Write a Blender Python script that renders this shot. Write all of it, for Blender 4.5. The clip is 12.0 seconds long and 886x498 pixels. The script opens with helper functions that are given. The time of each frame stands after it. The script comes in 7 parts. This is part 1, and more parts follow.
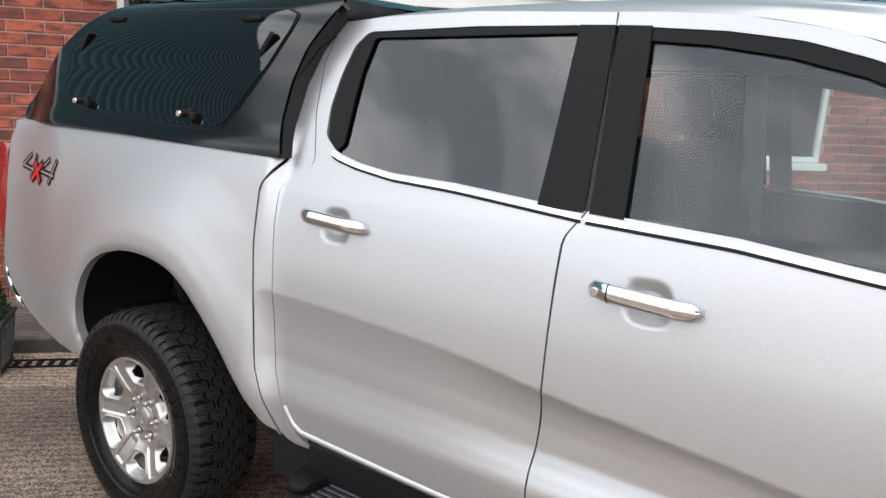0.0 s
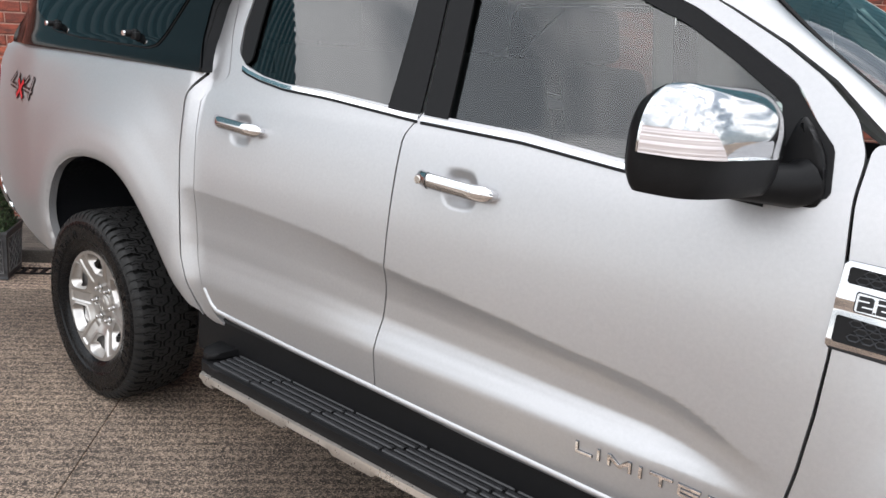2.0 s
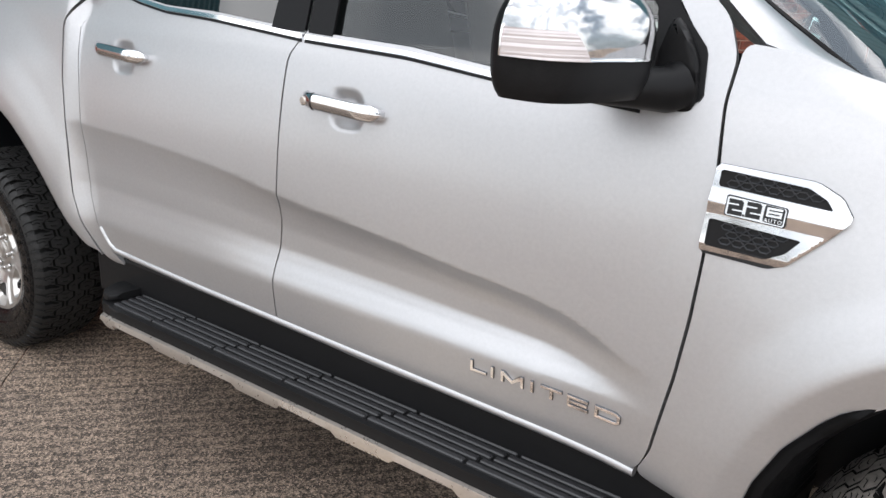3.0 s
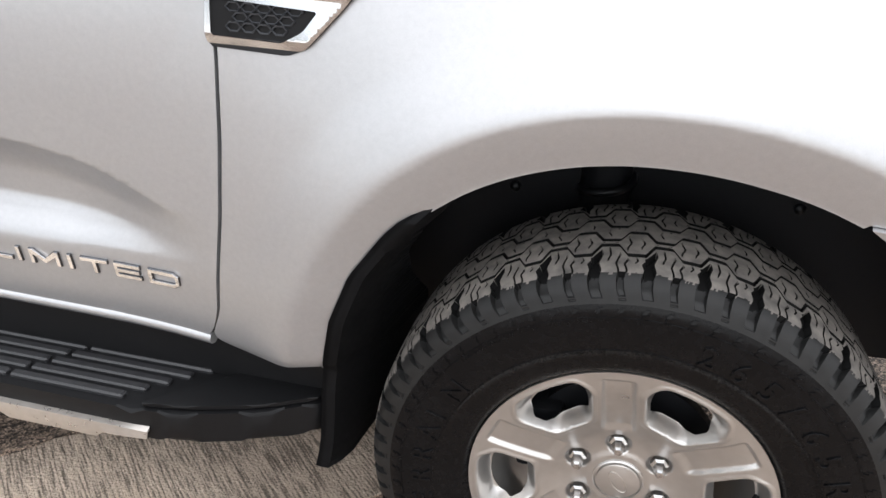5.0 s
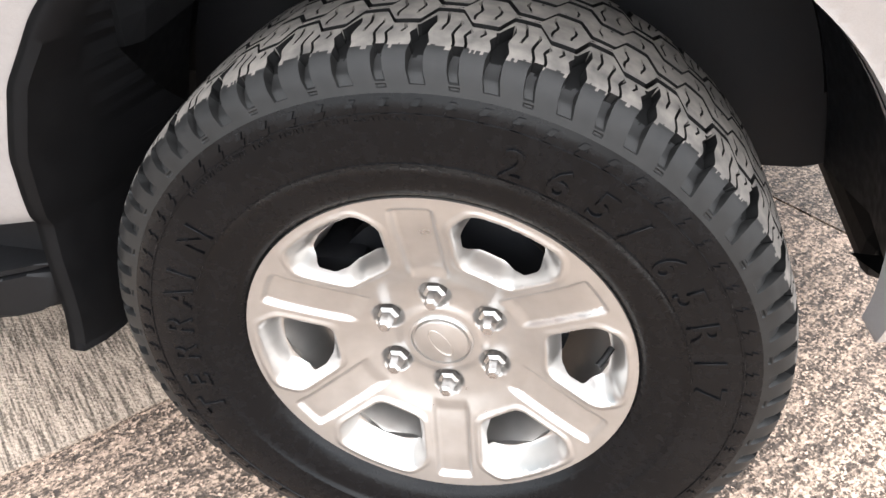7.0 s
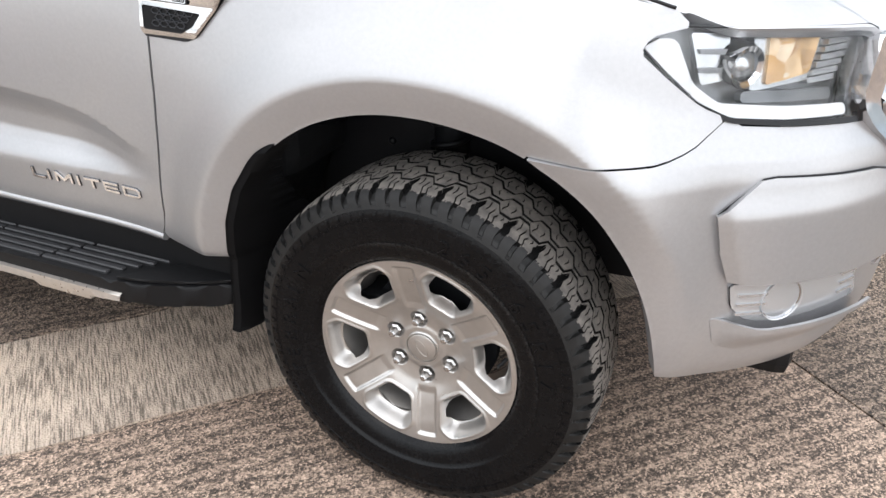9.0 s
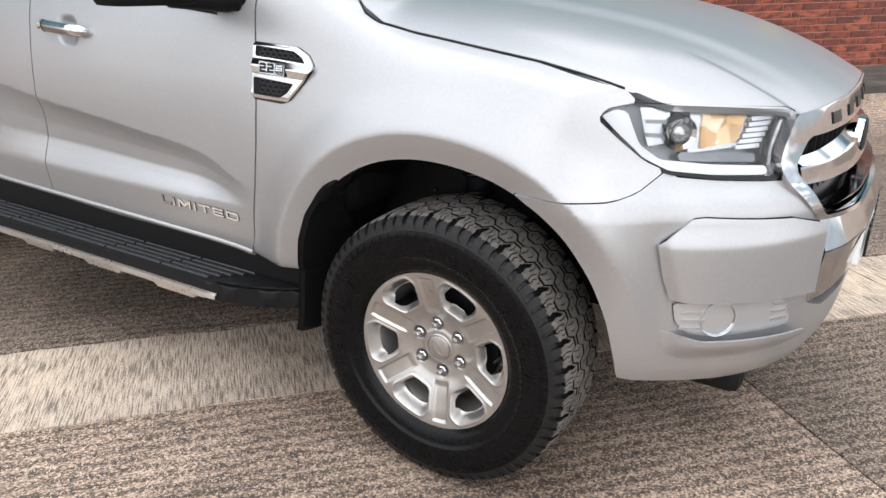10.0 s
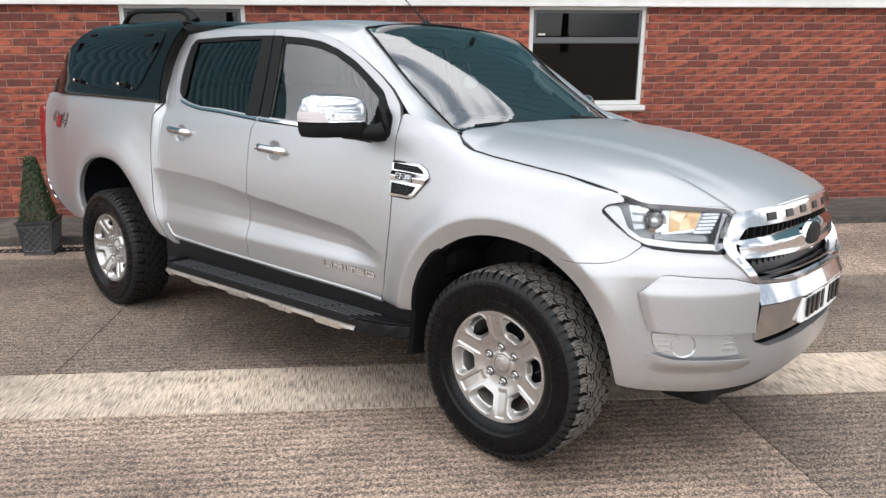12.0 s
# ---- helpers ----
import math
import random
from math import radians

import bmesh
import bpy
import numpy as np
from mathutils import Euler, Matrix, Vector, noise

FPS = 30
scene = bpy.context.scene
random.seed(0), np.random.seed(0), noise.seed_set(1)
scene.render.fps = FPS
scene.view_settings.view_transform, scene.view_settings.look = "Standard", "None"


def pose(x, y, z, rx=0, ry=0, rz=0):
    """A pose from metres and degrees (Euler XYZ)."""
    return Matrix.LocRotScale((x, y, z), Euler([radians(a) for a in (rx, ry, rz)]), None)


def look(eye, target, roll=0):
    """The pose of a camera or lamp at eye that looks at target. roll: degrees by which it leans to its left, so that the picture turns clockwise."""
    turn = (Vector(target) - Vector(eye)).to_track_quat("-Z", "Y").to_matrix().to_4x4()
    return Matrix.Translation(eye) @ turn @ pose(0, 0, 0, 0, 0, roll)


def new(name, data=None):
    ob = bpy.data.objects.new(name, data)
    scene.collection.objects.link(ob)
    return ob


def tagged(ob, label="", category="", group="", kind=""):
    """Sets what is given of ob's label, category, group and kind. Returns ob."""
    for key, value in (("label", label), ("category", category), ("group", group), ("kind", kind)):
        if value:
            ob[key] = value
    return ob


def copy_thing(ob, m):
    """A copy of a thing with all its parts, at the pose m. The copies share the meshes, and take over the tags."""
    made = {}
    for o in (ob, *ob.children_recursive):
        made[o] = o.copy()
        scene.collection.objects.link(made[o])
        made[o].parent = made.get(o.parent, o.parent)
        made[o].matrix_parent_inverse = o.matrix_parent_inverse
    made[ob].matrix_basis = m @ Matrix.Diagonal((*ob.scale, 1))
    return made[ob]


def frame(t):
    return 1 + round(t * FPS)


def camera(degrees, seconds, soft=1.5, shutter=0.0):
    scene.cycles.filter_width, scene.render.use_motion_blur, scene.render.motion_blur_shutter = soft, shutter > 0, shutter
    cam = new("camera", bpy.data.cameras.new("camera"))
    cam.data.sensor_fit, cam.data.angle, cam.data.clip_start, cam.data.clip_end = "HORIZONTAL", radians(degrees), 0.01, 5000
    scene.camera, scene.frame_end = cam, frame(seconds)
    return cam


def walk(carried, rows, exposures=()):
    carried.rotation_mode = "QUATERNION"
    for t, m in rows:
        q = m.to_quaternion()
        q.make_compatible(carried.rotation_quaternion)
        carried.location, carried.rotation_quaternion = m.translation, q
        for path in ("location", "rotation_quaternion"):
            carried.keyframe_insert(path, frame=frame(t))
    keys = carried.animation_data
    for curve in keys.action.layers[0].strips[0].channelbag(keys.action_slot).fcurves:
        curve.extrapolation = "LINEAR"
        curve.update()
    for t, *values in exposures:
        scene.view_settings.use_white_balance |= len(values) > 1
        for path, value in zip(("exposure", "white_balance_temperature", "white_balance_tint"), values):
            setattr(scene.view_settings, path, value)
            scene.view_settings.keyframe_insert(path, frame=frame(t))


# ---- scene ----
cam = camera(61.1, 12.0)
# the yard slopes gently down from the building: everything standing on it is placed in the yard's own frame
YARD = Vector((0.036, -0.059, 0.9976)).rotation_difference(Vector((0, 0, 1))).to_matrix().to_4x4()
PATH = [
    (0, (2.296, -2.297, 1.48), (1.145, -0.697, 1.142), 3.2),
    (0.5, (2.451, -2.347, 1.483), (1.272, -0.771, 1.129), 3.6),
    (1, (2.608, -2.321, 1.468), (1.401, -0.772, 1.088), 4.2),
    (1.5, (2.757, -2.278, 1.444), (1.528, -0.757, 1.026), 4.5),
    (2, (2.869, -2.252, 1.416), (1.646, -0.74, 0.949), 4.3),
    (2.5, (2.928, -2.21, 1.4), (1.748, -0.685, 0.868), 3.7),
    (2.7, (2.942, -2.189, 1.39), (1.795, -0.651, 0.829), 3.5),
    (4.5, (3.041, -1.855, 1.301), (2.488, -0.152, 0.41), 2.6),
    (5, (3.148, -1.761, 1.223), (2.738, -0.034, 0.3), 1.8),
    (5.5, (3.232, -1.592, 1.137), (2.952, 0.08, 0.075), 0.1),
    (6, (3.259, -1.507, 1.057), (3.057, 0.092, -0.128), -0.4),
    (6.5, (3.265, -1.48, 1.013), (3.074, 0.066, -0.241), -0.1),
    (8.3, (3.62, -1.752, 1.138), (2.883, -0.203, 0.108), -2.3),
    (8.5, (3.614, -1.867, 1.239), (2.958, -0.287, 0.204), -1.2),
    (9, (3.793, -2.053, 1.329), (3.084, -0.436, 0.389), -0.3),
    (9.5, (3.998, -2.197, 1.343), (3.129, -0.583, 0.544), 0.4),
    (10, (4.162, -2.391, 1.362), (3.191, -0.797, 0.644), 0.5),
    (10.5, (4.371, -2.568, 1.385), (3.295, -1.002, 0.76), 0.7),
    (11, (4.572, -2.731, 1.416), (3.428, -1.193, 0.843), 0.5),
    (11.5, (4.727, -2.927, 1.432), (3.507, -1.422, 0.934), 0.5),
    (12, (4.88, -3.14, 1.455), (3.6, -1.661, 1.035), 0.7),
]
walk(cam, [(t, YARD @ look(eye, target, roll)) for t, eye, target, roll in PATH],
     [(0, 0.63), (2.5, 0.58), (4.5, 0.6), (5.0, 0.73), (5.5, 1.0), (6.0, 1.42), (6.5, 1.8), (8.5, 1.05), (9.0, 0.69), (9.5, 0.56), (12, 0.55)])
from mathutils.geometry import tessellate_polygon


# ---- light: overcast daylight ----
world = bpy.data.worlds.new("overcast_sky")
scene.world = world
world.use_nodes = True
wn, wl = world.node_tree.nodes, world.node_tree.links
wn.clear()
w_out, w_bg = wn.new("ShaderNodeOutputWorld"), wn.new("ShaderNodeBackground")
w_sky = wn.new("ShaderNodeTexSky")
w_sky.sky_type, w_sky.sun_disc = "NISHITA", False
w_sky.sun_elevation, w_sky.sun_rotation = radians(48), radians(160)
w_co, w_map, w_noise, w_ramp = (wn.new("ShaderNodeTexCoord"), wn.new("ShaderNodeMapping"),
                                wn.new("ShaderNodeTexNoise"), wn.new("ShaderNodeValToRGB"))
w_map.inputs["Scale"].default_value = (1.0, 1.0, 2.6)
w_noise.inputs["Scale"].default_value, w_noise.inputs["Detail"].default_value = 3.4, 4
w_noise.inputs["Roughness"].default_value = 0.48
w_ramp.color_ramp.elements[0].position, w_ramp.color_ramp.elements[0].color = 0.43, (0.26, 0.295, 0.335, 1)
w_ramp.color_ramp.elements[1].position, w_ramp.color_ramp.elements[1].color = 0.58, (1.05, 1.05, 1.07, 1)
w_scale = wn.new("ShaderNodeVectorMath")
w_scale.operation = "SCALE"
w_scale.inputs["Scale"].default_value = 0.10
w_mix = wn.new("ShaderNodeMix")
w_mix.data_type = "RGBA"
w_mix.inputs["Factor"].default_value = 0.85
wl.new(w_co.outputs["Generated"], w_map.inputs["Vector"])
wl.new(w_map.outputs["Vector"], w_noise.inputs["Vector"])
wl.new(w_noise.outputs["Fac"], w_ramp.inputs["Fac"])
wl.new(w_sky.outputs["Color"], w_scale.inputs[0])
wl.new(w_scale.outputs["Vector"], w_mix.inputs["A"])
wl.new(w_ramp.outputs["Color"], w_mix.inputs["B"])
w_sep, w_rise, w_fade = wn.new("ShaderNodeSeparateXYZ"), wn.new("ShaderNodeMapRange"), wn.new("ShaderNodeVectorMath")
w_rise.inputs["To Min"].default_value, w_rise.inputs["To Max"].default_value = 0.84, 1.40
w_fade.operation = "SCALE"
wl.new(w_co.outputs["Generated"], w_sep.inputs["Vector"])
wl.new(w_sep.outputs["Z"], w_rise.inputs["Value"])
wl.new(w_mix.outputs["Result"], w_fade.inputs[0])
wl.new(w_rise.outputs["Result"], w_fade.inputs["Scale"])
wl.new(w_fade.outputs["Vector"], w_bg.inputs["Color"])
wl.new(w_bg.outputs["Background"], w_out.inputs["Surface"])
w_bg.inputs["Strength"].default_value = 1.86
sun = new("sun", bpy.data.lights.new("sun", "SUN"))
sun.data.energy, sun.data.angle, sun.data.color = 1.5, radians(155), (1.0, 0.98, 0.96)
sun.matrix_world = look((3, -10, 8), (1, 0, 0))


# ---- materials ----
def mat(name, color, rough=0.5, metal=0.0, coat=0.0, spec=0.5):
    m = bpy.data.materials.new(name)
    m.use_nodes = True
    b = m.node_tree.nodes["Principled BSDF"]
    b.inputs["Base Color"].default_value = (*color, 1)
    b.inputs["Roughness"].default_value, b.inputs["Metallic"].default_value = rough, metal
    b.inputs["Coat Weight"].default_value, b.inputs["Specular IOR Level"].default_value = coat, spec
    b.inputs["Coat Roughness"].default_value = 0.03
    return m


def nodes_of(m):
    return m.node_tree.nodes, m.node_tree.links, m.node_tree.nodes["Principled BSDF"]


def noise_node(m, scale, detail=4, stretch=(1, 1, 1), turn=(0, 0, 0), coord="Object", kind="ShaderNodeTexNoise"):
    n, l, b = nodes_of(m)
    co, mp, tx = n.new("ShaderNodeTexCoord"), n.new("ShaderNodeMapping"), n.new(kind)
    mp.inputs["Scale"].default_value, mp.inputs["Rotation"].default_value = stretch, turn
    tx.inputs["Scale"].default_value = scale
    if kind == "ShaderNodeTexNoise":
        tx.inputs["Detail"].default_value = detail
    l.new(co.outputs[coord], mp.inputs["Vector"])
    l.new(mp.outputs["Vector"], tx.inputs["Vector"])
    return tx


def ramp(m, src, stops):
    n, l, b = nodes_of(m)
    r = n.new("ShaderNodeValToRGB")
    e = r.color_ramp.elements
    while len(e) < len(stops):
        e.new(0.5)
    for el, (p, c) in zip(e, stops):
        el.position, el.color = p, (*c, 1)
    l.new(src, r.inputs["Fac"])
    return r.outputs["Color"]


def mixed(m, fac, a, b_, mode="MIX"):
    n, l, b = nodes_of(m)
    x = n.new("ShaderNodeMix")
    x.data_type, x.blend_type = "RGBA", mode
    for key, v in (("Factor", fac), ("A", a), ("B", b_)):
        if isinstance(v, (int, float)):
            x.inputs[key].default_value = v
        elif isinstance(v, tuple):
            x.inputs[key].default_value = (*v, 1)
        else:
            l.new(v, x.inputs[key])
    return x.outputs["Result"]


def bump(m, height, strength, dist, prev=None):
    n, l, b = nodes_of(m)
    u = n.new("ShaderNodeBump")
    u.inputs["Strength"].default_value, u.inputs["Distance"].default_value = strength, dist
    l.new(height, u.inputs["Height"])
    if prev:
        l.new(prev, u.inputs["Normal"])
    l.new(u.outputs["Normal"], b.inputs["Normal"])
    return u.outputs["Normal"]


def grain(m, scale, lo, hi, rlo=None, rhi=None, bumpy=0.0, dist=0.002, stretch=(1, 1, 1)):
    """Colour, gloss and relief that vary over a surface."""
    n, l, b = nodes_of(m)
    a, c = noise_node(m, scale, 5, stretch), noise_node(m, scale * 0.13, 3, stretch)
    f = mixed(m, 0.4, a.outputs["Fac"], c.outputs["Fac"])
    l.new(ramp(m, f, [(0.3, lo), (0.7, hi)]), b.inputs["Base Color"])
    if rlo is not None:
        l.new(ramp(m, f, [(0.3, (rlo,) * 3), (0.7, (rhi,) * 3)]), b.inputs["Roughness"])
    if bumpy:
        bump(m, a.outputs["Fac"], bumpy, dist)
    return m


SILVER = mat("silver_paint", (0.50, 0.495, 0.49), 0.36, 0.64, 0.5)
grain(SILVER, 900, (0.365, 0.364, 0.370), (0.42, 0.419, 0.426))
SILVER.node_tree.nodes["Principled BSDF"].inputs["Coat Roughness"].default_value = 0.2
CHROME = mat("chrome", (0.86, 0.87, 0.88), 0.04, 1.0)
grain(CHROME, 40, (0.82, 0.83, 0.84), (0.88, 0.88, 0.89), 0.03, 0.08)
# two dimmed copies of the chrome: darker reflections put into the base colour
DARKCHROME = mat("shaded_chrome", (0.36, 0.36, 0.37), 0.10, 1.0)
SOFTCHROME = mat("dimmed_chrome", (0.60, 0.60, 0.61), 0.08, 1.0)
grain(SOFTCHROME, 50, (0.55, 0.55, 0.56), (0.64, 0.64, 0.65), 0.05, 0.12)
SATIN = mat("satin_metal", (0.46, 0.425, 0.39), 0.30, 0.75)
grain(SATIN, 80, (0.42, 0.385, 0.35), (0.50, 0.46, 0.42), 0.24, 0.36)
STEEL = mat("wheel_nut_steel", (0.45, 0.44, 0.43), 0.22, 0.95)
GUNMETAL = mat("dark_chrome", (0.15, 0.15, 0.155), 0.12, 1.0)
BOWL = mat("silvered_lamp_bowl", (0.56, 0.57, 0.58), 0.24, 0.8, 0.3)
HOUSING = mat("smoked_lamp_housing", (0.20, 0.204, 0.21), 0.3, 0.8)
FOGLENS = mat("fog_lamp_lens", (0.52, 0.53, 0.54), 0.22, 0.6, 0.4)
GUIDE = mat("white_light_guide", (0.90, 0.90, 0.90), 0.25, 0.0, 0.6)
ALLOY = mat("alloy_lacquer", (0.66, 0.65, 0.63), 0.32, 0.85, 0.3)
grain(ALLOY, 60, (0.42, 0.404, 0.386), (0.48, 0.463, 0.444), 0.27, 0.36)
BLACKGLOSS = mat("black_gel_coat", (0.003, 0.0035, 0.004), 0.10, 0, 0.08, 0.28)
PLASTIC = mat("black_plastic", (0.014, 0.014, 0.015), 0.55, 0, 0, 0.19)
grain(PLASTIC, 700, (0.0035, 0.0035, 0.004), (0.007, 0.007, 0.0075), 0.42, 0.6, 0.25, 0.0006)
TRIM = mat("satin_black_trim", (0.018, 0.018, 0.02), 0.42, 0, 0, 0.12)
grain(TRIM, 300, (0.004, 0.004, 0.0045), (0.008, 0.008, 0.0085), 0.35, 0.5)
LINER = mat("wheel_arch_liner", (0.006, 0.006, 0.007), 0.7, 0, 0, 0.2)
grain(LINER, 60, (0.0035, 0.004, 0.0055), (0.0095, 0.0100, 0.0115), 0.35, 0.75, 0.3, 0.002)
RUBBER = mat("dressed_tyre_rubber", (0.006, 0.006, 0.006), 0.4, 0, 0, 0.17)
grain(RUBBER, 120, (0.0018, 0.0019, 0.0023), (0.0038, 0.0040, 0.0047), 0.20, 0.33, 0.15, 0.0003)
# undusted rubber of the groove floors, kept near black to deepen their shade
GROOVE = mat("shaded_groove_rubber", (0.006, 0.006, 0.006), 0.8, 0, 0, 0.08)
SHOULDER = mat("shoulder_rubber", (0.016, 0.0155, 0.015), 0.6, 0, 0, 0.24)
grain(SHOULDER, 80, (0.006, 0.006, 0.006), (0.015, 0.0148, 0.0145), 0.42, 0.6, 0.2, 0.0005)
TREAD = mat("dusty_tread_rubber", (0.03, 0.028, 0.026), 0.85)
grain(TREAD, 60, (0.042, 0.039, 0.036), (0.18, 0.161, 0.143), 0.75, 0.95, 0.6, 0.0012)
DARKTREAD = mat("dark_tread_rubber", (0.012, 0.012, 0.012), 0.6, 0, 0, 0.25)
grain(DARKTREAD, 60, (0.007, 0.007, 0.007), (0.020, 0.0195, 0.019), 0.5, 0.75, 0.4, 0.0008)
BADGEBLACK = mat("black_enamel", (0.006, 0.006, 0.007), 0.3, 0, 0, 0.3)
RED = mat("red_enamel", (0.45, 0.01, 0.02), 0.3)
REDLENS = mat("red_lamp_lens", (0.22, 0.004, 0.008), 0.08, 0, 1.0)
AMBER = mat("amber_reflector", (0.85, 0.36, 0.05), 0.25, 0.45, 0.5)
_f = noise_node(AMBER, 32, 0, (1, 1, 1), (0, 0, 0), "Object", "ShaderNodeTexVoronoi")
AMBER.node_tree.links.new(ramp(AMBER, _f.outputs["Color"], [(0.15, (0.50, 0.30, 0.14)), (0.5, (0.80, 0.50, 0.22)), (0.85, (0.88, 0.74, 0.56))]), AMBER.node_tree.nodes["Principled BSDF"].inputs["Base Color"])
bump(AMBER, _f.outputs["Distance"], 0.3, 0.004)
CLEAR = mat("frosted_clear_lens", (0.50, 0.46, 0.46), 0.15, 0.2, 0.6)
_r = noise_node(CLEAR, 60, 0, (0.02, 0.02, 4.0))
bump(CLEAR, _r.outputs["Fac"], 0.7, 0.003)
CLOTH = mat("dark_seat_cloth", (0.02, 0.021, 0.023), 0.85)
grain(CLOTH, 40, (0.018, 0.019, 0.021), (0.034, 0.035, 0.038), 0.8, 0.95)
CABIN = mat("dark_cabin_plastic", (0.014, 0.014, 0.015), 0.6, 0, 0, 0.2)
grain(CABIN, 30, (0.010, 0.010, 0.011), (0.018, 0.018, 0.019), 0.5, 0.7)
WHITEPLASTIC = mat("white_upvc", (0.78, 0.78, 0.77), 0.35)
grain(WHITEPLASTIC, 30, (0.52, 0.52, 0.50), (0.62, 0.62, 0.60), 0.35, 0.55)
PLATEWHITE = mat("plate_white", (0.82, 0.82, 0.80), 0.3)
YELLOW = mat("yellow_sign", (0.80, 0.58, 0.02), 0.4)
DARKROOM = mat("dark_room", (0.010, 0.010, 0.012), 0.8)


def glass(name, tint, ior=1.5):
    m = bpy.data.materials.new(name)
    m.use_nodes = True
    n, l = m.node_tree.nodes, m.node_tree.links
    n.clear()
    o, mx, tr, gl, fr = (n.new("ShaderNodeOutputMaterial"), n.new("ShaderNodeMixShader"), n.new("ShaderNodeBsdfTransparent"),
                         n.new("ShaderNodeBsdfGlossy"), n.new("ShaderNodeFresnel"))
    fr.inputs["IOR"].default_value = ior
    tr.inputs["Color"].default_value = (*tint, 1)
    gl.inputs["Roughness"].default_value = 0.0
    l.new(fr.outputs[0], mx.inputs[0])
    l.new(tr.outputs[0], mx.inputs[1])
    l.new(gl.outputs[0], mx.inputs[2])
    l.new(mx.outputs[0], o.inputs[0])
    return m


GLASS = glass("tinted_side_glass", (0.76, 0.84, 0.82), 1.8)
PRIVACY = glass("privacy_glass", (0.26, 0.29, 0.29), 1.85)
SCREEN = glass("windscreen_glass", (0.62, 0.80, 0.78), 2.9)
LENS = glass("headlamp_lens", (0.93, 0.94, 0.95), 1.5)
PANE = glass("window_pane", (0.30, 0.32, 0.34), 1.38)


# ---- shaping helpers ----
def pch(xs, ys):
    """A smooth curve through points that never overshoots."""
    xs, ys = np.array(xs, float), np.array(ys, float)
    h, d = np.diff(xs), np.diff(ys) / np.diff(xs)
    m = np.zeros(len(xs))
    for i in range(1, len(xs) - 1):
        if d[i - 1] * d[i] > 0:
            w1, w2 = 2 * h[i] + h[i - 1], h[i] + 2 * h[i - 1]
            m[i] = (w1 + w2) / (w1 / d[i - 1] + w2 / d[i])
    m[0], m[-1] = d[0], d[-1]

    def f(q):
        q = np.asarray(q, float)
        i = np.clip(np.searchsorted(xs, q) - 1, 0, len(xs) - 2)
        t = np.clip((q - xs[i]) / h[i], -0.5, 1.5)
        lin = (t < 0) | (t > 1)
        t2, t3 = t * t, t * t * t
        v = ((2 * t3 - 3 * t2 + 1) * ys[i] + (t3 - 2 * t2 + t) * h[i] * m[i] + (3 * t2 - 2 * t3) * ys[i + 1] + (t3 - t2) * h[i] * m[i + 1])
        ext = np.where(t < 0, ys[i] + t * h[i] * m[i], ys[i + 1] + (t - 1) * h[i] * m[i + 1])
        return np.where(lin, ext, v)
    return f


def sst(a, b, x):
    t = np.clip((np.asarray(x, float) - a) / (b - a), 0, 1)
    return t * t * (3 - 2 * t)


def soft(pts, seg=0.05, rounds=2, closed=True):
    """A polyline with its corners rounded off."""
    p = [Vector(q) for q in pts]
    out = []
    n = len(p)
    for i in range(n if closed else n - 1):
        a, b = p[i], p[(i + 1) % n]
        k = max(1, math.ceil((b - a).length / seg))
        out += [a.lerp(b, j / k) for j in range(k)]
    if not closed:
        out.append(p[-1])
    for _ in range(rounds):
        nxt = [] if closed else [out[0]]
        m = len(out)
        for i in range(m if closed else m - 1):
            a, b = out[i], out[(i + 1) % m]
            nxt += [a.lerp(b, 0.25), a.lerp(b, 0.75)]
        if not closed:
            nxt.append(out[-1])
        out = nxt
    return [tuple(q) for q in out]


def link_part(name, me, material, parent, label=""):
    ob = new(name, me)
    if material is not None and not me.materials:
        me.materials.append(material)
    ob.parent = parent
    if label:
        ob["label"] = label
    return ob


def part(name, bm, material, parent, label="", smooth=None):
    """One mesh of a thing, from a bmesh. smooth: the angle under which edges are shaded round."""
    me = bpy.data.meshes.new(name)
    bmesh.ops.recalc_face_normals(bm, faces=bm.faces)
    if smooth:
        for f in bm.faces:
            f.smooth = True
        for e in bm.edges:
            if len(e.link_faces) == 2 and e.calc_face_angle(0) > radians(smooth):
                e.smooth = False
    bm.to_mesh(me)
    bm.free()
    return link_part(name, me, material, parent, label)


def mirrored(ob, parent):
    """The same part on the other flank."""
    c = ob.copy()
    scene.collection.objects.link(c)
    c.parent, c.scale = parent, (1, -1, 1)
    return c


def clip_half(poly, ax, v, keep_greater):
    out = []
    for i, p in enumerate(poly):
        q = poly[(i + 1) % len(poly)]
        a, b = (p[ax] - v, q[ax] - v) if keep_greater else (v - p[ax], v - q[ax])
        if a >= 0:
            out.append(p)
        if (a > 0 and b < 0) or (a < 0 and b > 0):
            t = a / (a - b)
            r = [p[0] + (q[0] - p[0]) * t, p[1] + (q[1] - p[1]) * t]
            r[ax] = v
            out.append(tuple(r))
    return out


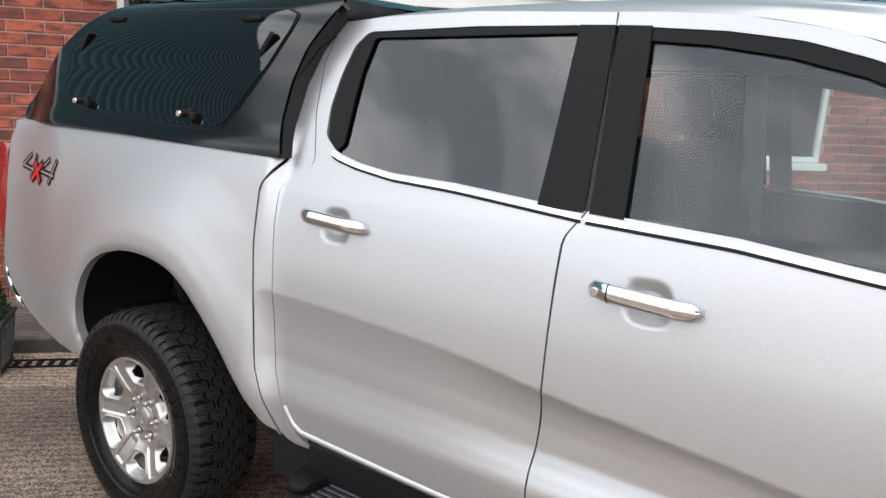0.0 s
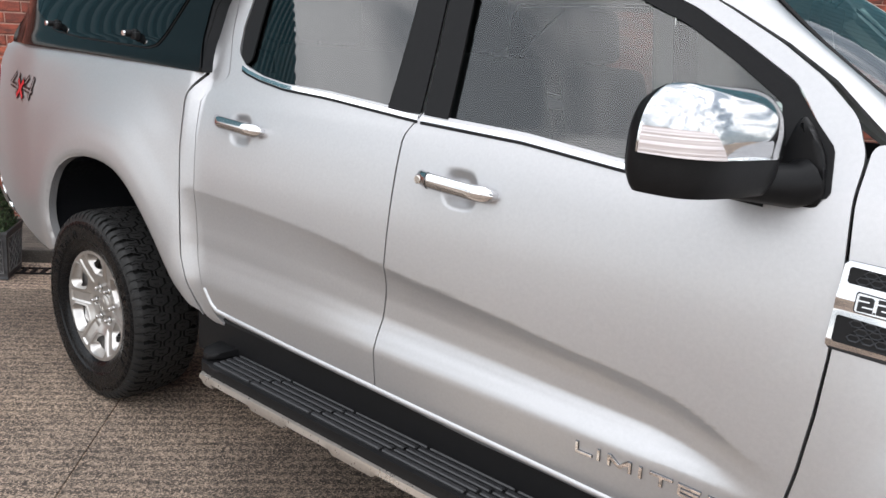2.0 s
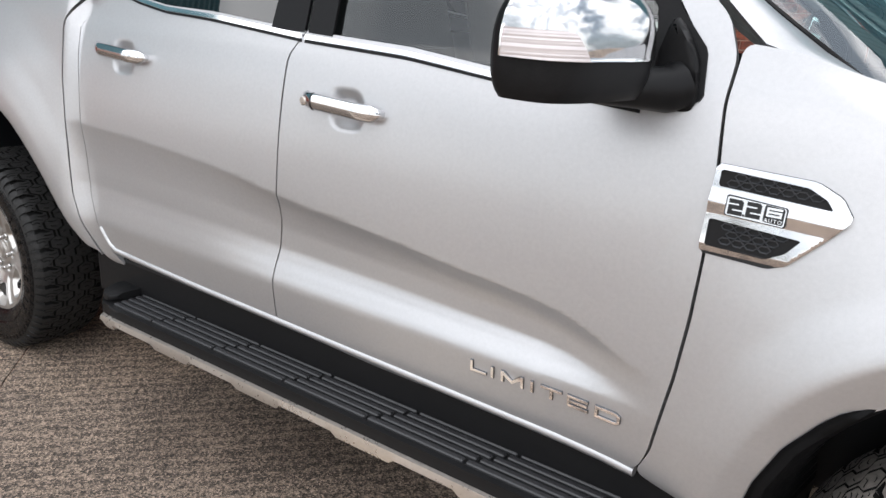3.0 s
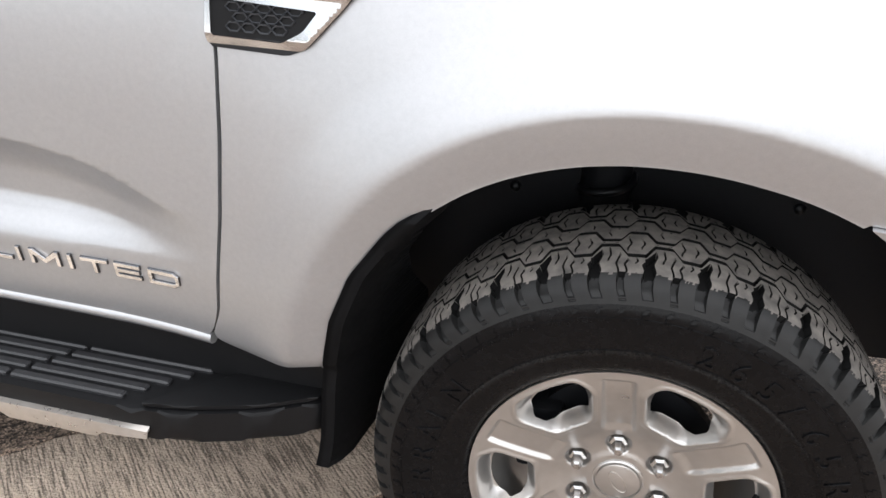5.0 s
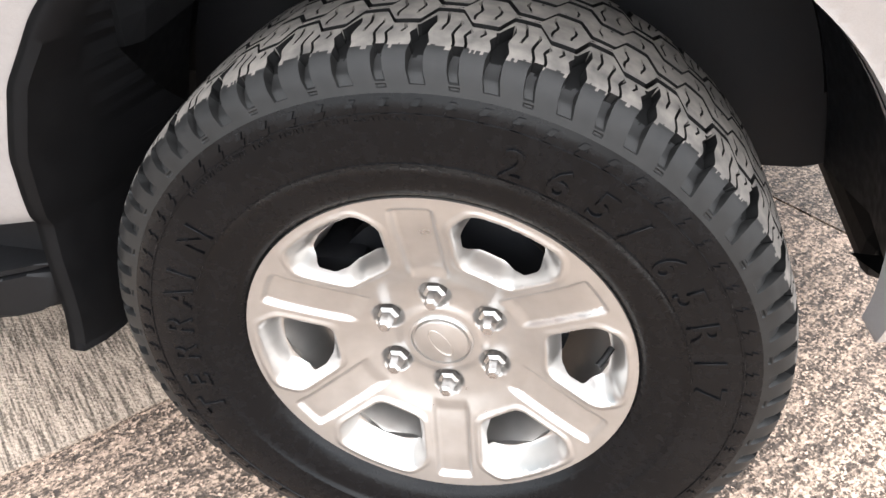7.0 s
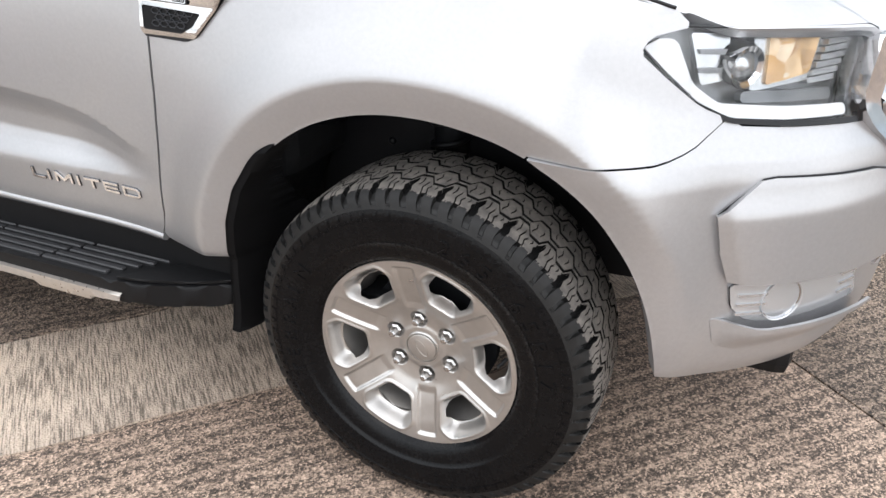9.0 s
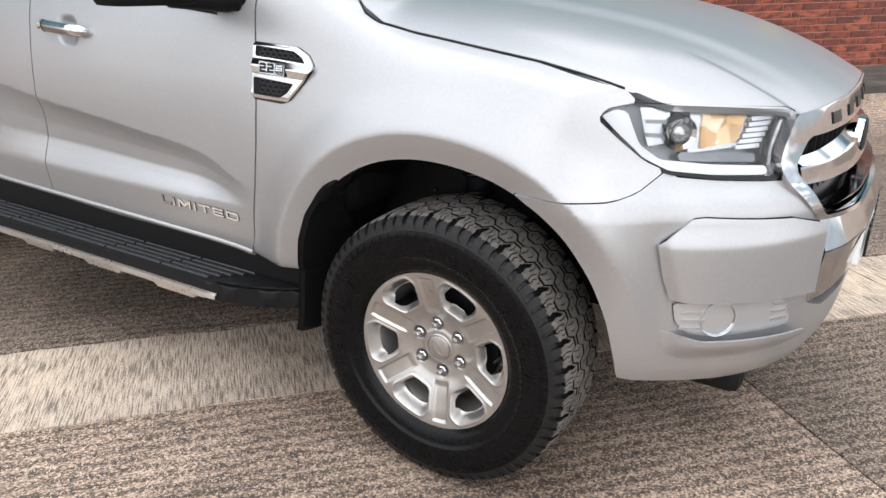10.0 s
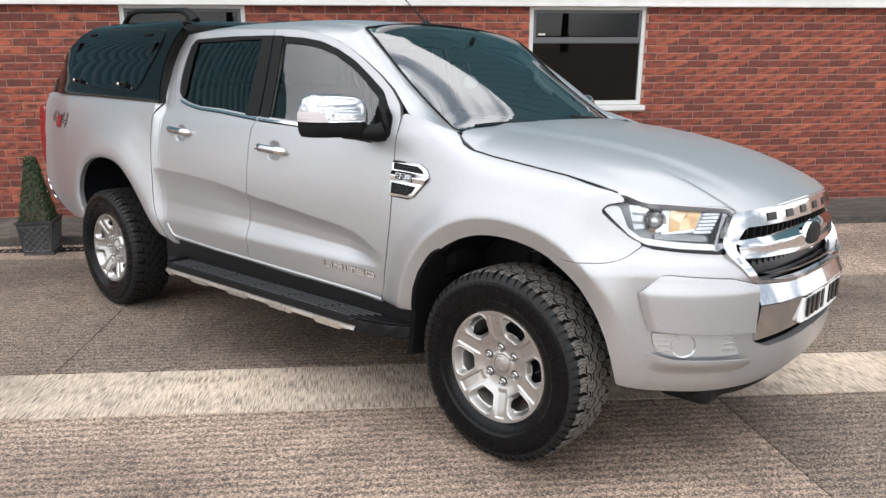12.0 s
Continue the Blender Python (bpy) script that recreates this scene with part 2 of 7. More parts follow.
def panel(name, outline, f, material, parent, label="", step=0.02, depth=0.012, holes=(), flip=False):
    """A sheet cut to an outline in its own two coordinates and laid on the curved surface f, with an edge turned inwards by depth."""
    loops = [[Vector((a, b, 0)) for a, b in ring] for ring in (outline, *holes)]
    flat = [(v.x, v.y) for ring in loops for v in ring]
    keys, verts, faces = {}, [], []

    def vid(p):
        k = (round(p[0] * 2e4), round(p[1] * 2e4))
        if k not in keys:
            keys[k] = len(verts)
            verts.append(p)
        return keys[k]
    for tri in tessellate_polygon(loops):
        t = [flat[i] for i in tri]
        area = (t[1][0] - t[0][0]) * (t[2][1] - t[0][1]) - (t[2][0] - t[0][0]) * (t[1][1] - t[0][1])
        if abs(area) < 1e-9:
            continue
        if area < 0:
            t = t[::-1]
        i0, i1 = math.floor(min(p[0] for p in t) / step), math.floor(max(p[0] for p in t) / step)
        for i in range(i0, i1 + 1):
            c = clip_half(clip_half(t, 0, i * step, True), 0, (i + 1) * step, False)
            if len(c) < 3:
                continue
            j0, j1 = math.floor(min(p[1] for p in c) / step), math.floor(max(p[1] for p in c) / step)
            for j in range(j0, j1 + 1):
                d = clip_half(clip_half(c, 1, j * step, True), 1, (j + 1) * step, False)
                ids = []
                for p in d:
                    k = vid(p)
                    if k not in ids:
                        ids.append(k)
                if len(ids) > 2:
                    faces.append(ids)
    ab = np.array(verts)
    e = 0.002
    P = f(ab[:, 0], ab[:, 1])
    da = f(ab[:, 0] + e, ab[:, 1]) - f(ab[:, 0] - e, ab[:, 1])
    db = f(ab[:, 0], ab[:, 1] + e) - f(ab[:, 0], ab[:, 1] - e)
    N = np.cross(da, db)
    N /= np.linalg.norm(N, axis=1)[:, None] + 1e-12
    if flip:
        N = -N
        faces = [q[::-1] for q in faces]
    V, M = [tuple(p) for p in P], [tuple(q) for q in N]
    if depth:
        count = {}
        for q in faces:
            for a, b in zip(q, q[1:] + q[:1]):
                count[(a, b)] = count.get((a, b), 0) + 1
        for (a, b), _ in list(count.items()):
            if (b, a) not in count:
                ed = P[b] - P[a]
                if np.linalg.norm(ed) < 1e-7:
                    continue
                out = np.cross(ed, (N[a] + N[b]))
                out = out / (np.linalg.norm(out) + 1e-12)
                k = len(V)
                for p, nn in ((P[b], N[b]), (P[a], N[a]), (P[a] - N[a] * depth, N[a]), (P[b] - N[b] * depth, N[b])):
                    V.append(tuple(p))
                    M.append(tuple(out))
                faces.append([k, k + 1, k + 2, k + 3])
    me = bpy.data.meshes.new(name)
    me.from_pydata(V, [], faces)
    me.validate()
    if len(me.vertices) == len(M):
        me.polygons.foreach_set("use_smooth", [True] * len(me.polygons))
        me.normals_split_custom_set_from_vertices(M)
    return link_part(name, me, material, parent, label)


def let_out(ring, d):
    """An outline moved outwards by d, to narrow the joints between panels."""
    p = np.array(ring, float)
    q = np.roll(p, -1, axis=0)
    if (p[:, 0] * q[:, 1] - q[:, 0] * p[:, 1]).sum() < 0:
        d = -d
    e = q - p
    e /= np.linalg.norm(e, axis=1)[:, None] + 1e-12
    m = e + np.roll(e, 1, axis=0)
    m /= np.linalg.norm(m, axis=1)[:, None] + 1e-9
    return [(float(a + d * n[1]), float(b - d * n[0])) for (a, b), n in zip(p, m)]


def grid_mesh(bm, rows, close_u=False, close_v=False):
    """Quads through rows of points."""
    vs = [[bm.verts.new(p) for p in r] for r in rows]
    nu, nv = len(vs), len(vs[0])
    for i in range(nu if close_u else nu - 1):
        for j in range(nv if close_v else nv - 1):
            q = [vs[i][j], vs[(i + 1) % nu][j], vs[(i + 1) % nu][(j + 1) % nv], vs[i][(j + 1) % nv]]
            try:
                bm.faces.new(q)
            except ValueError:
                pass
    return vs


def box(bm, lo, hi, bevel=0.0, m=None, segs=2):
    r = bmesh.ops.create_cube(bm, size=1)
    vs = r["verts"]
    for v in vs:
        v.co = Vector([lo[k] + (v.co[k] + 0.5) * (hi[k] - lo[k]) for k in range(3)])
        if m:
            v.co = m @ v.co
    if bevel:
        es = list({e for v in vs for e in v.link_edges})
        bmesh.ops.bevel(bm, geom=es, offset=bevel, segments=segs, affect="EDGES", profile=0.6)
    return vs


def prism(bm, pts, vec, bevel=0.0):
    """A solid from a flat outline (3D points) pushed along vec."""
    v = [bm.verts.new(p) for p in pts]
    f = bm.faces.new(v)
    r = bmesh.ops.extrude_face_region(bm, geom=[f])
    top = [g for g in r["geom"] if isinstance(g, bmesh.types.BMVert)]
    for g in top:
        g.co += Vector(vec)
    if bevel:
        es = [e for e in bm.edges if e.is_valid and len(e.link_faces) == 2 and e.calc_face_angle(0) > 0.6]
        bmesh.ops.bevel(bm, geom=es, offset=bevel, segments=2, affect="EDGES", profile=0.6)


def tube(bm, pts, r, n=8, caps=True, flat=1.0):
    """A bent rod through points; r may vary along it."""
    pts = [Vector(p) for p in pts]
    rows, up = [], None
    for i, p in enumerate(pts):
        d = (pts[min(i + 1, len(pts) - 1)] - pts[max(i - 1, 0)]).normalized()
        if up is None:
            up = d.orthogonal().normalized()
        up = (up - d * up.dot(d)).normalized()
        s = d.cross(up)
        rr = r[i] if isinstance(r, (list, tuple)) else r
        rows.append([p + (up * math.cos(2 * math.pi * k / n) + s * math.sin(2 * math.pi * k / n) * flat) * rr for k in range(n)])
    vs = grid_mesh(bm, rows, False, True)
    if caps:
        bm.faces.new(vs[0])
        bm.faces.new(vs[-1][::-1])


def lathe(bm, prof, n, axis_m, closed=False):
    """Turns (radius, along) round the local y axis."""
    rows = [[axis_m @ Vector((r * math.cos(2 * math.pi * k / n), y, r * math.sin(2 * math.pi * k / n))) for r, y in prof] for k in range(n)]
    return grid_mesh(bm, rows, True, closed)


def lettering(s, size, thick, spacing=1.0, bold=0.0):
    """Raised letters as a mesh in x (along) and y (up), z towards the reader."""
    cu = bpy.data.curves.new("lettering", "FONT")
    cu.body, cu.size, cu.extrude, cu.space_character = s, size, thick, spacing
    cu.bevel_depth, cu.offset = thick * 0.3, bold
    cu.resolution_u = 3
    ob = new("lettering", cu)
    bpy.context.view_layer.update()
    me = bpy.data.meshes.new_from_object(ob.evaluated_get(bpy.context.evaluated_depsgraph_get()))
    bpy.data.objects.remove(ob)
    bpy.data.curves.remove(cu)
    return me


# ---- the pickup truck, in the yard's frame: x forwards from the rear axle, flank at minus y, z up from the ground ----
truck = tagged(new("pickup_truck"), "silver double-cab pickup truck with a black hardtop canopy, parked on concrete", "pickup truck")
truck.matrix_world = YARD

F_ARCH = [(2.757, 0.44), (2.762, 0.486), (2.783, 0.588), (2.81, 0.675), (2.855, 0.75), (2.94, 0.834), (3.025, 0.879), (3.118, 0.905), (3.215, 0.912),
          (3.32, 0.899), (3.44, 0.866), (3.52, 0.816), (3.597, 0.737), (3.655, 0.625), (3.685, 0.51), (3.70, 0.42)]
R_ARCH = [(-0.30, 0.565), (-0.345, 0.62), (-0.365, 0.69), (-0.35, 0.78), (-0.28, 0.893), (-0.20, 0.947), (-0.11, 0.978), (0.02, 0.995), (0.17, 0.982),
          (0.26, 0.95), (0.35, 0.885), (0.455, 0.786), (0.56, 0.66), (0.64, 0.572), (0.70, 0.55)]


def evened(line, reach):
    """An even curve through a rough one."""
    p = np.array(line)
    d = np.concatenate([[0], np.cumsum(np.hypot(*np.diff(p, axis=0).T))])
    q = np.linspace(0, d[-1], 90)
    out = []
    for v in q:
        h = min(reach, v, d[-1] - v)
        u = np.linspace(v - h, v + h, 21)
        out.append((float(np.interp(u, d, p[:, 0]).mean()), float(np.interp(u, d, p[:, 1]).mean())))
    return out


f_arch, r_arch = evened(F_ARCH, 0.09), evened(R_ARCH, 0.07)


def away(x, z, line):
    """How far points of the flank lie from an arch's edge."""
    x, z = np.asarray(x, float), np.asarray(z, float)
    best = np.full(x.shape, 9.0)
    for (ax, az), (bx, bz) in zip(line[:-1], line[1:]):
        dx, dz = bx - ax, bz - az
        t = np.clip(((x - ax) * dx + (z - az) * dz) / (dx * dx + dz * dz), 0, 1)
        best = np.minimum(best, np.hypot(x - ax - t * dx, z - az - t * dz))
    return best


door_z = pch([0.44, 0.50, 0.535, 0.60, 0.67, 0.80, 0.90, 1.0, 1.15, 1.25, 1.30, 1.80], [0.80, 0.838, 0.858, 0.869, 0.876, 0.878, 0.876, 0.870, 0.850, 0.826, 0.806, 0.650])
hollow = pch([0.5, 0.650, 0.666, 0.69, 0.72, 0.75, 0.79, 0.82, 0.85, 0.868, 0.873, 0.878, 1.0], [0, 0, 0.0020, 0.0115, 0.0250, 0.0330, 0.0325, 0.0265, 0.0150, 0.0046, 0.0014, 0, 0])
bed_z = pch([0.50, 0.56, 0.70, 0.90, 1.10, 1.25, 1.33, 1.37, 1.40], [0.835, 0.852, 0.866, 0.870, 0.866, 0.850, 0.836, 0.822, 0.80])
hood_edge = pch([2.90, 2.96, 3.0, 3.1, 3.44, 3.645, 3.70, 4.0], [1.275, 1.242, 1.221, 1.20, 1.155, 1.11, 1.08, 0.93])
wing_edge = pch([2.6, 2.75, 2.9, 3.0, 3.1, 3.44, 3.645, 3.70, 4.0], [1.345, 1.31, 1.262, 1.229, 1.20, 1.155, 1.11, 1.08, 0.93])
fender_top = pch([-0.05, 0, 0.02, 0.05, 0.10, 0.20, 0.40], [0.77, 0.79, 0.815, 0.838, 0.855, 0.872, 0.90])
f_lip = pch([0, 0.02, 0.058, 0.066, 0.072, 0.080, 0.11, 0.18, 0.30, 0.40], [0.026, 0.0340, 0.0480, 0.0502, 0.0500, 0.0486, 0.0400, 0.0205, 0.0050, 0.0])
r_lip = pch([0, 0.012, 0.03, 0.06, 0.12, 0.22, 0.36, 0.5], [0.040, 0.047, 0.050, 0.049, 0.040, 0.020, 0.003, 0.0])
# plan of the nose, from the front wheel round to the middle of the bumper
NOSE = [(3.20, 0.874), (3.44, 0.872), (3.60, 0.853), (3.70, 0.825), (3.78, 0.785), (3.86, 0.735), (3.95, 0.655), (4.03, 0.54), (4.085, 0.40), (4.115, 0.20), (4.122, 0.0)]
_l = np.concatenate([[0], np.cumsum([math.dist(a, b) for a, b in zip(NOSE[:-1], NOSE[1:])])])
nose_x, nose_y = pch(_l, [p[0] for p in NOSE]), pch(_l, [p[1] for p in NOSE])
_s = np.linspace(0, _l[-1], 600)
_sx, _sy = nose_x(_s), nose_y(_s)
nose_w = pch([p[0] for p in NOSE[:8]], [p[1] for p in NOSE[:8]])
lean_back = pch([0.34, 0.40, 0.45, 0.52, 0.60, 0.82, 0.86, 0.90, 0.95, 1.05, 1.10], [-0.10, -0.045, -0.018, -0.004, 0, 0, -0.010, -0.033, -0.055, -0.08, -0.10])


def s_at_x(x):
    return float(np.interp(x, _sx, _s))


def s_at_y(y):
    return float(np.interp(y, _sy[::-1], _s[::-1]))


def nose(off=0.0, flare=True):
    """The nose's skin: along its plan from the wheel to the middle, and height."""
    def f(s, z):
        s, z = np.asarray(s, float), np.asarray(z, float)
        x, y = nose_x(s), nose_y(s)
        tx, ty = nose_x(s + 0.004) - nose_x(s - 0.004), nose_y(s + 0.004) - nose_y(s - 0.004)
        l = np.hypot(tx, ty)
        nx, ny = -ty / l, tx / l
        o = off + lean_back(z) * sst(3.42, 3.70, x) * (0.72 + 0.28 * sst(3.70, 3.95, x))
        if flare:
            o = o + f_lip(np.clip(away(x, z, f_arch), 0, 0.39)) * sst(3.80, 3.62, x)
        return np.stack([x + nx * o, -(y + ny * o), z], axis=1)
    return f


crease = pch([0.6, 1.0, 1.32, 1.6, 1.95, 2.107, 2.25, 2.376, 2.455, 2.53, 2.7], [0.968, 0.955, 0.934, 0.897, 0.864, 0.846, 0.833, 0.813, 0.784, 0.752, 0.72])
CUPS = [(0.888, 1.184), (1.772, 1.138)]


def flank_w(x, z):
    """Half the width of the truck at a place of its flank."""
    x, z = np.asarray(x, float), np.asarray(z, float)
    top = crease(x)
    k = (1 - sst(2.30, 2.60, x)) * (0.45 + 0.55 * sst(1.15, 1.72, x))
    d = door_z(z) - k * hollow(np.where(z > 0.67, 0.67 + (z - 0.67) * 0.205 / (top - 0.67), z))
    bed = bed_z(z) - 0.045 * sst(-0.55, -1.0, x)
    w = d + (bed - d) * sst(0.67, 0.60, x) * sst(1.46, 1.40, z)
    fx = sst(2.64, 3.05, x)
    side, roll_ = door_z(z), fender_top(np.clip(wing_edge(x) - z, -0.05, 0.4))
    fen = (side + roll_ - np.sqrt((side - roll_) ** 2 + 0.014 ** 2)) / 2
    w = w + (fen - w) * fx
    tip = nose_w(np.clip(x, 3.2, 4.0)) + lean_back(z) * sst(3.42, 3.70, x) * (0.72 + 0.28 * sst(3.70, 3.95, x))
    w = w + ((w + tip - np.sqrt((w - tip) ** 2 + 0.016 ** 2)) / 2 - w) * sst(3.15, 3.40, x)
    w = w + f_lip(np.clip(away(x, z, f_arch), 0, 0.39)) * sst(3.80, 3.62, x) + r_lip(np.clip(away(x, z, r_arch), 0, 0.49)) * sst(1.40, 1.25, z) * sst(0.74, 0.58, x)
    for cx, cz in CUPS:
        q = (np.abs((x - cx + (z - cz) * 0.12) / 0.058) ** 3.2 + np.abs((z - cz) / 0.053) ** 3.2) ** (1 / 3.2)
        w = w - 0.013 * sst(1.0, 0.40, q)
    return w


def flank(off=0.0):
    def f(x, z):
        return np.stack([np.asarray(x, float), -(flank_w(x, z) + off), np.asarray(z, float)], axis=1)
    return f


def on_flank(x, z, off=0.0):
    return Vector((x, -float(flank_w(np.array([x]), np.array([z]))[0]) - off, z))


def both(ob):
    mirrored(ob, truck)
    return ob


def sub(name, outline, off, material, parent, label="", step=0.03, depth=0.006, holes=()):
    return panel(name, outline, flank(off), material, parent, label, step, depth, holes)


# body panels of the flank
BED = soft([(-0.99, 1.395), (-0.2, 1.382), (0.650, 1.353), (0.585, 1.263), (0.587, 1.099), (0.615, 0.888), (0.631, 0.737), (0.672, 0.626), (0.711, 0.537)], 0.05, 2, False)
BED += r_arch[::-1] + soft([(-0.41, 0.535), (-0.60, 0.530), (-0.80, 0.556), (-0.93, 0.600), (-1.04, 0.69), (-1.095, 0.80), (-1.075, 0.90), (-1.048, 1.045), (-1.043, 1.194), (-1.047, 1.30), (-1.02, 1.375)], 0.05, 2, False)
bed_side = both(panel("bed_side", BED, flank(), SILVER, truck, "silver bed side with a flared wheel arch", 0.02, 0.03))

CAB_REAR = soft([(0.661, 1.349), (0.595, 1.263), (0.595, 1.098), (0.622, 0.887), (0.636, 0.735), (0.679, 0.624), (0.722, 0.540), (0.766, 0.524), (0.830, 0.528), (0.773, 0.565),
                 (0.728, 0.636), (0.693, 0.743), (0.684, 0.831), (0.674, 0.996), (0.653, 1.155), (0.648, 1.267), (0.749, 1.341), (0.703, 1.480), (0.690, 1.622), (0.720, 1.746), (0.750, 1.756),
                 (0.674, 1.683), (0.625, 1.541), (0.642, 1.399)], 0.06, 1)
both(panel("cab_corner", let_out(CAB_REAR, 0.0012), flank(), SILVER, truck, "", 0.02, 0.03))

REAR_HOLE = [(1.591, 1.301), (1.241, 1.328), (1.041, 1.335), (0.915, 1.352), (0.819, 1.378), (0.765, 1.419), (0.755, 1.500), (0.768, 1.594), (0.794, 1.675), (0.837, 1.714), (1.198, 1.720), (1.570, 1.712)]
REAR_DOOR = soft([(0.779, 0.569), (0.734, 0.635), (0.699, 0.742), (0.690, 0.830), (0.680, 0.996), (0.659, 1.155), (0.653, 1.267), (0.756, 1.341), (0.710, 1.480), (0.697, 1.622), (0.727, 1.739),
                  (0.910, 1.751), (1.189, 1.754), (1.567, 1.737)], 0.05, 2, False)
REAR_DOOR += [(1.570, 1.712)] + soft(REAR_HOLE[::-1][1:-1], 0.05, 2, False) + soft([(1.595, 1.301), (1.556, 1.241), (1.556, 1.144), (1.557, 1.021), (1.557, 0.905), (1.545, 0.786), (1.536, 0.707), (1.538, 0.540),
                                                                                  (1.182, 0.550), (0.878, 0.558)], 0.05, 1, False)
def cup_ring(c, k=1.0):
    return [(c[0] + 0.066 * k * math.cos(a), c[1] + 0.060 * k * math.sin(a)) for a in np.linspace(0, 2 * math.pi, 41)[:-1]]


rear_door = panel("rear_door", let_out(REAR_DOOR, 0.0022), flank(), SILVER, truck, "silver rear door", 0.011, 0.02, [cup_ring(CUPS[0])])
panel("handle_cup", cup_ring(CUPS[0]), flank(), SILVER, rear_door, "dished silver handle recess", 0.007, 0)
FRONT_HOLE = [(1.604, 1.301), (1.920, 1.286), (2.164, 1.260), (2.463, 1.237), (2.548, 1.244), (2.550, 1.331), (2.466, 1.440), (2.351, 1.511), (2.239, 1.575), (2.097, 1.634), (1.969, 1.671), (1.822, 1.693), (1.576, 1.711)]
FRONT_DOOR = soft([(1.546, 0.540), (2.197, 0.508), (2.472, 0.492), (2.536, 0.516), (2.569, 0.554), (2.582, 0.593), (2.591, 0.654), (2.607, 0.761), (2.616, 0.874), (2.619, 0.986), (2.613, 1.140), (2.601, 1.247),
                   (2.603, 1.322), (2.576, 1.385), (2.510, 1.445), (2.419, 1.506), (2.294, 1.575), (2.187, 1.628), (2.056, 1.677), (1.961, 1.699), (1.834, 1.721), (1.690, 1.733), (1.575, 1.737)], 0.05, 2, False)
FRONT_DOOR += [(1.576, 1.711)] + soft(FRONT_HOLE[::-1][1:-1], 0.05, 2, False) + soft([(1.604, 1.301), (1.566, 1.241), (1.566, 1.144), (1.566, 1.021), (1.566, 0.905), (1.554, 0.786), (1.545, 0.707)], 0.05, 1, False)
front_door = panel("front_door", let_out(FRONT_DOOR, 0.0022), flank(), SILVER, truck, "silver front door", 0.011, 0.02, [cup_ring(CUPS[1])])
panel("handle_cup", cup_ring(CUPS[1]), flank(), SILVER, front_door, "dished silver handle recess", 0.007, 0)

FENDER = soft([(2.913, 1.279), (2.80, 1.309), (2.70, 1.337), (2.613, 1.346), (2.609, 1.247), (2.622, 1.140), (2.627, 0.986), (2.625, 0.875), (2.616, 0.762), (2.600, 0.655), (2.590, 0.594), (2.564, 0.535),
               (2.594, 0.522), (2.752, 0.520)], 0.05, 2, False)
FENDER += [p for p in f_arch if p[0] < 3.438] + [(3.441, 0.866)] + soft([(3.547, 0.863), (3.66, 0.871), (3.70, 0.888), (3.744, 0.935), (3.70, 0.955), (3.645, 1.0), (3.60, 1.040), (3.612, 1.064), (3.67, 1.078), (3.642, 1.104)], 0.05, 1, False)
FENDER += soft([(3.44, 1.149), (3.10, 1.194), (3.0, 1.215), (2.955, 1.236)], 0.05, 1, False)
both(panel("front_wing", FENDER, flank(), SILVER, truck, "silver front wing", 0.011, 0.03))
# sill below the doors: bright rolled edge and black plastic beneath
for side in (1, -1):
    bm = bmesh.new()
    tube(bm, [(*on_flank(x, float(np.interp(x, [0.735, 0.765, 0.80, 1.2, 1.7, 2.55], [0.640, 0.592, 0.572, 0.556, 0.544, 0.526])), -0.004),) for x in [0.735, 0.745, 0.755, 0.768, 0.782] + list(np.linspace(0.80, 2.56, 24))], 0.011, 8)
    o = part("sill_edge", bm, SILVER, truck, "", 60)
    o.scale = (1, side, 1)
    bm = bmesh.new()
    box(bm, (0.66, -0.852, 0.40), (2.752, -0.80, 0.548), 0.012)
    o = part("sill", bm, PLASTIC, truck)
    o.scale = (1, side, 1)

# wheel arch liners and the dark underbody
for line, x0, x1 in ((f_arch, 2.757, 3.70), (r_arch, -0.30, 0.70)):
    bm = bmesh.new()
    cx = (x0 + x1) / 2
    rows = []
    for x, z in [q for q in line if q[1] > 0.47 or q[0] < cx]:
        w = float(flank_w(np.array([x]), np.array([max(z, 0.5)]))[0])
        rows.append([(x, -w + 0.012, z), (x + (x - cx) * 0.03, -w + 0.05, z + 0.01), (x + (x - cx) * 0.04, -0.66, z + 0.02), (x, -0.52, z)])
    grid_mesh(bm, rows)
    inner = [r[3] for r in rows if r[3][2] > 0.56]
    inner = [(inner[0][0] - 0.03, 0, 0.42)] + inner + [(inner[-1][0] + 0.20, 0, 0.66), (inner[-1][0] + 0.19, 0, 0.515), (inner[-1][0], 0, 0.455)]
    bm.faces.new([bm.verts.new((p[0], -0.50, p[2])) for p in inner])
    both(part("arch_liner", bm, LINER, truck, "black wheel arch liner", 50))
bm = bmesh.new()
box(bm, (-0.95, -0.40, 0.48), (3.45, 0.40, 0.64), 0.02)
for x in (0.0, 3.22):
    tube(bm, [(x, -0.75, 0.385), (x, 0.75, 0.385)], 0.05, 10)
for y in (-0.5, 0.5):
    tube(bm, [(3.14, y, 0.45), (3.14, y, 0.86)], 0.045, 10)
    tube(bm, [(-0.1, y * 0.9, 0.40), (-0.25, y * 1.1, 0.80)], 0.022, 8)
box(bm, (2.66, -0.72, 0.38), (2.70, 0.72, 0.86), 0.01)
part("chassis", bm, LINER, truck, "dark chassis rails and axles", 40)
SPRING = mat("oily_spring_steel", (0.008, 0.0085, 0.010), 0.4, 0.3)
